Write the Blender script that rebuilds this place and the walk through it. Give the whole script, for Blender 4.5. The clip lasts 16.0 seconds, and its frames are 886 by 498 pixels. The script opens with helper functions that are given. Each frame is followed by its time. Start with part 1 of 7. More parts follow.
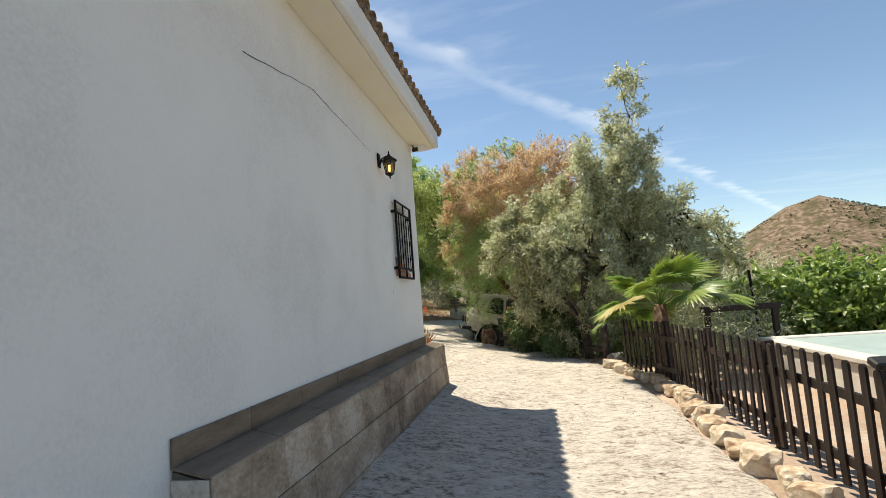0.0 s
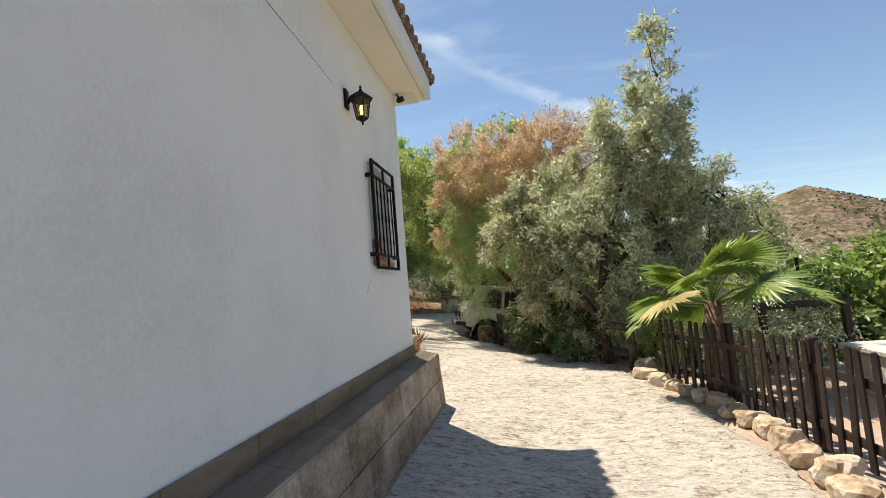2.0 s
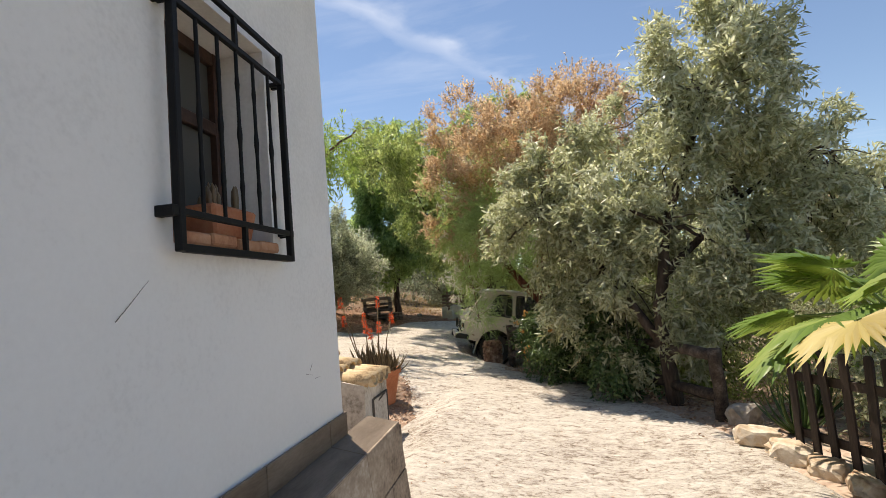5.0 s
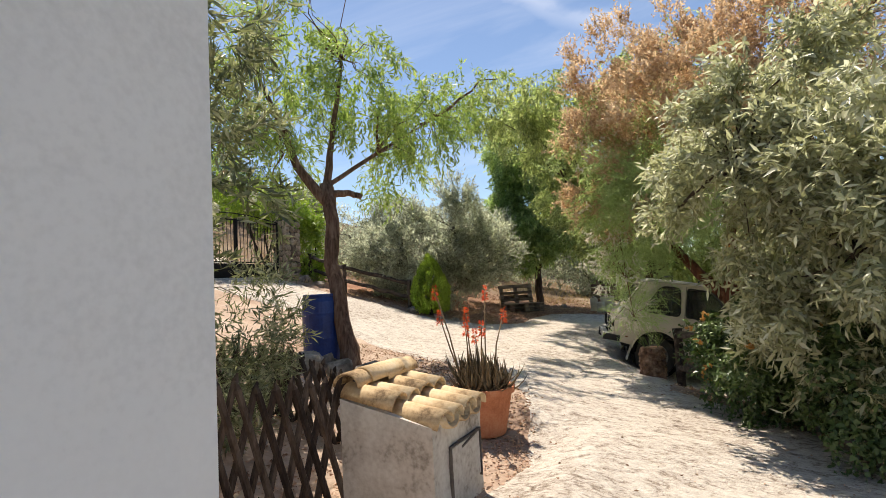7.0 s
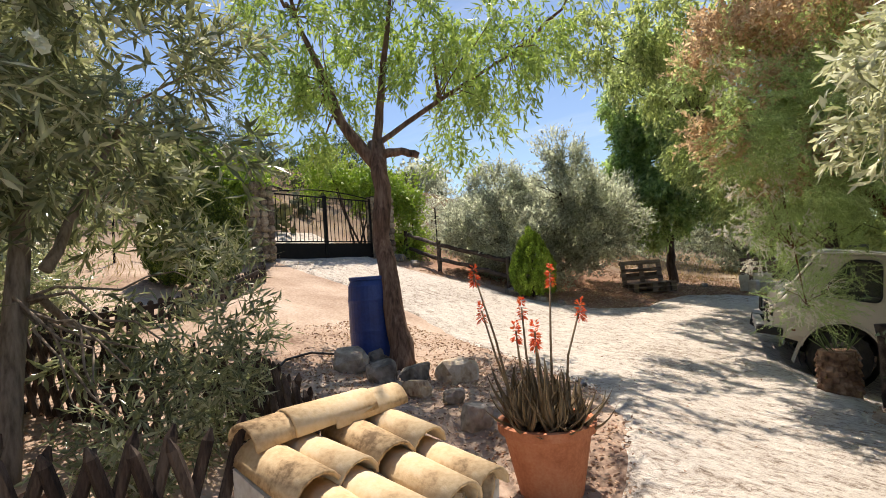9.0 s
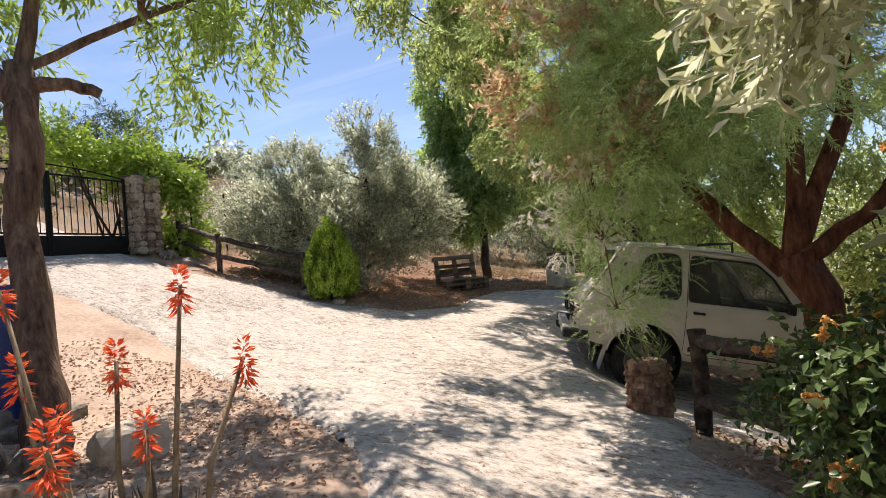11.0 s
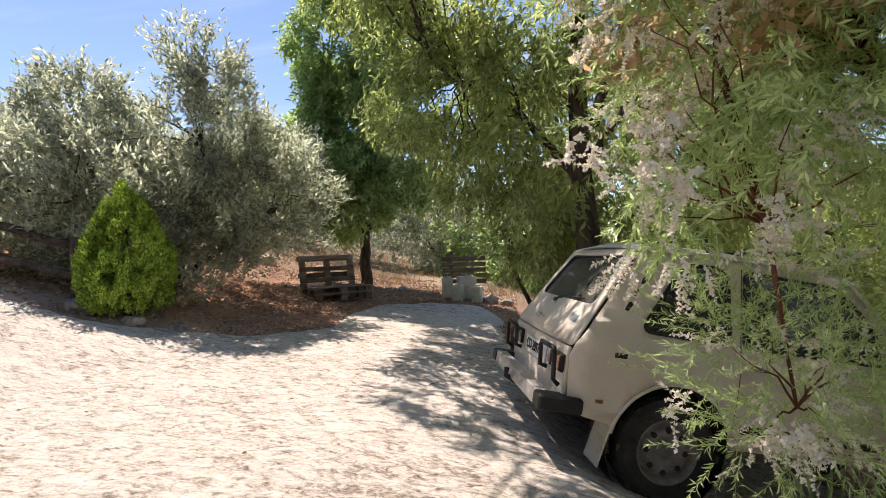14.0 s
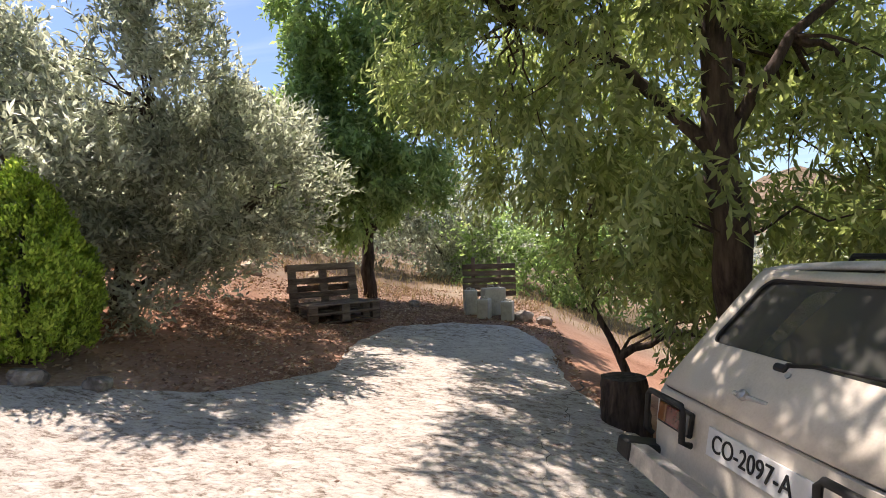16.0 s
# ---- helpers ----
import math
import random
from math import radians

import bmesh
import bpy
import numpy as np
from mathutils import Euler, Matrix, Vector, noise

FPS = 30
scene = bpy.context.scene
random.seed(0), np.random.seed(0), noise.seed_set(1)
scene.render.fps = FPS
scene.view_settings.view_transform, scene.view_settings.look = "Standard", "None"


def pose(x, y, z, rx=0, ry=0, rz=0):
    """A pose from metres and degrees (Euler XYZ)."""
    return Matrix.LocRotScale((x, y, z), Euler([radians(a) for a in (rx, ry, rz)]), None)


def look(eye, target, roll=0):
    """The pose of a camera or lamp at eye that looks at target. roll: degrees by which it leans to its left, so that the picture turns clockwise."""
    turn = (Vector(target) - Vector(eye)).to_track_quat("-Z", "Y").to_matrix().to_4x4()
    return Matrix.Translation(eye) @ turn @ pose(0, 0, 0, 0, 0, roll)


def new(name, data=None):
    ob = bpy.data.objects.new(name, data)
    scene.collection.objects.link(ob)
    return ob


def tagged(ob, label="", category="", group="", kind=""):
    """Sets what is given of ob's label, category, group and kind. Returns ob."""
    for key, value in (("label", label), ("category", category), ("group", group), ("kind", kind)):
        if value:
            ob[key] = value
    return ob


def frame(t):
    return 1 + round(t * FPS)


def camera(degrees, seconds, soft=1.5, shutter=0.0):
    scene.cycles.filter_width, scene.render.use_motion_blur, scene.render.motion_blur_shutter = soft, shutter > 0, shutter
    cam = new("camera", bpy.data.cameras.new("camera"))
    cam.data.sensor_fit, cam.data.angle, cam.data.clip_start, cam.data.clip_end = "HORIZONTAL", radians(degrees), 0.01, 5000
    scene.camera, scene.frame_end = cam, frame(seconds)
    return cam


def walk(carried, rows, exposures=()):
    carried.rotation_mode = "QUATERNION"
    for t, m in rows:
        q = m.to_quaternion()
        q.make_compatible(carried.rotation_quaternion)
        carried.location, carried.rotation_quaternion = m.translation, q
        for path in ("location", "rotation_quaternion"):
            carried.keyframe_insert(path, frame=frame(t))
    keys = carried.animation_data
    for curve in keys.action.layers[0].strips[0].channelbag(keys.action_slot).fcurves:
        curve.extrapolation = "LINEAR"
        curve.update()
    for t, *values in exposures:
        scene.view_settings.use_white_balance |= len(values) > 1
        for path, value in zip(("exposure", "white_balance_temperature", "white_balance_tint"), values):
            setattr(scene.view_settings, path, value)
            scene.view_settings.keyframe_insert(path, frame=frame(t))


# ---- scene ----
cam = camera(82.3, 16.0, 0.9)
METRES, EYE, TILT, LEAN, TURN = 16.0, 1.5, 0.0, 0.0, 9.7
ROWS = [
    (0.0, 0.0, 0.0, 0.0, 0.44, 5.65, 4.43),
    (0.5, 0.0009, 0.0293, 0.0002, 0.16, 5.06, 3.72),
    (1.0, -0.0016, 0.0582, 0.001, -0.04, 4.46, 3.54),
    (1.5, -0.0045, 0.0855, 0.0028, -0.8, 4.09, 4.23),
    (2.0, -0.0042, 0.1139, 0.0051, -0.78, 4.43, 4.63),
    (2.5, -0.0028, 0.142, 0.0066, -1.64, 4.69, 5.08),
    (3.0, 0.001, 0.1714, 0.0061, -2.12, 5.1, 5.09),
    (5.5, 0.019, 0.3289, 0.0067, 1.91, 4.47, 4.47),
    (6.0, 0.022, 0.3609, 0.006, 5.2, 4.03, 3.49),
    (6.5, 0.0259, 0.3918, 0.0064, 10.94, 4.12, 3.23),
    (7.0, 0.0282, 0.4234, 0.0067, 17.11, 4.46, 3.35),
    (7.5, 0.0282, 0.4546, 0.0072, 22.96, 3.94, 3.56),
    (8.0, 0.0269, 0.4845, 0.0072, 31.55, 3.33, 3.89),
    (10.5, 0.0331, 0.631, 0.0033, 28.74, 1.1, 3.95),
    (11.0, 0.029, 0.6635, 0.0042, 12.75, 0.96, 4.8),
    (11.5, 0.0263, 0.6939, 0.0031, 0.65, 0.25, 4.09),
    (12.0, 0.0203, 0.7262, 0.0016, -3.97, -0.09, 2.76),
    (12.5, 0.0129, 0.7581, 0.002, -4.99, -0.35, 2.18),
    (13.0, 0.0053, 0.7892, 0.0035, -4.78, -0.49, 2.05),
    (13.5, -0.0056, 0.8192, 0.0041, -4.63, -0.43, 1.91),
    (14.0, -0.0176, 0.852, 0.0031, -2.09, 0.45, 2.08),
    (14.5, -0.0301, 0.8878, 0.0033, -0.97, 0.22, 2.69),
    (15.0, -0.0393, 0.9219, 0.0053, -1.49, -0.45, 2.54),
    (15.5, -0.0439, 0.9541, 0.0084, -1.77, -0.51, 2.16),
    (16.0, -0.0484, 0.9859, 0.0116, -3.06, 0.49, 2.11),
]
walk(cam, [(t, pose(0, 0, EYE, TILT, LEAN, TURN) @ pose(METRES * x, METRES * y, METRES * z, 90 + pitch, roll, yaw)) for t, x, y, z, yaw, pitch, roll in ROWS],
     [(0.0, 0.40, 7300, 6), (5.0, 0.42, 7250, 12), (8.5, 0.50, 7150, 14), (11.0, 0.54, 7000, 18), (13.0, 0.62, 6900, 19), (16.0, 0.76, 6800, 21)])

# ---------------------------------------------------------------- light
SUN_FROM = Vector((-1.39, 1.41, 4.27)).normalized()
world = bpy.data.worlds.new("world")
scene.world = world
world.use_nodes = True
wn, wl = world.node_tree.nodes, world.node_tree.links
sky = wn.new("ShaderNodeTexSky")
sky.sky_type = 'NISHITA'
sky.sun_disc = False
sky.sun_elevation = math.asin(SUN_FROM.z)
sky.sun_rotation = math.atan2(SUN_FROM.x, SUN_FROM.y)
sky.altitude = 600
sky.dust_density = 0.1
sky.ozone_density = 3.0
# thin cirrus drawn over the sky by stretched noise
coord = wn.new("ShaderNodeTexCoord")
sep = wn.new("ShaderNodeSeparateXYZ")
wl.new(coord.outputs["Generated"], sep.inputs[0])
lift = wn.new("ShaderNodeMath"); lift.operation = 'MAXIMUM'; lift.inputs[1].default_value = 0.06
wl.new(sep.outputs[2], lift.inputs[0])
dx = wn.new("ShaderNodeMath"); dx.operation = 'DIVIDE'
dy = wn.new("ShaderNodeMath"); dy.operation = 'DIVIDE'
wl.new(sep.outputs[0], dx.inputs[0]); wl.new(lift.outputs[0], dx.inputs[1])
wl.new(sep.outputs[1], dy.inputs[0]); wl.new(lift.outputs[0], dy.inputs[1])
plane = wn.new("ShaderNodeCombineXYZ")
wl.new(dx.outputs[0], plane.inputs[0]); wl.new(dy.outputs[0], plane.inputs[1])
turn_sky = wn.new("ShaderNodeMapping")
turn_sky.inputs["Rotation"].default_value = (0, 0, radians(52))
turn_sky.inputs["Scale"].default_value = (0.3, 0.9, 1)
wl.new(plane.outputs[0], turn_sky.inputs[0])
wisp = wn.new("ShaderNodeTexNoise")
wisp.inputs["Scale"].default_value = 1.5
wisp.inputs["Detail"].default_value = 9
wisp.inputs["Roughness"].default_value = 0.62
wisp.inputs["Distortion"].default_value = 0.7
wl.new(turn_sky.outputs[0], wisp.inputs["Vector"])
thin = wn.new("ShaderNodeMapRange")
thin.inputs[1].default_value, thin.inputs[2].default_value = 0.52, 0.9
thin.inputs[3].default_value, thin.inputs[4].default_value = 0.0, 0.28
wl.new(wisp.outputs[0], thin.inputs[0])
# one old vapour trail, drifted and frayed
trail_map = wn.new("ShaderNodeMapping")
trail_map.inputs["Rotation"].default_value = (0, 0, -1.0178)
wl.new(plane.outputs[0], trail_map.inputs[0])
trail_xyz = wn.new("ShaderNodeSeparateXYZ")
wl.new(trail_map.outputs[0], trail_xyz.inputs[0])
fray = wn.new("ShaderNodeTexNoise")
fray.inputs["Scale"].default_value, fray.inputs["Detail"].default_value = 3.0, 8
wl.new(trail_map.outputs[0], fray.inputs["Vector"])
sway = wn.new("ShaderNodeMath"); sway.operation = 'MULTIPLY_ADD'; sway.inputs[1].default_value = 0.35
wl.new(fray.outputs[0], sway.inputs[0]); wl.new(trail_xyz.outputs[1], sway.inputs[2])
off_line = wn.new("ShaderNodeMath"); off_line.operation = 'SUBTRACT'; off_line.inputs[1].default_value = 1.4512
wl.new(sway.outputs[0], off_line.inputs[0])
away = wn.new("ShaderNodeMath"); away.operation = 'ABSOLUTE'
wl.new(off_line.outputs[0], away.inputs[0])
band = wn.new("ShaderNodeMapRange")
band.inputs[1].default_value, band.inputs[2].default_value = 0.02, 0.11
band.inputs[3].default_value, band.inputs[4].default_value = 0.34, 0.0
wl.new(away.outputs[0], band.inputs[0])
torn = wn.new("ShaderNodeMath"); torn.operation = 'MULTIPLY'
torn_range = wn.new("ShaderNodeMapRange")
torn_range.inputs[1].default_value, torn_range.inputs[2].default_value = 0.3, 0.62
wl.new(fray.outputs[0], torn_range.inputs[0])
wl.new(band.outputs[0], torn.inputs[0]); wl.new(torn_range.outputs[0], torn.inputs[1])
veil = wn.new("ShaderNodeMath"); veil.operation = 'MAXIMUM'
wl.new(torn.outputs[0], veil.inputs[0]); wl.new(thin.outputs[0], veil.inputs[1])
cloud = wn.new("ShaderNodeMix"); cloud.data_type = 'RGBA'
cloud.inputs[7].default_value = (7.5, 8.0, 8.8, 1)
wl.new(veil.outputs[0], cloud.inputs[0])
wl.new(sky.outputs[0], cloud.inputs[6])
bg = wn["Background"]
bg.inputs[1].default_value = 0.12
wl.new(cloud.outputs[2], bg.inputs[0])

sun_data = bpy.data.lights.new("sun", 'SUN')
sun_data.energy, sun_data.angle, sun_data.color = 5.0, radians(0.53), (1.0, 0.95, 0.87)
sun = new("sun", sun_data)
sun.matrix_world = look(SUN_FROM * 60, (0, 0, 0))

# ---------------------------------------------------------------- materials
def rgba(c):
    return (c[0], c[1], c[2], 1.0)


def surface(name, colours, scale=4.0, rough=0.8, bump=0.3, bump_scale=40.0, fine=None, metallic=0.0, stretch=(1, 1, 1), detail=6.0, spec=0.3, island=0.0, depth=0.01):
    """A worn surface: two scales of noise drive the colour and the relief."""
    m = bpy.data.materials.new(name)
    m.use_nodes = True
    n, l = m.node_tree.nodes, m.node_tree.links
    p = n["Principled BSDF"]
    p.inputs["Roughness"].default_value = rough
    p.inputs["Metallic"].default_value = metallic
    p.inputs["Specular IOR Level"].default_value = spec
    tc = n.new("ShaderNodeTexCoord")
    mp = n.new("ShaderNodeMapping")
    mp.inputs["Scale"].default_value = stretch
    l.new(tc.outputs["Object"], mp.inputs[0])
    a = n.new("ShaderNodeTexNoise")
    a.inputs["Scale"].default_value = scale
    a.inputs["Detail"].default_value = detail
    a.inputs["Roughness"].default_value = 0.6
    l.new(mp.outputs[0], a.inputs["Vector"])
    b = n.new("ShaderNodeTexNoise")
    b.inputs["Scale"].default_value = bump_scale
    b.inputs["Detail"].default_value = 5.0
    l.new(mp.outputs[0], b.inputs["Vector"])
    share = fine or 0.31
    shrink = n.new("ShaderNodeMath"); shrink.operation = 'MULTIPLY_ADD'
    l.new(a.outputs[0], shrink.inputs[0]); shrink.inputs[1].default_value = (1 - share) * 1.45; shrink.inputs[2].default_value = 0.0
    mixf = n.new("ShaderNodeMath"); mixf.operation = 'MULTIPLY_ADD'
    l.new(b.outputs[0], mixf.inputs[0]); mixf.inputs[1].default_value = share * 1.45
    l.new(shrink.outputs[0], mixf.inputs[2])
    last = mixf
    if island:
        g = n.new("ShaderNodeNewGeometry")
        o = n.new("ShaderNodeObjectInfo")
        s = n.new("ShaderNodeMath"); s.operation = 'ADD'
        l.new(g.outputs["Random Per Island"], s.inputs[0]); l.new(o.outputs["Random"], s.inputs[1])
        w = n.new("ShaderNodeMath"); w.operation = 'FRACT'
        l.new(s.outputs[0], w.inputs[0])
        k = n.new("ShaderNodeMath"); k.operation = 'MULTIPLY_ADD'
        l.new(w.outputs[0], k.inputs[0]); k.inputs[1].default_value = island
        l.new(mixf.outputs[0], k.inputs[2])
        k2 = n.new("ShaderNodeMath"); k2.operation = 'SUBTRACT'
        l.new(k.outputs[0], k2.inputs[0]); k2.inputs[1].default_value = island * 0.5
        last = k2
    r = n.new("ShaderNodeValToRGB")
    e = r.color_ramp.elements
    lo, hi = 0.5, 0.96
    e[0].position, e[0].color = lo, rgba(colours[0])
    e[1].position, e[1].color = hi, rgba(colours[-1])
    for i, c in enumerate(colours[1:-1]):
        x = e.new(lo + (hi - lo) * (i + 1) / (len(colours) - 1))
        x.color = rgba(c)
    l.new(last.outputs[0], r.inputs[0])
    l.new(r.outputs[0], p.inputs["Base Color"])
    bp = n.new("ShaderNodeBump")
    bp.inputs["Strength"].default_value = bump
    bp.inputs["Distance"].default_value = depth
    l.new(mixf.outputs[0], bp.inputs["Height"])
    l.new(bp.outputs[0], p.inputs["Normal"])
    return m


def leafy(name, c1, c2, c3=None, through_light=0.35, rough=0.5, shine=(1.3, 1.35, 0.85)):
    """Leaves: each one its own tone, light shining through."""
    m = bpy.data.materials.new(name)
    m.use_nodes = True
    n, l = m.node_tree.nodes, m.node_tree.links
    p = n["Principled BSDF"]
    p.inputs["Roughness"].default_value = rough
    p.inputs["Specular IOR Level"].default_value = 0.35
    g = n.new("ShaderNodeNewGeometry")
    r = n.new("ShaderNodeValToRGB")
    e = r.color_ramp.elements
    c1, c2, c3 = [c and tuple(min(0.86, v * 1.25) for v in c) for c in (c1, c2, c3)]
    e[0].color, e[1].color = rgba(c1), rgba(c3 or c2)
    if c3:
        x = e.new(0.55); x.color = rgba(c2)
    tc = n.new("ShaderNodeTexCoord")
    t = n.new("ShaderNodeTexNoise"); t.inputs["Scale"].default_value = 1.3
    l.new(tc.outputs["Object"], t.inputs["Vector"])
    s = n.new("ShaderNodeMath"); s.operation = 'MULTIPLY_ADD'; s.inputs[1].default_value = 0.9
    l.new(t.outputs[0], s.inputs[0])
    q = n.new("ShaderNodeMath"); q.operation = 'MULTIPLY_ADD'; q.inputs[1].default_value = 0.7; q.inputs[2].default_value = -0.3
    l.new(g.outputs["Random Per Island"], q.inputs[0])
    l.new(q.outputs[0], s.inputs[2])
    l.new(s.outputs[0], r.inputs[0])
    l.new(r.outputs[0], p.inputs["Base Color"])
    tr = n.new("ShaderNodeBsdfTranslucent")
    warm = n.new("ShaderNodeMix"); warm.data_type = 'RGBA'; warm.blend_type = 'MULTIPLY'
    warm.inputs[0].default_value = 1.0
    warm.inputs[7].default_value = rgba(shine)
    l.new(r.outputs[0], warm.inputs[6])
    l.new(warm.outputs[2], tr.inputs[0])
    mx = n.new("ShaderNodeMixShader")
    mx.inputs[0].default_value = through_light * 0.8
    l.new(p.outputs[0], mx.inputs[1]); l.new(tr.outputs[0], mx.inputs[2])
    l.new(mx.outputs[0], n["Material Output"].inputs[0])
    return m


def glassy(name, tint=(0.6, 0.66, 0.66), rough=0.05, alpha=0.35):
    """Dusty car glass: a see-through film under a gloss coat."""
    m = bpy.data.materials.new(name)
    m.use_nodes = True
    n, l = m.node_tree.nodes, m.node_tree.links
    p = n["Principled BSDF"]
    p.inputs["Base Color"].default_value = rgba((0.12, 0.12, 0.11))
    p.inputs["Roughness"].default_value = rough
    p.inputs["IOR"].default_value = 1.5
    t = n.new("ShaderNodeBsdfTransparent")
    t.inputs[0].default_value = rgba(tint)
    mx = n.new("ShaderNodeMixShader")
    mx.inputs[0].default_value = alpha
    l.new(t.outputs[0], mx.inputs[1]); l.new(p.outputs[0], mx.inputs[2])
    l.new(mx.outputs[0], n["Material Output"].inputs[0])
    return m


def glowing(name, colour, strength):
    m = bpy.data.materials.new(name)
    m.use_nodes = True
    p = m.node_tree.nodes["Principled BSDF"]
    p.inputs["Base Color"].default_value = rgba(colour)
    p.inputs["Emission Color"].default_value = rgba(colour)
    p.inputs["Emission Strength"].default_value = strength
    return m


M_WALL = surface("white_limewash", [(0.68, 0.67, 0.65), (0.78, 0.77, 0.75), (0.81, 0.80, 0.78)], 0.9, 0.9, 0.14, 55, spec=0.1, depth=0.005)
# soffit: warm bounce from the ground is put into its cream base colour
M_SOFFIT = surface("soffit_bounce_cream", [(0.78, 0.73, 0.60), (0.83, 0.79, 0.68)], 2, 0.85, 0.15, 60, spec=0.1)


def brushed_concrete():
    """Pale concrete raked across the way: streaks, open pits and broad worn patches."""
    m = bpy.data.materials.new("raked_concrete")
    m.use_nodes = True
    n, l = m.node_tree.nodes, m.node_tree.links
    p = n["Principled BSDF"]
    p.inputs["Roughness"].default_value = 0.95
    p.inputs["Specular IOR Level"].default_value = 0.08
    tc = n.new("ShaderNodeTexCoord")

    def field(scale, stretch, turn, detail, rough, twist=0.0):
        mp = n.new("ShaderNodeMapping")
        mp.inputs["Scale"].default_value = stretch
        mp.inputs["Rotation"].default_value = (0, 0, radians(turn))
        l.new(tc.outputs["Object"], mp.inputs[0])
        t = n.new("ShaderNodeTexNoise")
        t.inputs["Scale"].default_value, t.inputs["Detail"].default_value = scale, detail
        t.inputs["Roughness"].default_value, t.inputs["Distortion"].default_value = rough, twist
        l.new(mp.outputs[0], t.inputs["Vector"])
        return t.outputs[0]

    def add(a, ka, b, kb):
        u = n.new("ShaderNodeMath"); u.operation = 'MULTIPLY'; u.inputs[1].default_value = ka
        v = n.new("ShaderNodeMath"); v.operation = 'MULTIPLY_ADD'; v.inputs[1].default_value = kb
        l.new(a, u.inputs[0]); l.new(b, v.inputs[0]); l.new(u.outputs[0], v.inputs[2])
        return v.outputs[0]
    streak = field(7.0, (0.8, 1.4, 1), 8, 6, 0.7, 1.0)
    pits = field(26, (0.8, 1.3, 1), -6, 5, 0.7, 0.6)
    broad = field(0.45, (1, 1, 1), 0, 4, 0.55)
    relief = add(streak, 0.55, pits, 0.45)
    tone = add(relief, 0.86, broad, 0.14)
    r = n.new("ShaderNodeValToRGB")
    e = r.color_ramp.elements
    e[0].position, e[0].color = 0.36, rgba((0.13, 0.098, 0.075))
    e[1].position, e[1].color = 0.62, rgba((0.70, 0.65, 0.58))
    for at, c in ((0.43, (0.31, 0.255, 0.205)), (0.475, (0.50, 0.44, 0.38)), (0.525, (0.60, 0.545, 0.475))):
        x = e.new(at); x.color = rgba(c)
    l.new(tone, r.inputs[0])
    l.new(r.outputs[0], p.inputs["Base Color"])
    b = n.new("ShaderNodeBump")
    b.inputs["Strength"].default_value, b.inputs["Distance"].default_value = 0.9, 0.06
    l.new(relief, b.inputs["Height"])
    l.new(b.outputs[0], p.inputs["Normal"])
    return m


M_DRIVE = brushed_concrete()
M_DIRT = surface("red_earth", [(0.18, 0.115, 0.085), (0.36, 0.26, 0.195), (0.47, 0.36, 0.28), (0.55, 0.45, 0.37)], 0.6, 0.95, 0.8, 22, spec=0.05, detail=10, depth=0.03)
M_TILE = surface("plinth_tile", [(0.13, 0.09, 0.06), (0.26, 0.195, 0.145), (0.38, 0.30, 0.225), (0.52, 0.45, 0.38)], 2.6, 0.55, 0.3, 30, stretch=(1, 1, 1.6), island=0.25, depth=0.004)
M_TILE_TOP = surface("plinth_top_tile", [(0.10, 0.072, 0.052), (0.165, 0.125, 0.092), (0.22, 0.175, 0.135)], 2.0, 0.5, 0.2, 30, stretch=(6, 1, 6), island=0.12, depth=0.003)
M_MORTAR = surface("dark_mortar", [(0.07, 0.06, 0.055), (0.16, 0.14, 0.12)], 12, 0.95, 0.6, 50)
M_IRON = surface("black_iron", [(0.007, 0.007, 0.007), (0.014, 0.013, 0.012)], 8, 0.6, 0.15, 60, spec=0.2)
M_ROOFTILE = surface("old_roof_tile", [(0.10, 0.07, 0.05), (0.26, 0.17, 0.11), (0.42, 0.31, 0.2)], 5, 0.9, 0.5, 40, island=0.3)
M_CLAYTILE = surface("pale_clay_tile", [(0.20, 0.13, 0.07), (0.52, 0.36, 0.20), (0.64, 0.48, 0.29), (0.68, 0.54, 0.36)], 5, 0.9, 0.4, 45, island=0.25)
M_TERRACOTTA = surface("terracotta", [(0.38, 0.13, 0.06), (0.52, 0.20, 0.10), (0.58, 0.27, 0.15)], 5, 0.85, 0.2, 60)
M_BRICK = surface("sill_brick", [(0.34, 0.14, 0.08), (0.50, 0.25, 0.14), (0.56, 0.34, 0.22)], 7, 0.9, 0.4, 50, island=0.25)
M_RENDER = surface("cracked_render", [(0.22, 0.19, 0.16), (0.50, 0.46, 0.41), (0.62, 0.59, 0.54), (0.68, 0.66, 0.61)], 2.6, 0.95, 0.6, 28, detail=10, depth=0.015)
M_FENCE = surface("dark_fence_stain", [(0.012, 0.008, 0.007), (0.03, 0.019, 0.015), (0.05, 0.034, 0.026)], 4, 0.65, 0.3, 30, stretch=(6, 6, 0.8), island=0.2)
M_LATTICE = surface("weathered_lattice", [(0.02, 0.013, 0.01), (0.06, 0.04, 0.03), (0.12, 0.09, 0.07)], 5, 0.85, 0.5, 30, stretch=(5, 5, 1), island=0.3)
M_LOG = surface("weathered_log", [(0.025, 0.017, 0.013), (0.075, 0.055, 0.042), (0.17, 0.14, 0.115)], 4, 0.9, 0.6, 30, stretch=(3, 3, 3), island=0.2)
M_PALLET = surface("old_pallet_wood", [(0.09, 0.06, 0.045), (0.20, 0.15, 0.115), (0.30, 0.24, 0.19)], 3, 0.9, 0.5, 30, stretch=(1, 4, 4), island=0.3)
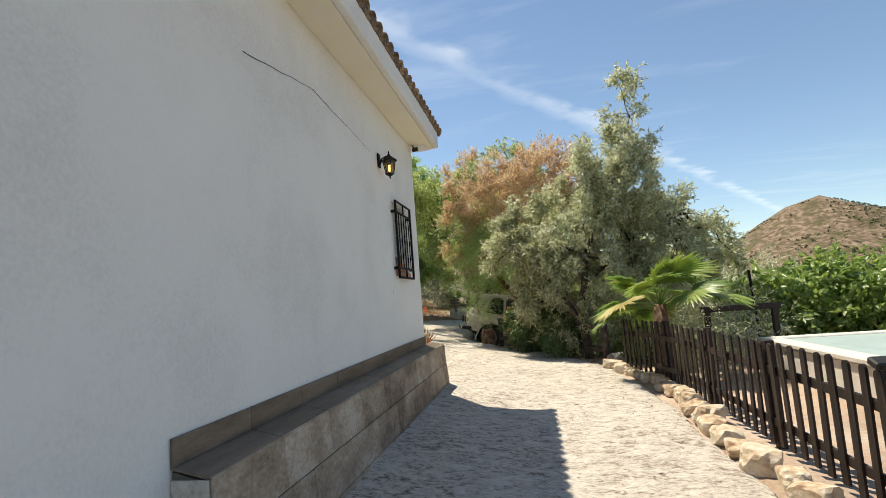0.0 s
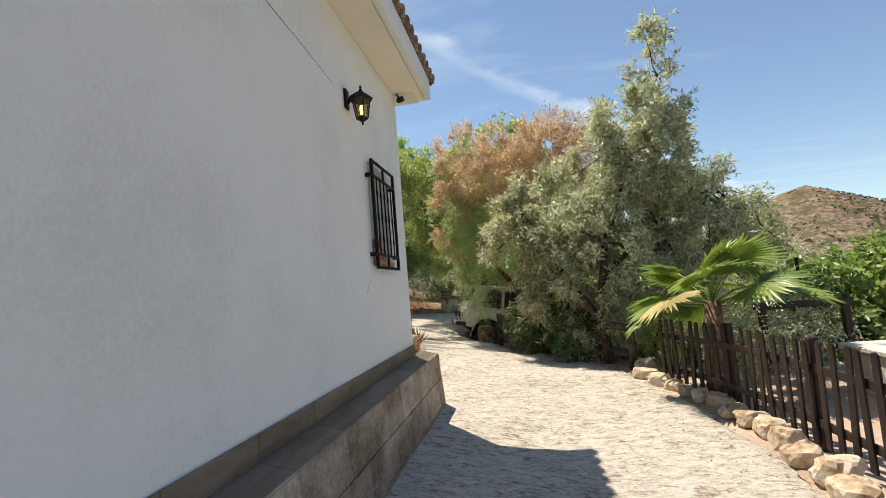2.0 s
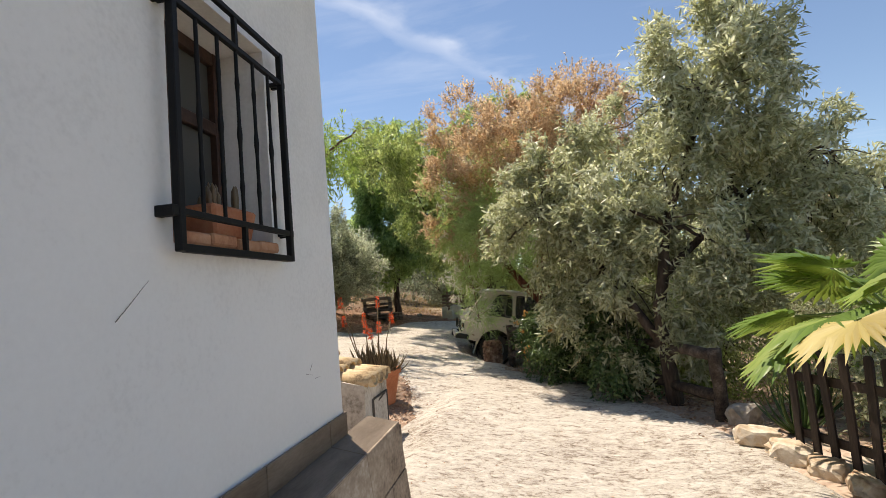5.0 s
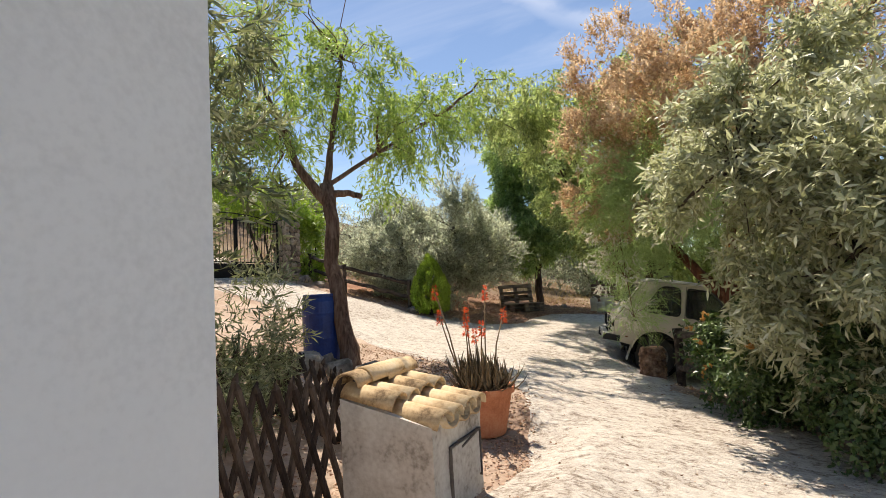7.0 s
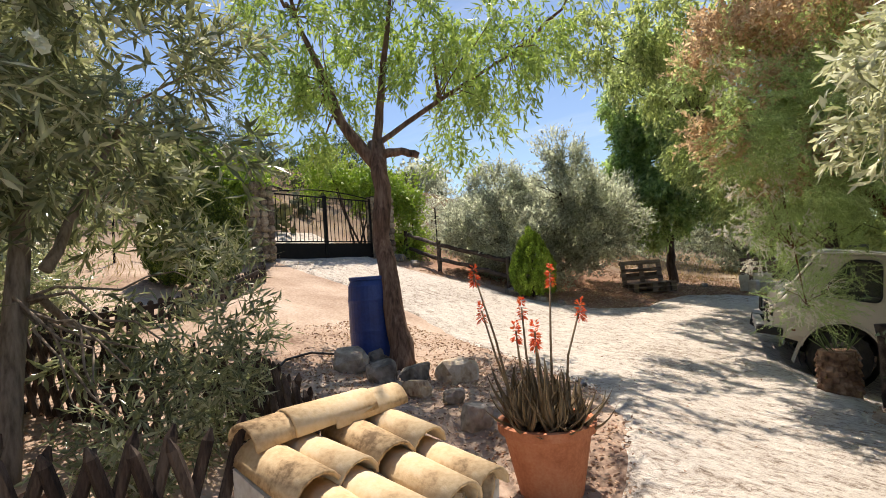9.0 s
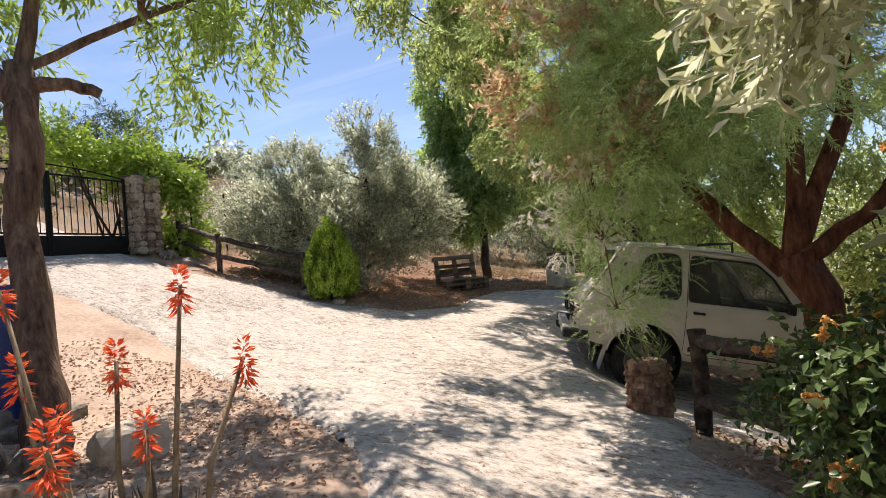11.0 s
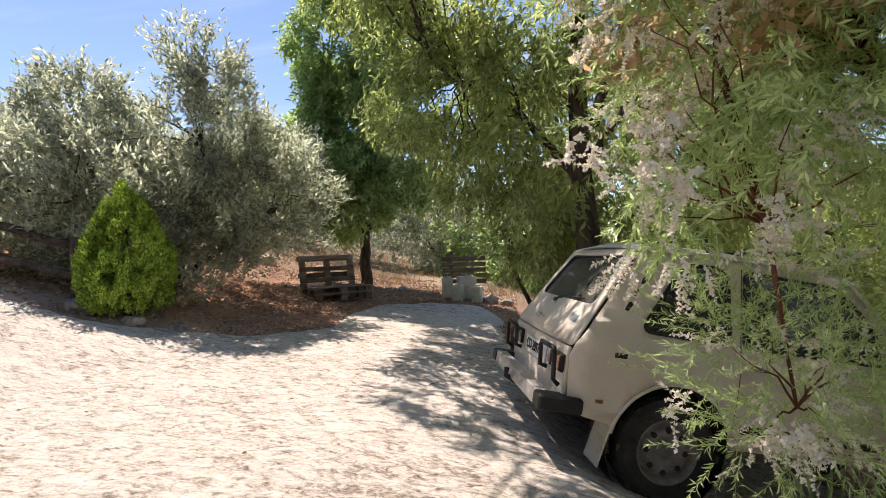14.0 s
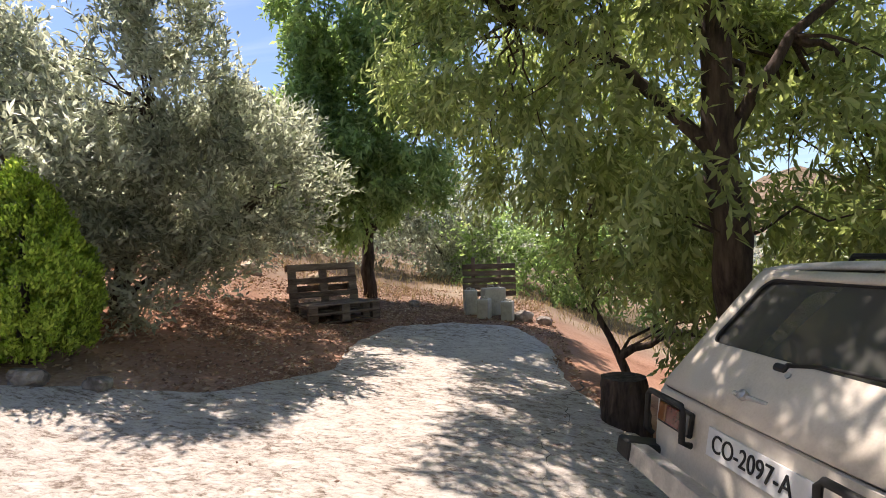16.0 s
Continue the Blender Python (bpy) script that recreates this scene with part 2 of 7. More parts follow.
M_ROCK = surface("limestone_rock", [(0.22, 0.12, 0.07), (0.50, 0.38, 0.26), (0.62, 0.53, 0.42), (0.68, 0.62, 0.53)], 3.5, 0.95, 0.8, 18, detail=9, depth=0.03, island=0.12)
M_DARKROCK = surface("grey_rock", [(0.12, 0.10, 0.08), (0.30, 0.26, 0.22), (0.46, 0.42, 0.37)], 4, 0.95, 0.8, 18, detail=9, depth=0.03, island=0.2)
M_PILLAR = surface("pillar_stone", [(0.15, 0.11, 0.08), (0.33, 0.26, 0.19), (0.46, 0.39, 0.30)], 5, 0.95, 0.7, 20, island=0.35, depth=0.02)
M_BLUE = surface("blue_plastic", [(0.008, 0.025, 0.13), (0.012, 0.04, 0.2), (0.02, 0.06, 0.25)], 3, 0.42, 0.05, 40, spec=0.5)
M_BARK = surface("grey_bark", [(0.05, 0.028, 0.019), (0.17, 0.10, 0.07), (0.30, 0.205, 0.15)], 5, 0.95, 1.0, 16, stretch=(3, 3, 0.5), depth=0.03)
M_REDBARK = surface("red_bark", [(0.05, 0.018, 0.009), (0.16, 0.058, 0.03), (0.26, 0.12, 0.07)], 5, 0.95, 1.0, 16, stretch=(3, 3, 0.5), depth=0.03)
M_DARKBARK = surface("dark_bark", [(0.02, 0.014, 0.011), (0.07, 0.05, 0.038), (0.12, 0.09, 0.07)], 5, 0.95, 0.9, 16, stretch=(3, 3, 0.6), depth=0.02)
M_PALEBARK = surface("pale_bark", [(0.10, 0.075, 0.055), (0.24, 0.19, 0.145), (0.34, 0.28, 0.225)], 6, 0.9, 0.6, 20, stretch=(3, 3, 0.6), depth=0.02)
M_STUMP = surface("stump_bark", [(0.05, 0.025, 0.015), (0.19, 0.11, 0.07), (0.38, 0.26, 0.18)], 7, 0.95, 1.0, 18, depth=0.04)
M_CAR = surface("cream_car_paint", [(0.50, 0.44, 0.35), (0.60, 0.54, 0.45), (0.64, 0.59, 0.50)], 1.6, 0.42, 0.05, 90, spec=0.45)
M_CARROOF = surface("dusty_car_roof", [(0.42, 0.39, 0.34), (0.58, 0.55, 0.50), (0.68, 0.65, 0.6)], 3.0, 0.55, 0.05, 90)
M_BLACKPLASTIC = surface("black_plastic", [(0.012, 0.012, 0.012), (0.03, 0.029, 0.027)], 6, 0.55, 0.1, 70)
M_RUBBER = surface("dusty_tyre", [(0.016, 0.015, 0.014), (0.05, 0.045, 0.04)], 8, 0.85, 0.4, 50)
M_STEEL = surface("dull_steel", [(0.36, 0.35, 0.33), (0.60, 0.58, 0.55)], 6, 0.42, 0.1, 60, metallic=0.6)
M_RIM = surface("grey_wheel_rim", [(0.13, 0.12, 0.11), (0.26, 0.24, 0.22)], 9, 0.7, 0.2, 60, metallic=0.15)
M_REDLIGHT = surface("red_lens", [(0.07, 0.010, 0.010), (0.12, 0.018, 0.016)], 12, 0.2, 0.1, 90, spec=0.6)
M_AMBERLIGHT = surface("amber_lens", [(0.16, 0.06, 0.02), (0.24, 0.10, 0.04)], 12, 0.2, 0.1, 90, spec=0.6)
M_WHITELIGHT = surface("white_lens", [(0.16, 0.15, 0.14), (0.24, 0.23, 0.22)], 12, 0.25, 0.1, 90, spec=0.6)
M_PLATE = surface("white_plate", [(0.62, 0.61, 0.58), (0.74, 0.73, 0.7)], 9, 0.5, 0.05, 60)
M_INK = surface("black_ink", [(0.012, 0.012, 0.012), (0.02, 0.02, 0.02)], 9, 0.6, 0.05, 60)
M_BADGE = surface("blue_silver_badge", [(0.30, 0.36, 0.46), (0.48, 0.52, 0.58)], 9, 0.3, 0.05, 60, metallic=0.6)
M_SEAT = surface("dark_seat_cloth", [(0.03, 0.028, 0.026), (0.07, 0.065, 0.06)], 9, 0.95, 0.2, 60)
M_GLASS = glassy("dusty_car_glass", (0.42, 0.42, 0.39), 0.08, 0.62)
M_SIDEGLASS = glassy("car_side_glass", (0.5, 0.53, 0.52), 0.04, 0.4)
M_LAMPGLASS = glassy("amber_lamp_glass", (0.9, 0.75, 0.5), 0.3, 0.45)
M_BULB = glowing("warm_bulb", (1.0, 0.62, 0.25), 6.0)
M_CURTAIN = surface("dark_window_wood", [(0.035, 0.018, 0.012), (0.075, 0.038, 0.025)], 5, 0.5, 0.2, 40)
M_WINGLASS = glassy("house_window_glass", (0.2, 0.2, 0.2), 0.03, 0.7)
M_WHITEPLASTIC = surface("dirty_white_plastic", [(0.42, 0.38, 0.30), (0.60, 0.57, 0.48), (0.68, 0.65, 0.56)], 5, 0.6, 0.1, 50)
M_HOSE = surface("black_hose", [(0.012, 0.011, 0.011), (0.03, 0.028, 0.026)], 7, 0.6, 0.1, 60)
M_POOL = surface("pool_cover", [(0.28, 0.36, 0.34), (0.37, 0.44, 0.41)], 3, 0.6, 0.1, 40)
M_KERB = surface("pale_pool_kerb", [(0.55, 0.50, 0.44), (0.68, 0.64, 0.58)], 5, 0.9, 0.2, 40)
M_SAND = surface("sand", [(0.42, 0.30, 0.19), (0.54, 0.41, 0.28), (0.60, 0.48, 0.34)], 2, 0.95, 0.4, 40)
M_LITTER = leafy("leaf_litter", (0.18, 0.095, 0.065), (0.38, 0.25, 0.175), (0.56, 0.44, 0.33), 0.1, 0.9)
M_DRYGRASS = leafy("dry_grass_blades", (0.24, 0.17, 0.085), (0.36, 0.27, 0.15), (0.46, 0.37, 0.22), 0.2, 0.9)
L_SILVER = leafy("silver_leaves", (0.15, 0.16, 0.07), (0.45, 0.45, 0.29), (0.75, 0.74, 0.60), 0.6, 0.33, (1.05, 1.08, 0.95))
L_TAMARISK = leafy("tamarisk_green", (0.19, 0.255, 0.11), (0.38, 0.455, 0.235), (0.59, 0.64, 0.40), 0.72, 0.45, (1.15, 1.25, 0.9))
L_TAMBROWN = leafy("tamarisk_spent_bloom", (0.30, 0.205, 0.12), (0.56, 0.42, 0.27), (0.72, 0.60, 0.45), 0.7, 0.7, (1.05, 1.0, 0.93))
L_BLOOM = leafy("tamarisk_bloom", (0.64, 0.54, 0.47), (0.78, 0.70, 0.62), (0.85, 0.79, 0.72), 0.45, 0.7, (1.05, 1.0, 0.95))
L_GREEN = leafy("long_green_leaves", (0.10, 0.13, 0.055), (0.27, 0.31, 0.15), (0.46, 0.49, 0.30), 0.8, 0.33)
L_POPLAR = leafy("fresh_green_leaves", (0.11, 0.165, 0.07), (0.25, 0.335, 0.16), (0.42, 0.50, 0.28), 0.8, 0.34)
L_OLIVE = leafy("olive_leaves", (0.12, 0.125, 0.09), (0.40, 0.41, 0.34), (0.69, 0.69, 0.63), 0.85, 0.33, (1.05, 1.1, 0.9))
L_WILLOW = leafy("yellow_green_leaves", (0.14, 0.20, 0.06), (0.25, 0.33, 0.11), (0.40, 0.46, 0.19), 0.6, 0.4)
L_OLEANDER = leafy("oleander_leaves", (0.07, 0.085, 0.045), (0.22, 0.24, 0.14), (0.56, 0.55, 0.40), 0.4, 0.22, (1.15, 1.2, 0.85))
L_WHITE = leafy("white_petals", (0.62, 0.62, 0.56), (0.74, 0.74, 0.70), None, 0.35, 0.6)
L_LANTANA = leafy("lantana_leaves", (0.03, 0.055, 0.018), (0.065, 0.105, 0.032), (0.14, 0.19, 0.075), 0.2, 0.33)
L_ORANGE = leafy("orange_petals", (0.46, 0.23, 0.07), (0.56, 0.33, 0.13), (0.60, 0.42, 0.20), 0.25, 0.7)
L_CYPRESS = leafy("cypress_scales", (0.05, 0.095, 0.014), (0.31, 0.44, 0.07), (0.57, 0.65, 0.15), 0.45, 0.5)
L_DARKCYPRESS = leafy("dark_cypress_scales", (0.02, 0.04, 0.008), (0.07, 0.115, 0.02), (0.30, 0.36, 0.06), 0.1, 0.5)
L_PALM = leafy("palm_fan", (0.075, 0.128, 0.027), (0.128, 0.195, 0.045), (0.240, 0.285, 0.075), 0.3, 0.35)
L_PALMDRY = leafy("dry_palm_fan", (0.28, 0.22, 0.08), (0.40, 0.33, 0.12), None, 0.3, 0.5)
L_ALOE = leafy("aloe_leaf", (0.07, 0.075, 0.04), (0.19, 0.12, 0.07), (0.38, 0.16, 0.08), 0.08, 0.4)
L_ALOEFLOWER = leafy("aloe_flower", (0.62, 0.07, 0.025), (0.72, 0.13, 0.05), (0.74, 0.22, 0.10), 0.3, 0.6)
M_ALOESTEM = surface("aloe_stem", [(0.12, 0.08, 0.045), (0.27, 0.19, 0.11), (0.34, 0.28, 0.18)], 8, 0.8, 0.3, 50)
L_FIG = leafy("fig_leaves", (0.085, 0.13, 0.04), (0.18, 0.25, 0.08), (0.31, 0.38, 0.14), 0.5, 0.35)
L_PINE = leafy("pine_needles", (0.030, 0.060, 0.021), (0.068, 0.112, 0.039), (0.120, 0.165, 0.068), 0.15, 0.6)
L_VINE = leafy("vine_leaves", (0.117, 0.195, 0.029), (0.208, 0.299, 0.046), (0.338, 0.416, 0.078), 0.45, 0.5)
L_SCRUB = leafy("hill_scrub", (0.05, 0.06, 0.028), (0.10, 0.11, 0.055), (0.19, 0.18, 0.10), 0.1, 0.8)

# ---------------------------------------------------------------- building tools
def thing(name, x=0.0, y=0.0, z=0.0, rz=0.0, label="", category="", group="", kind=""):
    ob = new(name)
    ob.empty_display_size = 0.1
    ob.matrix_basis = pose(x, y, z, 0, 0, rz)
    return tagged(ob, label, category, group, kind)


def mesh_of(name, bm, smooth=False):
    me = bpy.data.meshes.new(name)
    bm.normal_update()
    bm.to_mesh(me)
    bm.free()
    if smooth:
        me.polygons.foreach_set("use_smooth", [True] * len(me.polygons))
    return me


def part(name, bm, material, parent=None, label="", smooth=False, kind=""):
    """One bmesh (or mesh) as ONE mesh object under a thing or a part."""
    me = bm if isinstance(bm, bpy.types.Mesh) else mesh_of(name, bm, smooth)
    for m in (material if isinstance(material, (list, tuple)) else [material]):
        if m.name not in me.materials:
            me.materials.append(m)
    ob = new(name, me)
    if parent:
        ob.parent = parent
    return tagged(ob, label, "", "", kind)


def arrays(name, V, Fs, smooth=False):
    """A mesh from vertex and face arrays (all faces with the same number of corners)."""
    me = bpy.data.meshes.new(name)
    V = np.asarray(V, dtype=np.float32)
    Fs = np.asarray(Fs, dtype=np.int32)
    k = Fs.shape[1]
    me.vertices.add(len(V))
    me.vertices.foreach_set("co", V.ravel())
    me.loops.add(len(Fs) * k)
    me.loops.foreach_set("vertex_index", Fs.ravel())
    me.polygons.add(len(Fs))
    me.polygons.foreach_set("loop_start", np.arange(len(Fs), dtype=np.int32) * k)
    me.polygons.foreach_set("loop_total", np.full(len(Fs), k, dtype=np.int32))
    if smooth:
        me.polygons.foreach_set("use_smooth", np.ones(len(Fs), dtype=bool))
    me.update(calc_edges=True)
    return me


def add_box(bm, sx, sy, sz, m=None, bevel=0.0, seg=1):
    got = bmesh.ops.create_cube(bm, size=1.0)["verts"]
    bmesh.ops.scale(bm, vec=(sx, sy, sz), verts=got)
    if bevel:
        edges = list({e for v in got for e in v.link_edges})
        res = bmesh.ops.bevel(bm, geom=edges, offset=bevel, segments=seg, affect='EDGES', profile=0.7)
        got = list({v for f in res["faces"] for v in f.verts} | {v for v in got if v.is_valid})
    if m is not None:
        bmesh.ops.transform(bm, matrix=m, verts=got)
    return got


def box(sx, sy, sz, m=None, bevel=0.0, seg=1):
    bm = bmesh.new()
    add_box(bm, sx, sy, sz, m, bevel, seg)
    return bm


def tube_arrays(pts, radii, sides=8, wob=0.0, rng=None):
    pts = np.asarray(pts, dtype=float)
    radii = np.asarray(radii, dtype=float)
    n = len(pts)
    tang = np.gradient(pts, axis=0)
    tang /= np.linalg.norm(tang, axis=1)[:, None] + 1e-9
    ref = np.array([0.31, 0.17, 0.93]) if abs(tang[0][2]) < 0.8 else np.array([0.93, 0.31, 0.17])
    V = []
    for i in range(n):
        u = np.cross(tang[i], ref); u /= np.linalg.norm(u) + 1e-9
        v = np.cross(tang[i], u)
        a = np.linspace(0, 2 * math.pi, sides, endpoint=False)
        rr = radii[i] * (1 + (wob * np.sin(a * 3 + i * 0.9) + wob * 0.7 * np.sin(a * 5 - i * 1.7) if wob else 0 * a))
        V.append(pts[i] + np.outer(np.cos(a) * rr, u) + np.outer(np.sin(a) * rr, v))
    V = np.vstack(V)
    Fs = []
    for i in range(n - 1):
        for j in range(sides):
            k = (j + 1) % sides
            Fs.append((i * sides + j, i * sides + k, (i + 1) * sides + k, (i + 1) * sides + j))
    V = np.vstack([V, pts[:1], pts[-1:]])
    c0, c1 = len(V) - 2, len(V) - 1
    for j in range(sides):
        k = (j + 1) % sides
        Fs.append((c0, k, j, j))
        Fs.append((c1, (n - 1) * sides + j, (n - 1) * sides + k, (n - 1) * sides + k))
    return V, np.array(Fs)


def tubes_mesh(name, specs, sides=8, wob=0.0, smooth=True):
    """specs: (points, radii) lists, joined in one mesh."""
    bmv, bmf, off = [], [], 0
    for pts, radii in specs:
        V, Fs = tube_arrays(pts, radii, sides, wob)
        bmv.append(V); bmf.append(Fs + off); off += len(V)
    V, Fs = np.vstack(bmv), np.vstack(bmf)
    me = bpy.data.meshes.new(name)
    me.from_pydata([tuple(v) for v in V], [], [tuple(dict.fromkeys(int(i) for i in f)) for f in Fs])
    if smooth:
        me.polygons.foreach_set("use_smooth", [True] * len(me.polygons))
    return me


def rod(a, b, r, sides=8, r2=None):
    bm = bmesh.new()
    a, b = Vector(a), Vector(b)
    d = b - a
    q = d.to_track_quat('Z', 'Y').to_matrix().to_4x4()
    bmesh.ops.create_cone(bm, cap_ends=True, segments=sides, radius1=r, radius2=r if r2 is None else r2, depth=d.length,
                          matrix=Matrix.Translation((a + b) / 2) @ q)
    return bm


def lathe(profile, sides=24):
    """A turned body from (radius, height) pairs."""
    V, Fs = [], []
    for r, z in profile:
        for j in range(sides):
            a = 2 * math.pi * j / sides
            V.append((r * math.cos(a), r * math.sin(a), z))
    for i in range(len(profile) - 1):
        for j in range(sides):
            k = (j + 1) % sides
            Fs.append((i * sides + j, i * sides + k, (i + 1) * sides + k, (i + 1) * sides + j))
    bm = bmesh.new()
    vs = [bm.verts.new(v) for v in V]
    for f in Fs:
        bm.faces.new([vs[i] for i in f])
    for base in (0, (len(profile) - 1) * sides):
        if profile[0 if base == 0 else -1][0] > 1e-4:
            loop = [vs[base + j] for j in range(sides)]
            bm.faces.new(loop[::-1] if base == 0 else loop)
    bmesh.ops.remove_doubles(bm, verts=bm.verts, dist=1e-5)
    bmesh.ops.recalc_face_normals(bm, faces=bm.faces)
    return bm


def rock_bm(size, seed, flat=0.75, sub=3):
    bm = bmesh.new()
    bmesh.ops.create_icosphere(bm, subdivisions=sub, radius=1.0)
    r = random.Random(seed)
    off = Vector((r.uniform(0, 90), r.uniform(0, 90), r.uniform(0, 90)))
    sx, sy, sz = size * r.uniform(0.85, 1.35), size * r.uniform(0.7, 1.0), size * flat * r.uniform(0.75, 1.1)
    for v in bm.verts:
        p = v.co.copy()
        k = 1 + 0.38 * noise.noise(p * 1.1 + off) + 0.2 * noise.noise(p * 2.7 + off) + 0.08 * noise.noise(p * 6 + off)
        q = p * k
        q = Vector([max(-0.82, min(0.82, c)) for c in q])
        v.co = Vector((q.x * sx, q.y * sy, q.z * sz))
    return bm


def leaves_mesh(name, P, D, L, W, rng, fold=0.25, face=None):
    """Thousands of single leaves: pointed blades with a folded middle."""
    n = len(P)
    D = D / (np.linalg.norm(D, axis=1)[:, None] + 1e-9)
    R = rng.normal(size=(n, 3))
    S = np.cross(D, R) if face is None else np.cross(D, face + R * 0.45)
    S /= np.linalg.norm(S, axis=1)[:, None] + 1e-9
    U = np.cross(S, D)
    L = np.broadcast_to(np.asarray(L, dtype=float), (n,))[:, None]
    W = np.broadcast_to(np.asarray(W, dtype=float), (n,))[:, None]
    V = np.empty((n, 4, 3))
    V[:, 0] = P
    mid = P + D * L * 0.45 + U * W * fold
    V[:, 1] = mid + S * W * 0.5
    V[:, 2] = P + D * L
    V[:, 3] = mid - S * W * 0.5
    i = np.arange(n)[:, None] * 4
    Fs = np.concatenate([i + [[0, 1, 2]], i + [[0, 2, 3]]])
    return arrays(name, V.reshape(-1, 3), Fs)


def unit(rng, n):
    v = rng.normal(size=(n, 3))
    return v / np.linalg.norm(v, axis=1)[:, None]


def clusters(blobs, n, rng, inner=0.55):
    """Cluster centres in the outer part of a crown of ellipsoids: place and outward way."""
    w = np.array([(b[3] * b[4] * b[5]) ** 0.66 for b in blobs]); w /= w.sum()
    which = rng.choice(len(blobs), size=n, p=w)
    B = np.array(blobs)[which]
    d = unit(rng, n)
    r = inner + (1.04 - inner) * rng.random(n) ** 0.6
    return B[:, :3] + d * B[:, 3:6] * r[:, None], d


def foliage(C, O, per, sprig, leaf_n, spread, L, W, droop, rng, along=0.6, scatter=0.7):
    """Sprigs round each cluster centre, leaves along each sprig."""
    n = len(C)
    Ps = np.repeat(C, per, axis=0) + rng.normal(size=(n * per, 3)) * spread
    Ds = np.repeat(O, per, axis=0) * 0.8 + unit(rng, n * per) * 0.8
    Ds[:, 2] -= droop
    Ds /= np.linalg.norm(Ds, axis=1)[:, None]
    m = n * per
    s = (np.arange(leaf_n) + 0.3) / leaf_n
    P = Ps[:, None, :] + Ds[:, None, :] * (s[None, :, None] * sprig)
    P[:, :, 2] -= droop * 0.5 * sprig * (s ** 2)[None, :]
    D = Ds[:, None, :] * along + rng.normal(size=(m, leaf_n, 3)) * scatter
    D[:, :, 2] -= droop * 0.6
    P, D = P.reshape(-1, 3), D.reshape(-1, 3)
    k = len(P)
    face = np.repeat(Ds * 0.6 + np.repeat(O, per, axis=0) * 0.4 + [0, 0, 0.6], leaf_n, axis=0)
    return P, D, L * (0.65 + 0.6 * rng.random(k)), W * (0.7 + 0.5 * rng.random(k)), face


def bend(a, b, rng, sag=0.0, n=6, wob=0.08):
    """A crooked line from a to b."""
    a, b = np.asarray(a, float), np.asarray(b, float)
    t = np.linspace(0, 1, n)[:, None]
    p = a + (b - a) * t
    d = np.linalg.norm(b - a)
    p[1:-1] += rng.normal(size=(n - 2, 3)) * wob * d * 0.5
    p[:, 2] += (np.sin(t[:, 0] * math.pi) * sag * d)
    return p


def tree(name, base, stems, crowns, bark, label, category, seed, twigs=120, twig_r=0.012, limb_n=8, sides=9, stem_wob=0.06, group=""):
    """stems: (points, radii) in world places. crowns: dicts of blobs and leaf settings. Parts: trunks, limbs, twigs, crown."""
    rng = np.random.default_rng(seed)
    ob = thing(name, base[0], base[1], base[2], 0, label, category, group)
    o = np.array(base)
    for pts, radii in stems:
        k = len(pts)
        t = np.linspace(0, 1, max(8, k * 3))
        q = np.array([[np.interp(v, np.linspace(0, 1, k), [p[c] for p in pts]) for c in range(3)] for v in t])
        q[1:-1] += rng.normal(size=(len(t) - 2, 3)) * radii[0] * 0.10
        rr = np.interp(t, np.linspace(0, 1, len(radii)), radii)
        part("trunk", tubes_mesh("trunk", [(q - o, rr)], sides, stem_wob), bark, ob)
    tips = [np.array(p) for s, _ in stems for p in s[len(s) // 2:]]
    specs = []
    made = 0
    for c in crowns:
        C, O = clusters(c["blobs"], c["n"], rng, c.get("inner", 0.55))
        side, lean = c.get("beside", (-999.0, 0.0))
        own = C[:, 0] > side + lean * C[:, 1] + 0.15
        C, O = C[own], O[own]
        P, D, L, W, face = foliage(C, O, c["per"], c["sprig"], c["leaf_n"], c["spread"], c["L"], c["W"], c["droop"], rng,
                             c.get("along", 0.6), c.get("scatter", 0.7))
        edge_y, least = c.get("clear", (-99.0, 0.0))
        keep = ((P[:, 1] > edge_y) | (P[:, 2] > least)) & (P[:, 0] > side + lean * P[:, 1])
        me = leaves_mesh("crown", P[keep] - o, D[keep], L[keep], W[keep], rng, face=face[keep])
        part(c.get("name", "crown"), me, c["mat"], ob, kind="stuff")
        for i in rng.permutation(len(C))[:c.get("twigs", twigs)]:
            j = int(np.argmin([np.linalg.norm(C[i] - t) for t in tips]))
            line = bend(tips[j], C[i], rng, 0.08, 6)
            d = np.linalg.norm(C[i] - tips[j])
            if made < limb_n:
                part("limb", tubes_mesh("limb", [(line - o, np.linspace(twig_r * 3.2, twig_r * 0.8, 6))], 7), bark, ob)
                made += 1
            else:
                specs.append((line - o, np.linspace(twig_r * (0.7 + 0.3 * d), twig_r * 0.25, 6)))
    if specs:
        part("twig_work", tubes_mesh("twig_work", specs, 5), bark, ob, kind="stuff")
    return ob

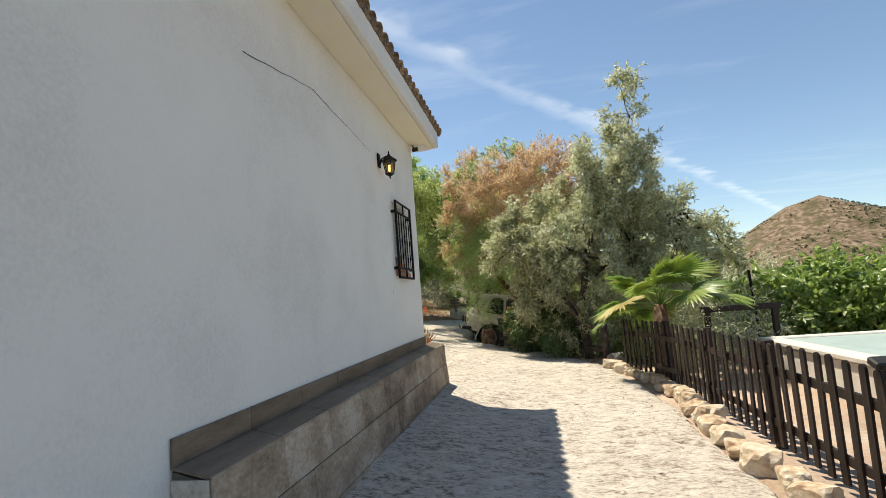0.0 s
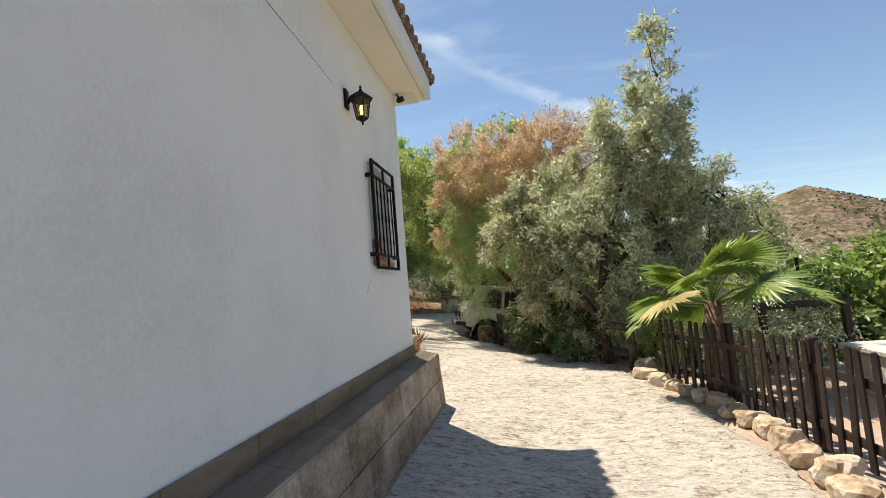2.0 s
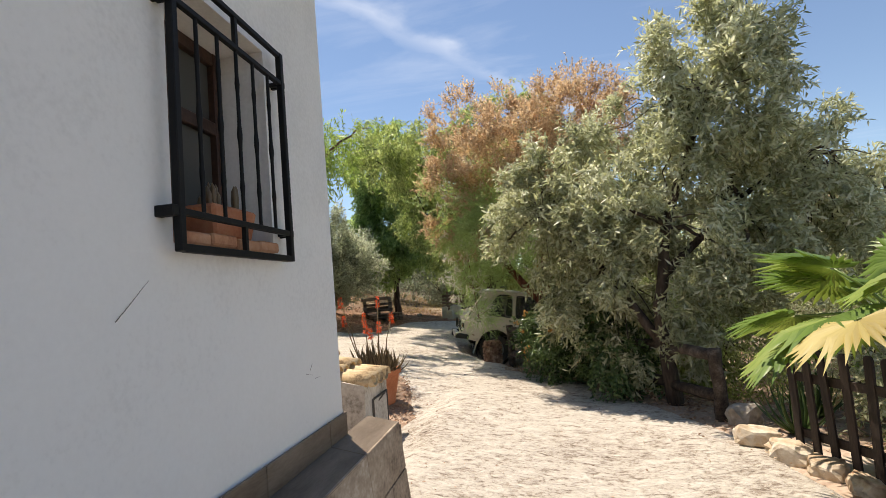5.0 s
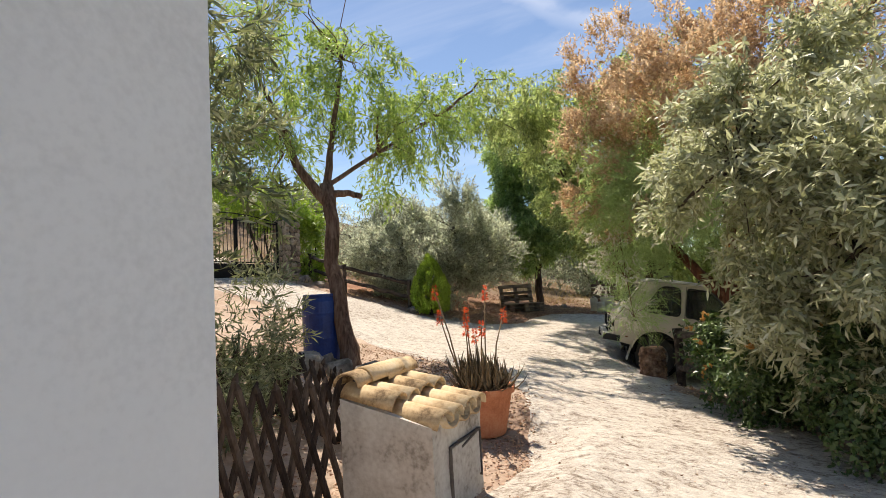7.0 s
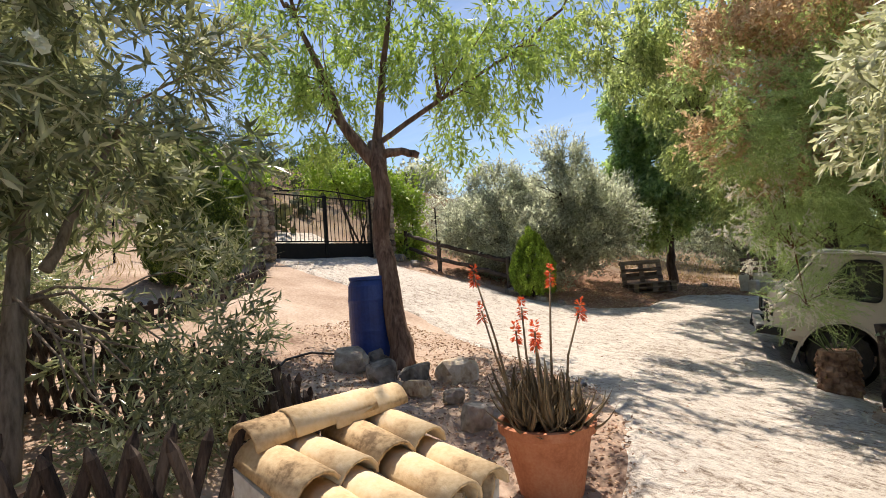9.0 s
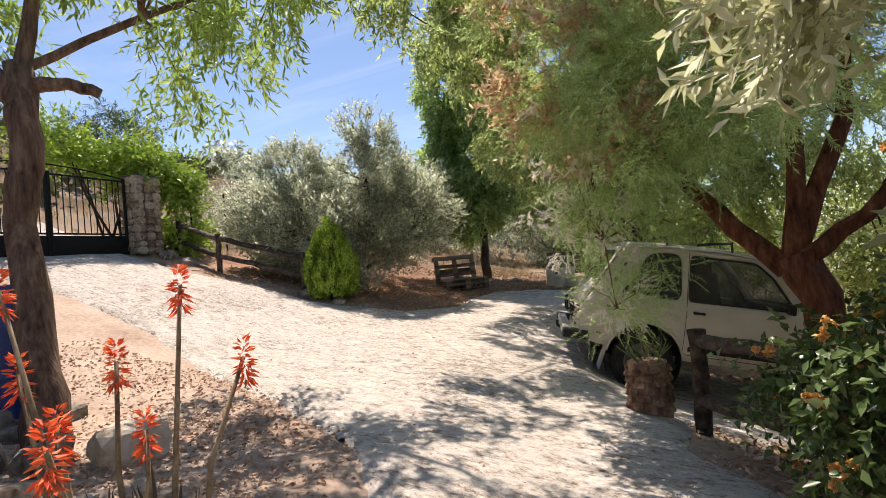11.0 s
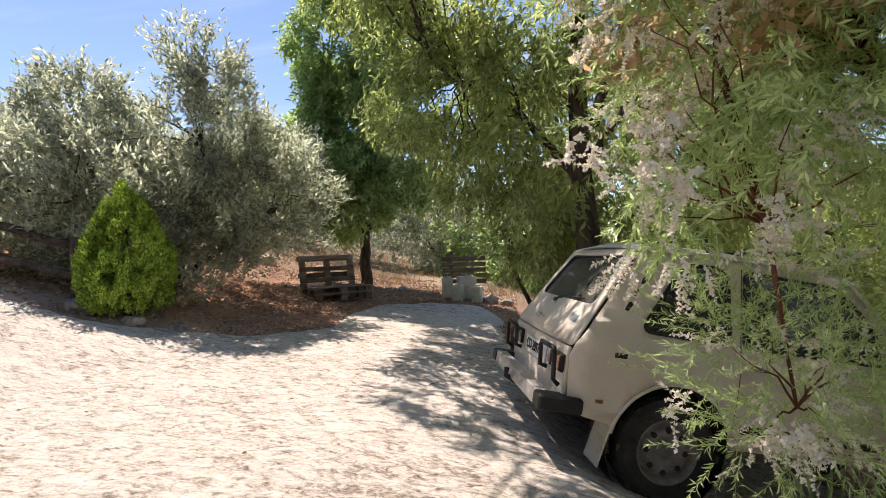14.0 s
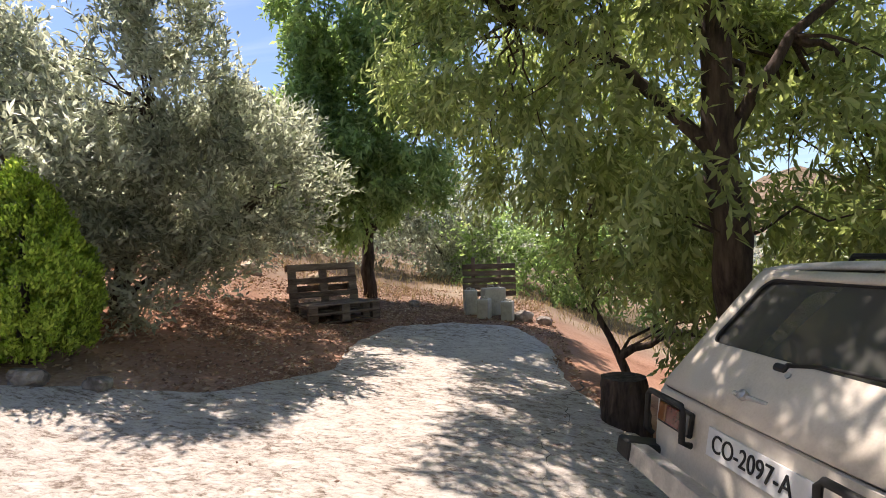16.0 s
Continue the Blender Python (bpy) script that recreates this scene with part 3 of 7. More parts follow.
# ---------------------------------------------------------------- ground
DRIVE = np.array([(1.5, -6), (1.5, 3.5), (1.55, 7), (1.35, 9.6), (0.95, 11), (-0.1, 13.4), (-1.2, 14.6), (-1.1, 15.6), (0.4, 16.4), (0.4, 18.5),
                  (-2.0, 19.2), (-2.45, 20), (-2.7, 21.2), (-2.75, 23.2), (-3.2, 24.2), (-4.3, 24.1), (-5.2, 23.4), (-5.5, 22.3), (-5.3, 20.7),
                  (-5.9, 19.6), (-7.2, 18.7), (-9.9, 18.45), (-12, 18.3), (-15, 18.3), (-15, 15.2), (-12, 15.2), (-9.5, 15.4), (-7.3, 15.1),
                  (-4.5, 14.05), (-3.3, 13.4), (-2.8, 12.8), (-2.45, 12.1), (-2.15, 11), (-2.3, 9.2), (-1.5, 8.2), (-1.7, 7.4), (-1.7, -6)], dtype=float)


def polygon_distance(X, Y, poly):
    """Signed distance to a closed outline, positive inside."""
    best = np.full(X.shape, 1e9)
    inside = np.zeros(X.shape, dtype=bool)
    for i in range(len(poly)):
        ax, ay = poly[i]
        bx, by = poly[(i + 1) % len(poly)]
        ex, ey = bx - ax, by - ay
        t = np.clip(((X - ax) * ex + (Y - ay) * ey) / (ex * ex + ey * ey), 0, 1)
        best = np.minimum(best, np.hypot(X - ax - t * ex, Y - ay - t * ey))
        cross = ((ay > Y) != (by > Y)) & (X < (bx - ax) * (Y - ay) / (by - ay + 1e-12) + ax)
        inside ^= cross
    return np.where(inside, best, -best)


def smooth01(a, b, v):
    t = np.clip((v - a) / (b - a), 0, 1)
    return t * t * (3 - 2 * t)


def wave(X, Y, k, s):
    return (np.sin(X * k + s) * np.cos(Y * k * 1.13 - s * 1.7) + 0.6 * np.sin(X * k * 2.1 - Y * k * 1.7 + s * 2.3) + 0.35 * np.sin(X * k * 4.3 + Y * k * 3.9 + s)) / 2


def height(X, Y):
    X, Y = np.asarray(X, dtype=float), np.asarray(Y, dtype=float)
    xs = X + 1.2 * smooth01(11, 16, Y) * smooth01(-9, -4, X)
    knots = [-2000, -260, -120, -60, -25, -16, -12, -10, -7.5, -5.3, -2.4, -1.3, 0, 6, 14, 40, 2000]
    levels = [70, 58, 33, 19, 7.4, 3.6, 2.15, 1.6, 0.98, 0.58, 0.32, 0.15, 0.0, 0.0, -1.0, -4.0, -4.0]
    z = np.interp(xs, knots, levels)
    far = smooth01(26, 60, Y)
    z = z * (1 - 0.4 * far * smooth01(-14, -30, X)) + 0.05 * np.clip(Y - 22, 0, 8) * smooth01(2, -4, X)
    edge = np.interp(Y, [8, 9.6, 11, 13.6, 15, 16, 17, 19, 20, 25], [1.5, 1.4, 1.0, -0.1, -1.3, -2.1, -2.5, -2.6, -2.5, -2.7])
    d = np.clip(X - edge - 0.15, 0, 3.2)
    z = z - 0.27 * d * smooth01(10, 14, Y) * (1 - smooth01(30, 60, Y))
    # the hollow round the utility box
    z = z - 0.19 * smooth01(-1.55, -2.15, X) * smooth01(-4.4, -3.2, X) * smooth01(8.4, 9.2, Y) * smooth01(12.3, 11.4, Y)
    # the sunk edge on which the car stands
    z = z - 0.15 * np.exp(-((X + 1.6) / 0.9) ** 2 - ((Y - 17.8) / 1.2) ** 2)
    r = np.hypot(X, Y)
    out = smooth01(30, 90, r)
    z = z + out * 1.2 * wave(X, Y, 0.05, 1.0)
    # the bare hill across the valley
    for hx, hy, hh, wx, wy in ((190, 400, 39, 46, 90), (250, 400, 30, 60, 100), (370, 360, 26, 90, 120), (130, 430, 12, 50, 90), (-260, 420, 26, 200, 120)):
        a = math.atan2(hx, hy)
        u = (X - hx) * math.cos(a) - (Y - hy) * math.sin(a)
        v = (X - hx) * math.sin(a) + (Y - hy) * math.cos(a)
        z = z + hh * np.exp(-((u / wx) ** 2) ** 1.3 - (v / wy) ** 2) * (1 + 0.05 * wave(X, Y, 0.07, 2.0))
    z = z + 0.018 * wave(X, Y, 1.7, 0.3) * smooth01(60, 30, r)
    return z


def H(x, y):
    return float(height(np.array([x]), np.array([y]))[0])


def spaced(lo, hi, step, reach, grow=1.13):
    core = list(np.arange(lo, hi + step / 2, step))
    s, v, up = step, hi, []
    while v < reach:
        s *= grow; v += s; up.append(v)
    s, v, down = step, lo, []
    while v > -reach:
        s *= grow; v -= s; down.append(v)
    return np.array(down[::-1] + core + up)


def grid_faces(nx, ny):
    i, j = np.meshgrid(np.arange(nx - 1), np.arange(ny - 1), indexing="ij")
    a = (i * ny + j).ravel()
    return np.stack([a, a + ny, a + ny + 1, a + 1], axis=1)


def earth_material():
    """Red earth round the yard, dry straw-coloured slopes further out, sand in the side yard."""
    m = M_DIRT.copy()
    m.name = "earth"
    n, l = m.node_tree.nodes, m.node_tree.links
    p = n["Principled BSDF"]
    ramp = [k for k in n if k.type == 'VALTORGB'][0]
    geo = n.new("ShaderNodeNewGeometry")
    sp = n.new("ShaderNodeSeparateXYZ")
    l.new(geo.outputs["Position"], sp.inputs[0])
    big = n.new("ShaderNodeTexNoise"); big.inputs["Scale"].default_value = 0.35; big.inputs["Detail"].default_value = 8
    l.new(geo.outputs["Position"], big.inputs["Vector"])
    r2 = n.new("ShaderNodeValToRGB")
    e = r2.color_ramp.elements
    e[0].position, e[0].color = 0.36, rgba((0.105, 0.085, 0.055))
    e[1].position, e[1].color = 0.66, rgba((0.30, 0.235, 0.165))
    x = e.new(0.5); x.color = rgba((0.185, 0.13, 0.09))
    l.new(big.outputs[0], r2.inputs[0])
    # how far out on the slope or past the yard
    ln = n.new("ShaderNodeVectorMath"); ln.operation = 'DISTANCE'
    ln.inputs[1].default_value = (-3.5, 14, 0)
    l.new(geo.outputs["Position"], ln.inputs[0])
    wob = n.new("ShaderNodeMath"); wob.operation = 'MULTIPLY_ADD'; wob.inputs[1].default_value = 6.0
    l.new(big.outputs[0], wob.inputs[0]); l.new(ln.outputs["Value"], wob.inputs[2])
    mr = n.new("ShaderNodeMapRange")
    mr.inputs[1].default_value, mr.inputs[2].default_value = 12.5, 17
    l.new(wob.outputs[0], mr.inputs[0])
    mx = n.new("ShaderNodeMix"); mx.data_type = 'RGBA'
    l.new(mr.outputs[0], mx.inputs[0]); l.new(ramp.outputs[0], mx.inputs[6]); l.new(r2.outputs[0], mx.inputs[7])
    # earth colour multiplied darker and redder past the drive, among the trees
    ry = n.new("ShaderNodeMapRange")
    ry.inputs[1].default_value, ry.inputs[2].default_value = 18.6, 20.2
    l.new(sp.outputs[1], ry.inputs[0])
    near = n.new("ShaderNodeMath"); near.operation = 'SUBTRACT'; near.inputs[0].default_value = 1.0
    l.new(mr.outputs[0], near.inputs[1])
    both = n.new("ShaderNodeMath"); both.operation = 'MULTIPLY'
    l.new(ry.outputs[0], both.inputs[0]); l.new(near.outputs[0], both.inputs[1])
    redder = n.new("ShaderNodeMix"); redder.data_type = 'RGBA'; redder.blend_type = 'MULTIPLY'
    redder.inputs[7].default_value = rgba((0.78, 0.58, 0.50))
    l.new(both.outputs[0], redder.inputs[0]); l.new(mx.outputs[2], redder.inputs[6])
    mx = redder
    # scrub spots on the far hills
    v = n.new("ShaderNodeTexNoise"); v.inputs["Scale"].default_value = 0.09; v.inputs["Detail"].default_value = 9
    l.new(geo.outputs["Position"], v.inputs["Vector"])
    vr = n.new("ShaderNodeMapRange")
    vr.inputs[1].default_value, vr.inputs[2].default_value = 0.50, 0.62
    l.new(v.outputs[0], vr.inputs[0])
    fr = n.new("ShaderNodeMapRange"); fr.inputs[1].default_value, fr.inputs[2].default_value = 60, 150
    fr.inputs[4].default_value = 0.75
    l.new(ln.outputs["Value"], fr.inputs[0])
    ml = n.new("ShaderNodeMath"); ml.operation = 'MULTIPLY'
    l.new(vr.outputs[0], ml.inputs[0]); l.new(fr.outputs[0], ml.inputs[1])
    m2 = n.new("ShaderNodeMix"); m2.data_type = 'RGBA'
    m2.inputs[7].default_value = rgba((0.09, 0.085, 0.04))
    l.new(ml.outputs[0], m2.inputs[0]); l.new(mx.outputs[2], m2.inputs[6])
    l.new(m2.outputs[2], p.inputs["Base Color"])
    return m


M_EARTH = earth_material()
gx, gy = spaced(-13.0, 5.0, 0.16, 1500), spaced(-1.0, 27.0, 0.16, 1500)
GX, GY = np.meshgrid(gx, gy, indexing="ij")
GZ = height(GX, GY)
GD = polygon_distance(GX, GY, DRIVE)
GZ = GZ - 0.035 * smooth01(-0.02, 0.12, GD)
GZ = GZ + 0.02 * wave(GX, GY, 5.1, 0.7) * smooth01(0.0, -0.4, GD) * smooth01(40, 20, np.hypot(GX, GY - 12))
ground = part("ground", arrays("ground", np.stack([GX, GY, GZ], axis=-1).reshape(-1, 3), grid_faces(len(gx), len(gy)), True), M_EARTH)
tagged(ground, "dry reddish earth strewn with leaves, rising to a straw-coloured slope", "ground", "", "structure")

# the concrete drive: a thin rough slab with rounded, broken edges
dx_, dy_ = np.arange(-15, 1.9, 0.1), np.arange(-6, 24.8, 0.1)
DX, DY = np.meshgrid(dx_, dy_, indexing="ij")


def drive_distance(X, Y):
    return polygon_distance(X, Y, DRIVE) + 0.05 * wave(X, Y, 3.1, 0.2) + 0.025 * wave(X, Y, 9.0, 1.2)


DD = drive_distance(DX, DY)
eps = 0.02
gxx = (drive_distance(DX + eps, DY) - DD) / eps
gyy = (drive_distance(DX, DY + eps) - DD) / eps
gl = np.hypot(gxx, gyy) + 1e-6
pull = np.where((DD < 0) & (DD > -0.16), -DD / gl, 0)
SX, SY = DX + gxx / gl * pull, DY + gyy / gl * pull
SZ = height(SX, SY) + 0.028 - 0.05 * smooth01(0.10, -0.02, drive_distance(SX, SY)) + 0.003 * wave(SX, SY, 7, 0.4) + 0.003 * wave(SX, SY, 23, 1.1)
faces = grid_faces(len(dx_), len(dy_))
ok = (DD.ravel() > -0.13)[faces].all(axis=1) & (DD.ravel() > 0.0)[faces].any(axis=1)
driveway = part("driveway", arrays("driveway", np.stack([SX, SY, SZ], axis=-1).reshape(-1, 3), faces[ok], True), M_DRIVE)
tagged(driveway, "pale sunlit rough concrete drive with brushed texture and broken edges", "driveway", "", "structure")

crack_rng = np.random.default_rng(44)
crack = []
for k in range(40):
    t_ = k / 39
    cx = -2.62 - 0.75 * t_ + 0.05 * math.sin(t_ * 17) + 0.03 * crack_rng.normal()
    cy = 21.3 - 3.2 * t_
    crack.append((cx, cy, H(cx, cy) + 0.023))
part("crack", tubes_mesh("crack", [(crack, list(0.0045 + 0.004 * crack_rng.random(len(crack))))], 5), M_MORTAR, driveway, "dark open crack in the concrete")

# ---------------------------------------------------------------- the house
WX, CY = -1.68, 7.55            # outer face of the side wall, far corner
WIN = (6.20, 6.86, 1.84, 2.80)  # window opening y0, y1, z0, z1


def wall_side():
    """The side wall with its window opening, a slightly uneven hand-rendered face."""
    bm = bmesh.new()
    ys = sorted(set(list(np.arange(-6.0, CY, 0.25)) + [WIN[0], WIN[1], CY]))
    zs = sorted(set(list(np.arange(-0.2, 4.0, 0.25)) + [WIN[2], WIN[3], 4.0]))
    for depth, flip in ((0.0, False), (-0.34, True)):
        vs = {}
        for i, y in enumerate(ys):
            for j, z in enumerate(zs):
                near = WIN[0] <= y <= WIN[1] and WIN[2] <= z <= WIN[3]
                k = 0.0 if flip or near or y == CY else 0.006 * noise.noise(Vector((0.3, y * 0.9, z * 0.9)))
                vs[i, j] = bm.verts.new((WX + depth + k, y, z))
        for i in range(len(ys) - 1):
            for j in range(len(zs) - 1):
                cy, cz = (ys[i] + ys[i + 1]) / 2, (zs[j] + zs[j + 1]) / 2
                if WIN[0] < cy < WIN[1] and WIN[2] < cz < WIN[3]:
                    continue
                q = [vs[i, j], vs[i + 1, j], vs[i + 1, j + 1], vs[i, j + 1]]
                bm.faces.new(q[::-1] if flip else q)
    for y0, z0, y1, z1 in ((WIN[0], WIN[2], WIN[1], WIN[2]), (WIN[1], WIN[2], WIN[1], WIN[3]), (WIN[1], WIN[3], WIN[0], WIN[3]), (WIN[0], WIN[3], WIN[0], WIN[2])):
        bm.faces.new([bm.verts.new(p) for p in ((WX, y0, z0), (WX - 0.34, y0, z0), (WX - 0.34, y1, z1), (WX, y1, z1))])
    bm.faces.new([bm.verts.new(p) for p in ((WX, CY, -0.2), (WX - 0.34, CY, -0.2), (WX - 0.34, CY, 4.0), (WX, CY, 4.0))])
    bmesh.ops.remove_doubles(bm, verts=bm.verts, dist=0.0005)
    return bm


def house():
    w = part("wall_east", wall_side(), M_WALL)
    tagged(w, "white limewashed side wall of the house with hairline cracks", "wall", "", "structure")
    n = part("wall_north", box(7.6, 0.34, 4.2, pose(WX - 0.342 - 3.8, CY - 0.17, 1.9)), M_WALL)
    tagged(n, "white limewashed end wall of the house", "wall", "", "structure")
    part("wall_south", box(7.6, 0.34, 4.2, pose(WX - 0.342 - 3.8, -5.83, 1.9)), M_WALL)
    tagged(bpy.data.objects["wall_south"], "white limewashed wall closing the house", "wall", "", "structure")
    part("wall_west", box(0.34, 12.6, 4.2, pose(WX - 8.1, 0.83, 1.9)), M_WALL)
    tagged(bpy.data.objects["wall_west"], "white limewashed back wall of the house", "wall", "", "structure")
    # hairline cracks in the render
    rng = np.random.default_rng(5)
    for a, b, r in (((2.84, 3.17), (3.90, 3.35), 0.0035), ((3.90, 3.35), (5.42, 3.25), 0.0025), ((7.15, 1.27), (7.18, 1.3), 0.001), ((7.1, 1.26), (7.18, 1.24), 0.001), ((7.2, 1.22), (7.27, 1.22), 0.001), ((5.95, 1.60), (6.08, 1.72), 0.0014)):
        n_ = 16
        ys, zs = np.linspace(a[0], b[0], n_), np.linspace(a[1], b[1], n_)
        zs = zs + np.cumsum(rng.normal(size=n_)) * 0.004 * min(1.0, math.hypot(b[0] - a[0], b[1] - a[1]))
        pts = np.stack([np.full(n_, WX + 0.004), ys, zs], axis=1)
        c = part("wall_crack", tubes_mesh("wall_crack", [(pts, np.linspace(r, r * 0.4, n_))], 5), M_MORTAR, w)
    # eave: soffit slab, fascia, tiles
    e = part("eave", box(0.325, 14.15, 0.07, pose(WX + 0.163, 0.72, 3.93), 0.004), M_SOFFIT)
    tagged(e, "painted soffit under the eave, cream from ground bounce put into its colour", "eave", "", "structure")
    f = part("fascia", box(0.07, 14.2, 0.27, pose(WX + 0.365, 0.68, 4.03), 0.008), M_WALL)
    tagged(f, "white painted fascia along the eave", "fascia", "", "structure")
    ef = part("eave_end", box(7.7, 0.34, 0.28, pose(WX - 3.6, CY + 0.11, 4.03), 0.008), M_WALL)
    tagged(ef, "white eave over the end wall", "eave", "", "structure")
    roof = part("roof", box(4.7, 14.3, 0.08, pose(WX - 1.83, 0.8, 4.86, 0, 17, 0)), M_MORTAR)
    tagged(roof, "low roof of the house under old clay tiles", "roof", "", "structure")
    roof2 = part("roof_back", box(4.7, 14.3, 0.08, pose(WX - 6.25, 0.8, 4.86, 0, -17, 0)), M_MORTAR)
    tagged(roof2, "far slope of the low house roof", "roof", "", "structure")
    gable = bmesh.new()
    tri = [(WX + 0.3, 4.0), (WX - 4.0, 5.55), (WX - 8.3, 4.0)]
    a = [gable.verts.new((x, CY - 0.3, z)) for x, z in tri]
    b = [gable.verts.new((x, CY, z)) for x, z in tri]
    gable.faces.new(a); gable.faces.new(b[::-1])
    for i in range(3):
        gable.faces.new((a[i], b[i], b[(i + 1) % 3], a[(i + 1) % 3]))
    bmesh.ops.recalc_face_normals(gable, faces=gable.faces)
    tagged(part("gable", gable, M_WALL), "white gable above the end wall", "wall", "", "structure")


def clay_tile_mesh(length, r, thick, flare=0.85, seg=7):
    """A half-round clay tile along x, open below, with thickness."""
    bm = bmesh.new()
    rings = []
    for x, k in ((0, 1.0), (length, flare)):
        for rad in (r * k, r * k - thick):
            rings.append([bm.verts.new((x, -math.cos(math.pi * j / seg) * rad, math.sin(math.pi * j / seg) * rad * 0.9)) for j in range(seg + 1)])
    o0, i0, o1, i1 = rings
    for j in range(seg):
        bm.faces.new((o0[j], o1[j], o1[j + 1], o0[j + 1]))
        bm.faces.new((i0[j], i0[j + 1], i1[j + 1], i1[j]))
        bm.faces.new((o0[j], o0[j + 1], i0[j + 1], i0[j]))
        bm.faces.new((o1[j], i1[j], i1[j + 1], o1[j + 1]))
    bm.faces.new((o0[0], i0[0], i1[0], o1[0]))
    bm.faces.new((o0[seg], o1[seg], i1[seg], i0[seg]))
    bmesh.ops.recalc_face_normals(bm, faces=bm.faces)
    return mesh_of("roof_tile", bm, True)


def roof_tiles():
    me = clay_tile_mesh(0.44, 0.095, 0.014)
    me.materials.append(M_ROOFTILE)
    rnd = random.Random(3)
    roof = bpy.data.objects["roof"]
    y = CY + 0.34
    while y > -1.0:
        for row in range(3):
            t = new("roof_tile", me)
            t.parent = roof
            x = WX + 0.43 - row * 0.36
            w = pose(x, y + rnd.uniform(-0.008, 0.008), 4.165 + row * 0.118 + rnd.uniform(-0.006, 0.006), 0, -17 + rnd.uniform(-2, 2), 180 + rnd.uniform(-2, 2))
            t.matrix_basis = roof.matrix_basis.inverted() @ w
        y -= 0.205
    # pan tiles between the covers, laid upside down
    y = CY + 0.23
    while y > -1.0:
        t = new("roof_tile", me)
        t.parent = roof
        t.matrix_basis = roof.matrix_basis.inverted() @ pose(WX + 0.41, y, 4.215, 180, 17, 180)
        y -= 0.205


def plinth():
    ob = thing("plinth", WX, 2.1, 0.1, 0, "tile-clad plinth ledge with stained brown tiles along the white wall", "plinth", "", "structure")
    y0, y1, zt = 0.0, 7.97 - 2.1, 0.69
    core = bmesh.new()
    prof = [(0.002, -0.4), (0.27, -0.4), (0.25, 0.0), (0.19, zt - 0.02), (0.002, zt + 0.03)]
    a = [core.verts.new((x, y0 + 0.012, z)) for x, z in prof]
    b = [core.verts.new((x, y1 - 0.012, z)) for x, z in prof]
    core.faces.new(a); core.faces.new(b[::-1])
    for i in range(len(prof)):
        core.faces.new((a[i], b[i], b[(i + 1) % 5], a[(i + 1) % 5]))
    bmesh.ops.recalc_face_normals(core, faces=core.faces)
    part("core", core, M_MORTAR, ob, "dark crumbling mortar")
    rnd = random.Random(8)
    n = 9
    w = (y1 - y0) / n
    slope = math.degrees(math.atan2(0.06, zt))
    for i in range(n):
        yc = y0 + (i + 0.5) * w
        part("top_tile", box(0.215, w - 0.005, 0.014, pose(0.105, yc, zt + 0.022, 0, 14, 0), 0.003), M_TILE_TOP, ob)
        far_y = min(y0 + (i + 1) * w - 0.005, CY - 2.1 + 0.012)
        part("skirting_tile", box(0.014, far_y - (y0 + i * w), 0.125, pose(0.012, (far_y + y0 + i * w) / 2, zt + 0.115, 0, 0, 0), 0.002), M_TILE_TOP, ob)
    for r, (z0, z1) in enumerate(((-0.20, 0.12), (0.12, 0.41), (0.41, 0.70))):
        m = 9
        ww = (y1 - y0) / m
        off = ww * 0.5 if r % 2 else 0
        for i in range(m + (1 if off else 0)):
            a0, a1 = max(y0, y0 + i * ww - off), min(y1, y0 + (i + 1) * ww - off)
            if a1 - a0 < 0.03:
                continue
            zc = (z0 + z1) / 2
            xc = 0.262 - 0.06 * zc / zt
            part("face_tile", box(0.016, a1 - a0 - 0.005, z1 - z0 - 0.005, pose(xc, (a0 + a1) / 2, zc, 0, -slope + rnd.uniform(-0.4, 0.4), 0), 0.003), M_TILE, ob)
    # bare broken end
    part("end_cap", box(0.19, 0.012, 0.09, pose(0.10, y0 + 0.004, zt - 0.05)), M_RENDER, ob, "chipped grey render")
    # end face at the corner
    part("end_tile", box(0.22, 0.016, 0.82, pose(0.11, y1 + 0.0, 0.27), 0.003), M_TILE, ob)


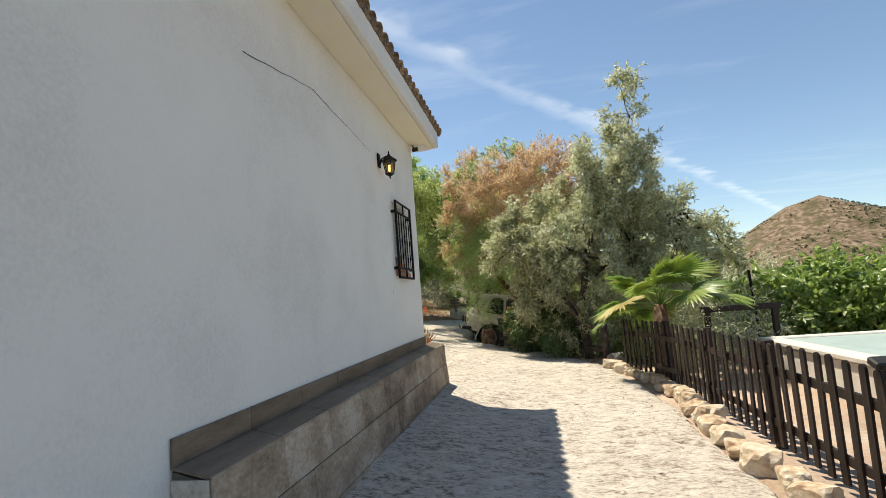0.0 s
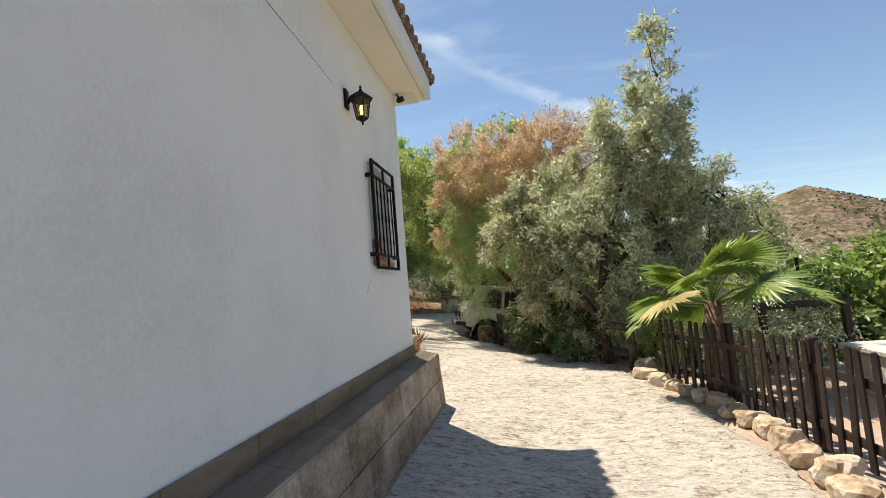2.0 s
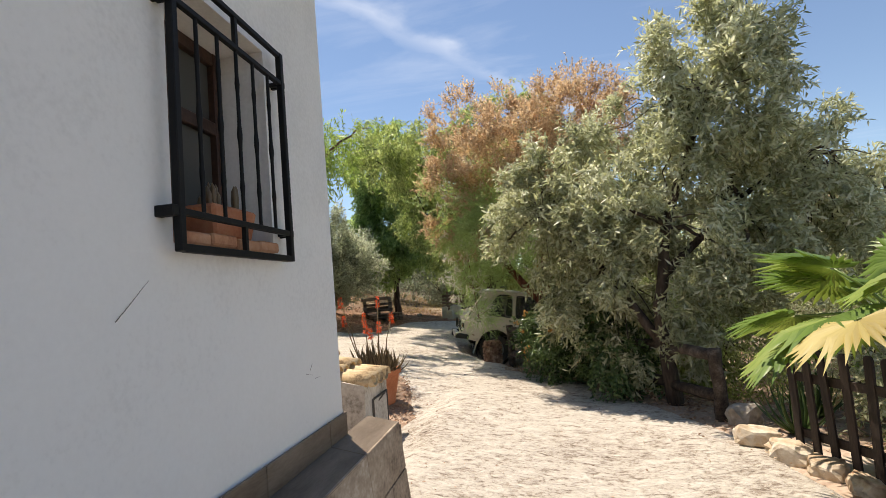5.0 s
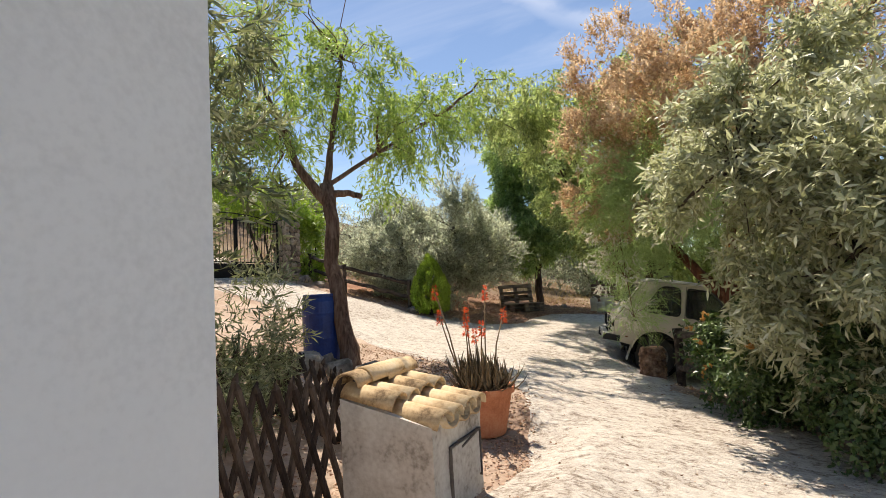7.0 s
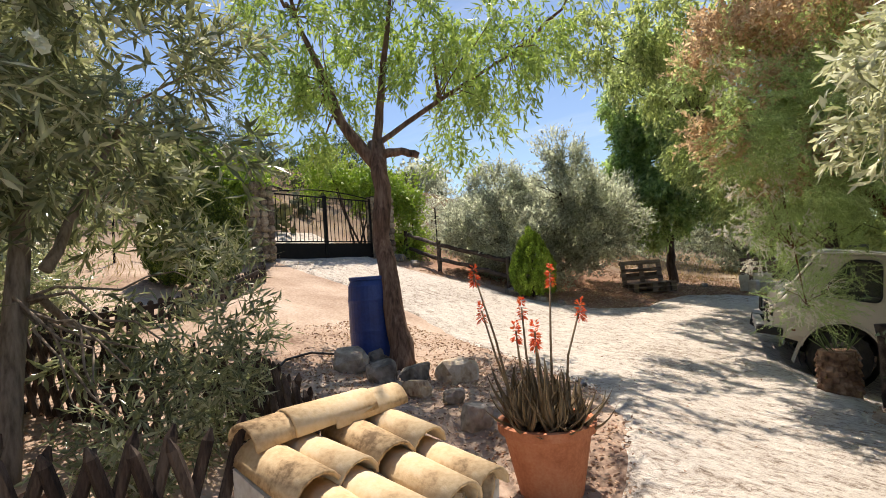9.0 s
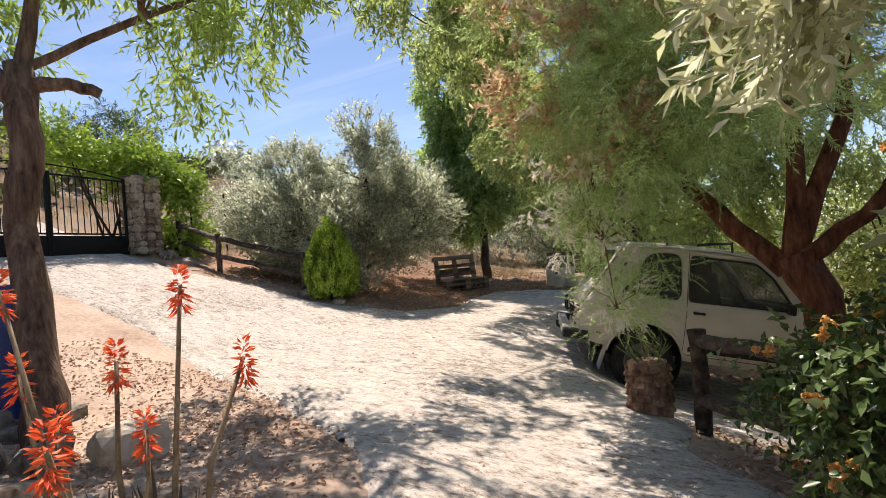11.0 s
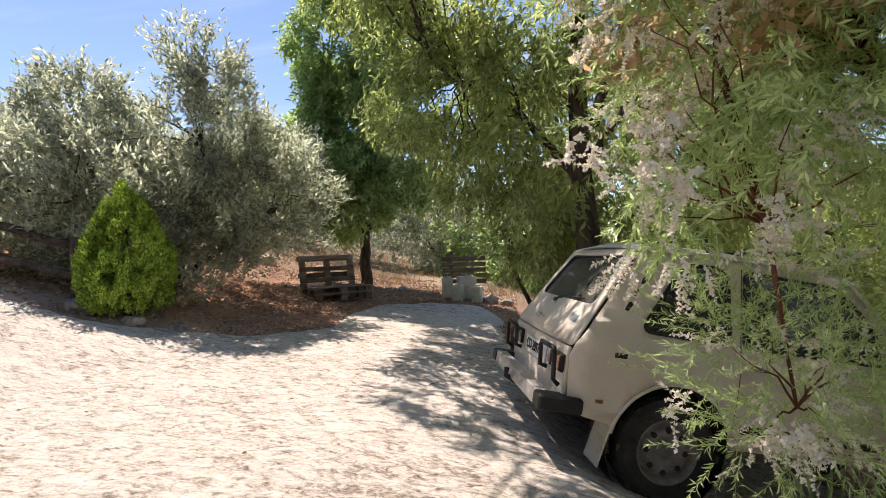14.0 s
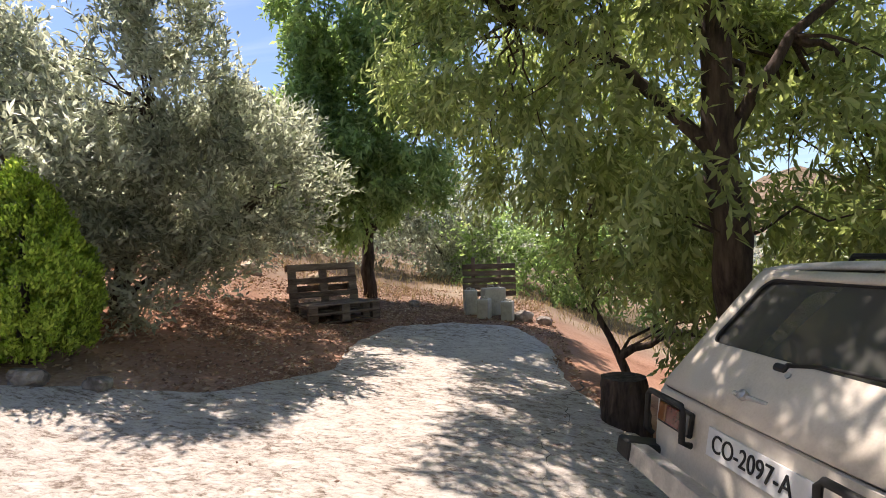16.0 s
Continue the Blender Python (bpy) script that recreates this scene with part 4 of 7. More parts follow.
def grille():
    ob = thing("window_grille", WX, 6.15, 1.803, 0, "black wrought iron window grille bolted to the white wall", "grille")
    H_, Wd, px = 1.0, 0.775, 0.055
    for y in (0.012, Wd - 0.012):
        part("frame_bar", box(0.028, 0.028, H_, pose(px, y, H_ / 2), 0.003), M_IRON, ob)
    for z in (0.012, 0.13, H_ - 0.15, H_ - 0.012):
        part("cross_bar", box(0.022, Wd - 0.05, 0.022 if z > 0.02 else 0.028, pose(px, Wd / 2, z), 0.002), M_IRON, ob)
    for z in (0.13, H_ - 0.15):
        part("wall_lug", box(px + 0.02, 0.03, 0.036, pose(px / 2, -0.015, z), 0.003), M_IRON, ob)
        part("wall_lug", box(px + 0.02, 0.02, 0.030, pose(px / 2, Wd + 0.005, z), 0.003), M_IRON, ob)
        for y in (0.012, Wd - 0.012):
            part("wall_lug", box(px, 0.02, 0.02, pose(px / 2, y, z), 0.002), M_IRON, ob)
    for i in range(5):
        y = 0.012 + (Wd - 0.024) * (i + 1) / 6
        prof = []
        for k in range(49):
            z = 0.13 + (H_ - 0.28) * k / 48
            bulge = 0.0035 * math.exp(-((k - 24) / 2.0) ** 2) + 0.0025 * (math.exp(-((k - 10) / 1.4) ** 2) + math.exp(-((k - 38) / 1.4) ** 2))
            prof.append((0.0075 + bulge, z))
        bm = lathe(prof, 8)
        bmesh.ops.translate(bm, verts=bm.verts, vec=(px, y, 0))
        part("twisted_bar", bm, M_IRON, ob, smooth=True)
    part("short_bar", box(0.018, 0.018, 0.12, pose(px, Wd * 0.5, 0.07)), M_IRON, ob)
    part("short_bar", box(0.018, 0.018, 0.14, pose(px, Wd * 0.5, H_ - 0.08)), M_IRON, ob)


def window():
    y0, y1, z0, z1 = WIN
    ob = thing("window_1", WX - 0.24, y0, z0, 0, "dark wooden window behind the grille, seen in a deep white reveal", "window", "", "structure")
    w, h = y1 - y0, z1 - z0
    for y, s in ((0.03, 0.06), (w - 0.03, 0.06), (w / 2, 0.07)):
        part("window_frame", box(0.05, s, h, pose(0, y, h / 2), 0.004), M_CURTAIN, ob)
    for z in (0.03, h - 0.03, h * 0.62):
        part("window_frame", box(0.046, w, 0.06, pose(-0.002, w / 2, z), 0.004), M_CURTAIN, ob)
    part("pane", box(0.006, w - 0.02, h - 0.02, pose(-0.012, w / 2, h / 2)), M_WINGLASS, ob)
    part("curtain", box(0.02, w, h, pose(-0.08, w / 2, h / 2)), M_CURTAIN, ob)
    sill = thing("brick_sill", WX - 0.02, y0, z0, 0, "sill of a row of worn orange bricks inside the grille", "sill")
    n = 4
    for i in range(n):
        part("brick", box(0.25, w / n - 0.008, 0.045, pose(-0.075, (i + 0.5) * w / n, 0.0225, 0, random.Random(i).uniform(-2, 2), random.Random(i + 9).uniform(-2, 2)), 0.007), M_BRICK, sill)
    # pot with cactus on the sill
    pot = thing("cactus_pot", WX - 0.09, y0 + 0.40, z0 + 0.047, 0, "small terracotta trough with knobbly reddish cactus on the sill", "potted plant")
    bm = box(0.15, 0.30, 0.13, pose(0, 0, 0.065), 0.012)
    for v in bm.verts:
        k = 0.85 + 0.2 * v.co.z / 0.13
        v.co.x *= k; v.co.y *= k
    part("pot", bm, M_TERRACOTTA, pot)
    rnd = random.Random(4)
    for i in range(22):
        h_ = rnd.uniform(0.03, 0.11)
        x, y = rnd.uniform(-0.05, 0.05), rnd.uniform(-0.12, 0.12)
        prof = [(0.001, 0.10), (0.008, 0.12), (0.011, 0.13 + h_ * 0.5), (0.008, 0.13 + h_ * 0.9), (0.001, 0.135 + h_)]
        b = lathe(prof, 7)
        bmesh.ops.translate(b, verts=b.verts, vec=(x, y, 0))
        part("cactus_stem", b, L_ALOE, pot, smooth=True)


def wall_lantern():
    ob = thing("wall_lantern", WX, 5.72, 2.96, 0, "dark bronze wall lantern with a glowing warm bulb", "lantern")
    part("wall_plate", box(0.02, 0.085, 0.17, pose(0.01, 0, 0.24), 0.006), M_IRON, ob)
    pts = [(0.02, 0, 0.20), (0.05, 0, 0.26), (0.085, 0, 0.275), (0.12, 0, 0.285), (0.135, 0, 0.30)]
    part("bracket", tubes_mesh("bracket", [(pts, [0.013, 0.011, 0.010, 0.011, 0.012])], 8), M_IRON, ob)
    part("finial", lathe([(0.001, 0.345), (0.012, 0.33), (0.007, 0.315), (0.016, 0.30), (0.02, 0.285)], 10), M_IRON, ob, smooth=True).location.x = 0.135
    part("cap", lathe([(0.018, 0.29), (0.05, 0.265), (0.098, 0.225), (0.10, 0.215), (0.07, 0.212)], 6), M_IRON, ob).location.x = 0.135
    part("cage_base", lathe([(0.001, 0.0), (0.010, 0.012), (0.008, 0.03), (0.03, 0.045), (0.052, 0.058), (0.05, 0.066)], 6), M_IRON, ob).location.x = 0.135
    part("glass", lathe([(0.047, 0.064), (0.074, 0.213)], 6), M_LAMPGLASS, ob).location.x = 0.135
    for i in range(6):
        a = 2 * math.pi * i / 6
        part("cage_bar", rod((0.135 + 0.049 * math.cos(a), 0.049 * math.sin(a), 0.06), (0.135 + 0.076 * math.cos(a), 0.076 * math.sin(a), 0.215), 0.005, 6), M_IRON, ob)
    bulb = part("bulb", lathe([(0.001, 0.09), (0.016, 0.10), (0.018, 0.15), (0.012, 0.17), (0.001, 0.175)], 10), M_BULB, ob, "glowing bulb", smooth=True)
    bulb.location.x = 0.135
    cam_ = thing("soffit_spotlight", WX + 0.05, 7.45, 3.89, 0, "small dark spotlight under the soffit", "spotlight")
    part("mount", lathe([(0.03, -0.012), (0.03, 0.0)], 10), M_STEEL, cam_)
    part("arm", rod((0, 0, -0.012), (0.03, 0, -0.05), 0.009), M_BLACKPLASTIC, cam_)
    b = lathe([(0.02, -0.04), (0.034, -0.02), (0.034, 0.05), (0.028, 0.05)], 12)
    bmesh.ops.rotate(b, cent=(0, 0, 0), matrix=Euler((0, radians(75), 0)).to_matrix(), verts=b.verts)
    bmesh.ops.translate(b, verts=b.verts, vec=(0.035, 0, -0.075))
    part("lamp_head", b, M_BLACKPLASTIC, cam_, smooth=True)


house()
plinth()
window()
grille()
wall_lantern()

# ---------------------------------------------------------------- the parked off-roader
def car_side_half(s):
    """Half width of the body at height s above the ground."""
    if s < 0.97:
        return 0.80 + 0.025 * (1 - ((s - 0.72) / 0.32) ** 2)
    return 0.795 - (s - 0.97) * 0.21


def loops_fill(loops, bends, cut_x=(), cut_z=()):
    """A flat panel in x and z with holes, cut finer, then bent by bends(x, z) -> y."""
    bm = bmesh.new()
    edges = []
    for lp in loops:
        vs = [bm.verts.new((x, 0, z)) for x, z in lp]
        edges += [bm.edges.new((vs[i], vs[(i + 1) % len(vs)])) for i in range(len(vs))]
    bmesh.ops.triangle_fill(bm, use_beauty=True, use_dissolve=False, edges=edges, normal=(0, -1, 0))
    for z in cut_z:
        bmesh.ops.bisect_plane(bm, geom=bm.verts[:] + bm.edges[:] + bm.faces[:], plane_co=(0, 0, z), plane_no=(0, 0, 1))
    for x in cut_x:
        bmesh.ops.bisect_plane(bm, geom=bm.verts[:] + bm.edges[:] + bm.faces[:], plane_co=(x, 0, 0), plane_no=(1, 0, 0))
    for v in bm.verts:
        v.co.y = bends(v.co.x, v.co.z)
    return bm


def thicken(ob, t):
    m = ob.modifiers.new("thickness", 'SOLIDIFY')
    m.thickness, m.offset = t, -1
    return ob


def rounded(points, r=0.05, n=5):
    """A closed outline with its corners rounded."""
    out = []
    k = len(points)
    for i in range(k):
        p, a, b = Vector(points[i]), Vector(points[i - 1]), Vector(points[(i + 1) % k])
        u, v = (a - p), (b - p)
        rr = min(r, u.length * 0.45, v.length * 0.45)
        u, v = p + u.normalized() * rr, p + v.normalized() * rr
        for j in range(n + 1):
            t = j / n
            out.append(tuple(u * (1 - t) ** 2 + p * 2 * t * (1 - t) + v * t ** 2))
    return out


def arc(cx, cz, r, a0, a1, n=12):
    return [(cx + r * math.cos(radians(a0 + (a1 - a0) * i / n)), cz + r * math.sin(radians(a0 + (a1 - a0) * i / n))) for i in range(n + 1)]


def hatch_x(z):
    return -0.70 + (z - 0.90) * 0.60


def strip(points, w, thick):
    """A flat bent strip along points in 3D, w wide."""
    return tubes_mesh("strip", [(points, [w] * len(points))], 6)


AXLE = 0.285  # height of the wheel centres in the body's own frame


def wheel(parent, x, y, side):
    prof = [(0.20, -0.085), (0.30, -0.09), (0.335, -0.07), (0.345, -0.03), (0.345, 0.03), (0.335, 0.07), (0.30, 0.09), (0.20, 0.085)]
    bm = lathe(prof, 32)
    q = Matrix.Translation((x, y, AXLE)) @ Euler((radians(90), 0, 0)).to_matrix().to_4x4()
    bmesh.ops.transform(bm, matrix=q, verts=bm.verts)
    bmesh.ops.delete(bm, geom=[f for f in bm.faces if len(f.verts) > 4], context='FACES_ONLY')
    w = part("wheel", bm, M_RUBBER, parent, "dusty black tyre on a grey steel rim", smooth=False)
    r = lathe([(0.0, 0.075), (0.032, 0.075), (0.04, 0.045), (0.075, 0.040), (0.095, 0.058), (0.115, 0.066), (0.15, 0.062), (0.168, 0.02), (0.19, 0.03), (0.198, 0.085), (0.208, 0.094), (0.215, 0.075)], 28)
    bmesh.ops.delete(r, geom=[f for f in r.faces if len(f.verts) > 4], context='FACES_ONLY')
    for v in r.verts:
        v.co.z *= side
    bmesh.ops.recalc_face_normals(r, faces=r.faces)
    bmesh.ops.transform(r, matrix=q @ Matrix.Scale(-1, 4, (0, 0, 1)), verts=r.verts)
    part("rim", r, M_RIM, w, smooth=True)
    for i in range(16):
        a = 2 * math.pi * i / 16
        t = box(0.05, 0.13, 0.022, Matrix.Translation((x + 0.342 * math.cos(a), y + (0.03 if i % 2 else -0.03), AXLE + 0.342 * math.sin(a))) @ Euler((0, -a + radians(90), 0)).to_matrix().to_4x4(), 0.004)
        part("tread_block", t, M_RUBBER, w)
    for i in range(8):
        a = 2 * math.pi * i / 8
        part("rim_hole", rod((x + 0.135 * math.cos(a), y + side * 0.050, AXLE + 0.135 * math.sin(a)), (x + 0.135 * math.cos(a), y + side * 0.067, AXLE + 0.135 * math.sin(a)), 0.020, 12), M_BLACKPLASTIC, w)


def off_roader(m):
    ob = thing("off_road_car", 0, 0, 0, 0, "old cream three-door off-road car parked nose down under trees", "car")
    ob.matrix_basis = m
    outline = ([(-0.72, 0.46), (-0.745, 0.80), (-0.715, 0.90)] + [(hatch_x(z), z) for z in (1.0, 1.15, 1.3, 1.45)] + [(-0.32, 1.54), (-0.26, 1.575), (0.2, 1.60), (0.8, 1.595), (1.14, 1.565), (1.22, 1.53),
               (1.42, 1.32), (1.66, 1.05), (1.75, 0.985), (2.2, 0.955), (2.72, 0.91), (2.86, 0.86), (2.89, 0.70), (2.87, 0.50), (2.66, 0.46)]
               + arc(2.2, 0.31, 0.42, 12, 168) + [(1.78, 0.36), (0.42, 0.36)] + arc(0.0, 0.31, 0.42, 12, 168) + [(-0.44, 0.42)])
    quarter = rounded([(-0.30, 1.03), (-0.02, 1.50), (0.30, 1.515), (0.33, 1.02)], 0.09)
    door_w = rounded([(0.42, 1.02), (0.42, 1.515), (1.10, 1.50), (1.28, 1.36), (1.52, 1.03)], 0.05)
    for s in (-1, 1):
        bm = loops_fill([outline, quarter, door_w], lambda x, z: s * (car_side_half(z) - 0.035 * max(0.0, -0.45 - x) / 0.3 - 0.05 * max(0.0, x - 2.5) / 0.4),
                        (-0.6, -0.3, 0.0, 0.4, 0.9, 1.4, 1.8, 2.2, 2.6), (0.5, 0.6, 0.72, 0.82, 0.92, 1.0, 1.15, 1.3, 1.45))
        if s > 0:
            bmesh.ops.reverse_faces(bm, faces=bm.faces)
        thicken(part("side_panel", bm, M_CAR, ob, smooth=True), 0.025)
        for lp, nm in ((quarter, "quarter_window"), (door_w, "door_window")):
            g = loops_fill([lp], lambda x, z: s * (car_side_half(z) - 0.016), (), (1.15, 1.3, 1.45))
            pane = part(nm, g, M_SIDEGLASS, ob, "dark dusty side window", smooth=True)
            pts = [(x, s * (car_side_half(z) + 0.002), z) for x, z in lp] + [(lp[0][0], s * (car_side_half(lp[0][1]) + 0.002), lp[0][1])]
            part("window_seal", tubes_mesh("window_seal", [(pts, [0.012] * len(pts))], 6), M_BLACKPLASTIC, pane)
        # door gap, waist crease, sill rubbing strip
        gap = [(0.40, s * (car_side_half(z) + 0.0015), z) for z in (1.55, 1.3, 1.05, 0.9, 0.7, 0.46)] + [(0.44, s * (car_side_half(0.43) + 0.0015), 0.43), (1.55, s * (car_side_half(0.43) + 0.0015), 0.43)] + [(1.60, s * (car_side_half(z) + 0.0015), z) for z in (0.5, 0.7, 0.9, 1.0)]
        part("door_gap", tubes_mesh("door_gap", [(gap, [0.0035] * len(gap))], 5), M_BLACKPLASTIC, ob)
        part("sill_strip", box(1.3, 0.014, 0.055, pose(1.1, s * (car_side_half(0.5) + 0.004), 0.50), 0.004), M_BLACKPLASTIC, ob, "black sill strip")
        part("door_handle", box(0.13, 0.03, 0.028, pose(0.53, s * (car_side_half(0.9) + 0.014), 0.90), 0.008), M_BLACKPLASTIC, ob)
        part("side_badge", box(0.085, 0.008, 0.032, pose(-0.42, s * (car_side_half(0.86) - 0.001), 0.86), 0.003), M_BLACKPLASTIC, ob, "small black side badge")
        part("side_marker", box(0.05, 0.012, 0.022, pose(-0.52, s * (car_side_half(0.56) - 0.008), 0.555), 0.004), M_AMBERLIGHT, ob, "small amber marker lamp")
        for i in range(3):
            part("air_slot", box(0.034, 0.012, 0.072, pose(-0.385 + i * 0.045, s * (car_side_half(1.17 + i * 0.085) - 0.004), 1.17 + i * 0.085, 0, 28, 0), 0.006), M_BLACKPLASTIC, ob, "black air slot")
        part("gutter", tubes_mesh("gutter", [([(x, s * (car_side_half(z) + 0.012), z + 0.004) for x, z in ((-0.3, 1.555), (0.2, 1.59), (0.8, 1.585), (1.2, 1.54), (1.42, 1.325), (1.7, 1.02))], [0.012] * 6)], 6), M_CARROOF, ob)
        mir = part("wing_mirror", box(0.06, 0.16, 0.11, pose(1.42, s * 0.90, 1.06, 0, 0, s * 12), 0.015, 2), M_BLACKPLASTIC, ob)
        part("mirror_arm", rod((1.44, s * 0.79, 1.02), (1.43, s * 0.86, 1.04), 0.012), M_BLACKPLASTIC, mir)
        for wx in (0.0, 2.2):
            arch = [(x, s * (car_side_half(max(z, 0.45)) + 0.006), z) for x, z in arc(wx, 0.31, 0.42, 8, 172, 18)]
            part("arch_lip", tubes_mesh("arch_lip", [(arch, [0.013] * len(arch))], 6), M_CAR, ob)
            well = lathe([(0.42, -0.14), (0.42, 0.14)], 24)
            bmesh.ops.delete(well, geom=[f for f in well.faces if len(f.verts) > 4], context='FACES_ONLY')
            bmesh.ops.transform(well, matrix=Matrix.Translation((wx, s * 0.62, 0.31)) @ Euler((radians(90), 0, 0)).to_matrix().to_4x4(), verts=well.verts)
            part("wheel_well", well, M_BLACKPLASTIC, ob)
            wheel(ob, wx, s * 0.70, s)
        # mud flap behind the rear wheel
        part("mud_flap", box(0.012, 0.24, 0.30, pose(-0.44, s * 0.69, 0.29, 0, 12, 0), 0.004), M_WHITEPLASTIC, ob, "pale torn mud flap")
    # roof skin
    def skin(xs, zf, yf, n=9, drop=0.03):
        bm = bmesh.new()
        rows = []
        for x in xs:
            w = yf(x)
            rows.append([bm.verts.new((x, w * (2 * j / (n - 1) - 1), zf(x) + drop * (1 - (2 * j / (n - 1) - 1) ** 2))) for j in range(n)])
        for a, b in zip(rows, rows[1:]):
            for j in range(n - 1):
                bm.faces.new((a[j], b[j], b[j + 1], a[j + 1]))
        return bm
    roof_z = lambda x: float(np.interp(x, [-0.32, -0.26, 0.2, 0.8, 1.14, 1.22], [1.54, 1.575, 1.60, 1.595, 1.565, 1.53]))
    thicken(part("roof", skin(np.linspace(-0.32, 1.22, 16), roof_z, lambda x: car_side_half(roof_z(x)) - 0.004), M_CARROOF, ob, "dusty pale roof", smooth=True), -0.02)
    for y in (-0.42, -0.14, 0.14, 0.42):
        part("roof_rib", box(1.1, 0.035, 0.012, pose(0.42, y, 1.627 - 0.02 * (y / 0.42) ** 2), 0.005), M_CARROOF, ob)
    hood_z = lambda x: float(np.interp(x, [1.66, 1.75, 2.2, 2.72, 2.86, 2.89], [1.05, 0.985, 0.955, 0.91, 0.86, 0.80]))
    thicken(part("bonnet", skin(np.linspace(1.66, 2.88, 14), hood_z, lambda x: 0.79 - 0.05 * max(0.0, x - 2.5) / 0.4), M_CAR, ob, smooth=True), -0.02)
    # windscreen and its frame
    ws = bmesh.new()
    for (x, z), k in (((1.66, 1.05), 0.72), ((1.25, 1.50), 0.61)):
        for s in (-1, 1):
            ws.verts.new((x, s * k, z))
    ws.verts.ensure_lookup_table()
    ws.faces.new([ws.verts[i] for i in (0, 1, 3, 2)])
    part("windscreen", ws, M_SIDEGLASS, ob, "dusty windscreen")
    # hatch with rear window: panel drawn flat (across, up) and laid on the slope
    half = lambda z: car_side_half(z) - 0.012
    outer = rounded([(-half(0.9) + 0.035, 0.865), (half(0.9) - 0.035, 0.865), (half(1.53) - 0.01, 1.545), (-half(1.53) + 0.01, 1.545)], 0.05)
    glass_o = rounded([(-0.645, 1.135), (0.645, 1.135), (0.56, 1.50), (-0.56, 1.50)], 0.07)
    def hatch_panel(loops, lift):
        bm = loops_fill(loops, lambda x, z: 0.0, (-0.5, -0.25, 0, 0.25, 0.5), (1.0, 1.13, 1.3))
        for v in bm.verts:
            a, z = v.co.x, v.co.z
            v.co = (hatch_x(z) - lift - 0.025 * (1 - (a / 0.75) ** 2), a, z)
        return bm
    hatch = part("tailgate", hatch_panel([outer, glass_o], 0.006), M_CAR, ob, smooth=True)
    thicken(hatch, 0.02)
    pane = part("rear_window", hatch_panel([glass_o], 0.0), M_GLASS, hatch, "large dusty rear window", smooth=True)
    seal = [(hatch_x(z) - 0.012 - 0.025 * (1 - (a / 0.75) ** 2), a, z) for a, z in glass_o + glass_o[:1]]
    part("window_seal", tubes_mesh("window_seal", [(seal, [0.011] * len(seal))], 6), M_BLACKPLASTIC, hatch)
    rim_line = [(hatch_x(z) - 0.008 - 0.025 * (1 - (a / 0.75) ** 2), a, z) for a, z in outer + outer[:1]]
    part("tailgate_gap", tubes_mesh("tailgate_gap", [(rim_line, [0.005] * len(rim_line))], 5), M_BLACKPLASTIC, hatch)
    on = lambda a, z, lift=0.018: (hatch_x(z) - lift - 0.025 * (1 - (a / 0.75) ** 2), a, z)
    part("tailgate_handle", box(0.016, 0.32, 0.062, pose(*on(-0.42, 1.03), 0, 31, 0), 0.004), M_BADGE, hatch, "blue and silver name strip")
    part("name_strip", box(0.012, 0.17, 0.028, pose(*on(-0.46, 1.005), 0, 31, 0), 0.003), M_BLACKPLASTIC, hatch)
    part("maker_mark", box(0.008, 0.13, 0.022, pose(*on(0.55, 1.075), 0, 31, 0), 0.002), M_BLACKPLASTIC, hatch, "small dark maker's mark")
    part("maker_emblem", box(0.008, 0.03, 0.05, pose(*on(0.61, 1.12), 0, 31, 12), 0.004), M_BLACKPLASTIC, hatch)
    part("latch_button", lathe([(0.001, 0.0), (0.014, 0.004), (0.014, 0.016)], 10), M_STEEL, hatch).matrix_basis = pose(*on(0.02, 1.09), 0, -60, 0)
    part("hatch_grip", box(0.03, 0.20, 0.02, pose(*on(0.12, 0.965, 0.026), 0, 31, 6), 0.006), M_STEEL, hatch, "worn metal tailgate grip")
    part("grip_knob", lathe([(0.001, -0.02), (0.024, -0.012), (0.024, 0.012), (0.001, 0.02)], 12), M_STEEL, hatch).matrix_basis = pose(*on(0.16, 0.97, 0.04), 0, -60, 0)
    part("wiper", tubes_mesh("wiper", [([on(0.06, 1.13, 0.03), on(-0.10, 1.16, 0.035), on(-0.45, 1.17, 0.03)], [0.012, 0.008, 0.006])], 6), M_BLACKPLASTIC, hatch)
    part("wiper_pivot", box(0.03, 0.07, 0.035, pose(*on(0.08, 1.115, 0.03), 0, 31, 0), 0.008), M_BLACKPLASTIC, hatch)
    # rear panel, lamps, plate
    rp = bmesh.new()
    add_box(rp, 0.03, 1.50, 0.42, pose(-0.735, 0, 0.65), 0.008)
    rear = part("rear_panel", rp, M_CAR, ob)
    part("plate", box(0.01, 0.60, 0.125, pose(-0.756, 0.0, 0.725), 0.002), M_PLATE, rear, "white number plate")
    for s in (-1, 1):
        lamp = part("tail_lamp", box(0.03, 0.30, 0.12, pose(-0.762, s * 0.575, 0.745), 0.008), M_BLACKPLASTIC, ob, "tail lamp with red and amber lenses")
        part("red_lens", box(0.014, 0.13, 0.095, pose(-0.780, s * 0.56, 0.745), 0.005), M_REDLIGHT, lamp)
        part("amber_lens", box(0.014, 0.07, 0.095, pose(-0.780, s * 0.67, 0.745), 0.005), M_AMBERLIGHT, lamp)
        part("white_lens", box(0.014, 0.06, 0.095, pose(-0.780, s * 0.46, 0.745), 0.005), M_WHITELIGHT, lamp)
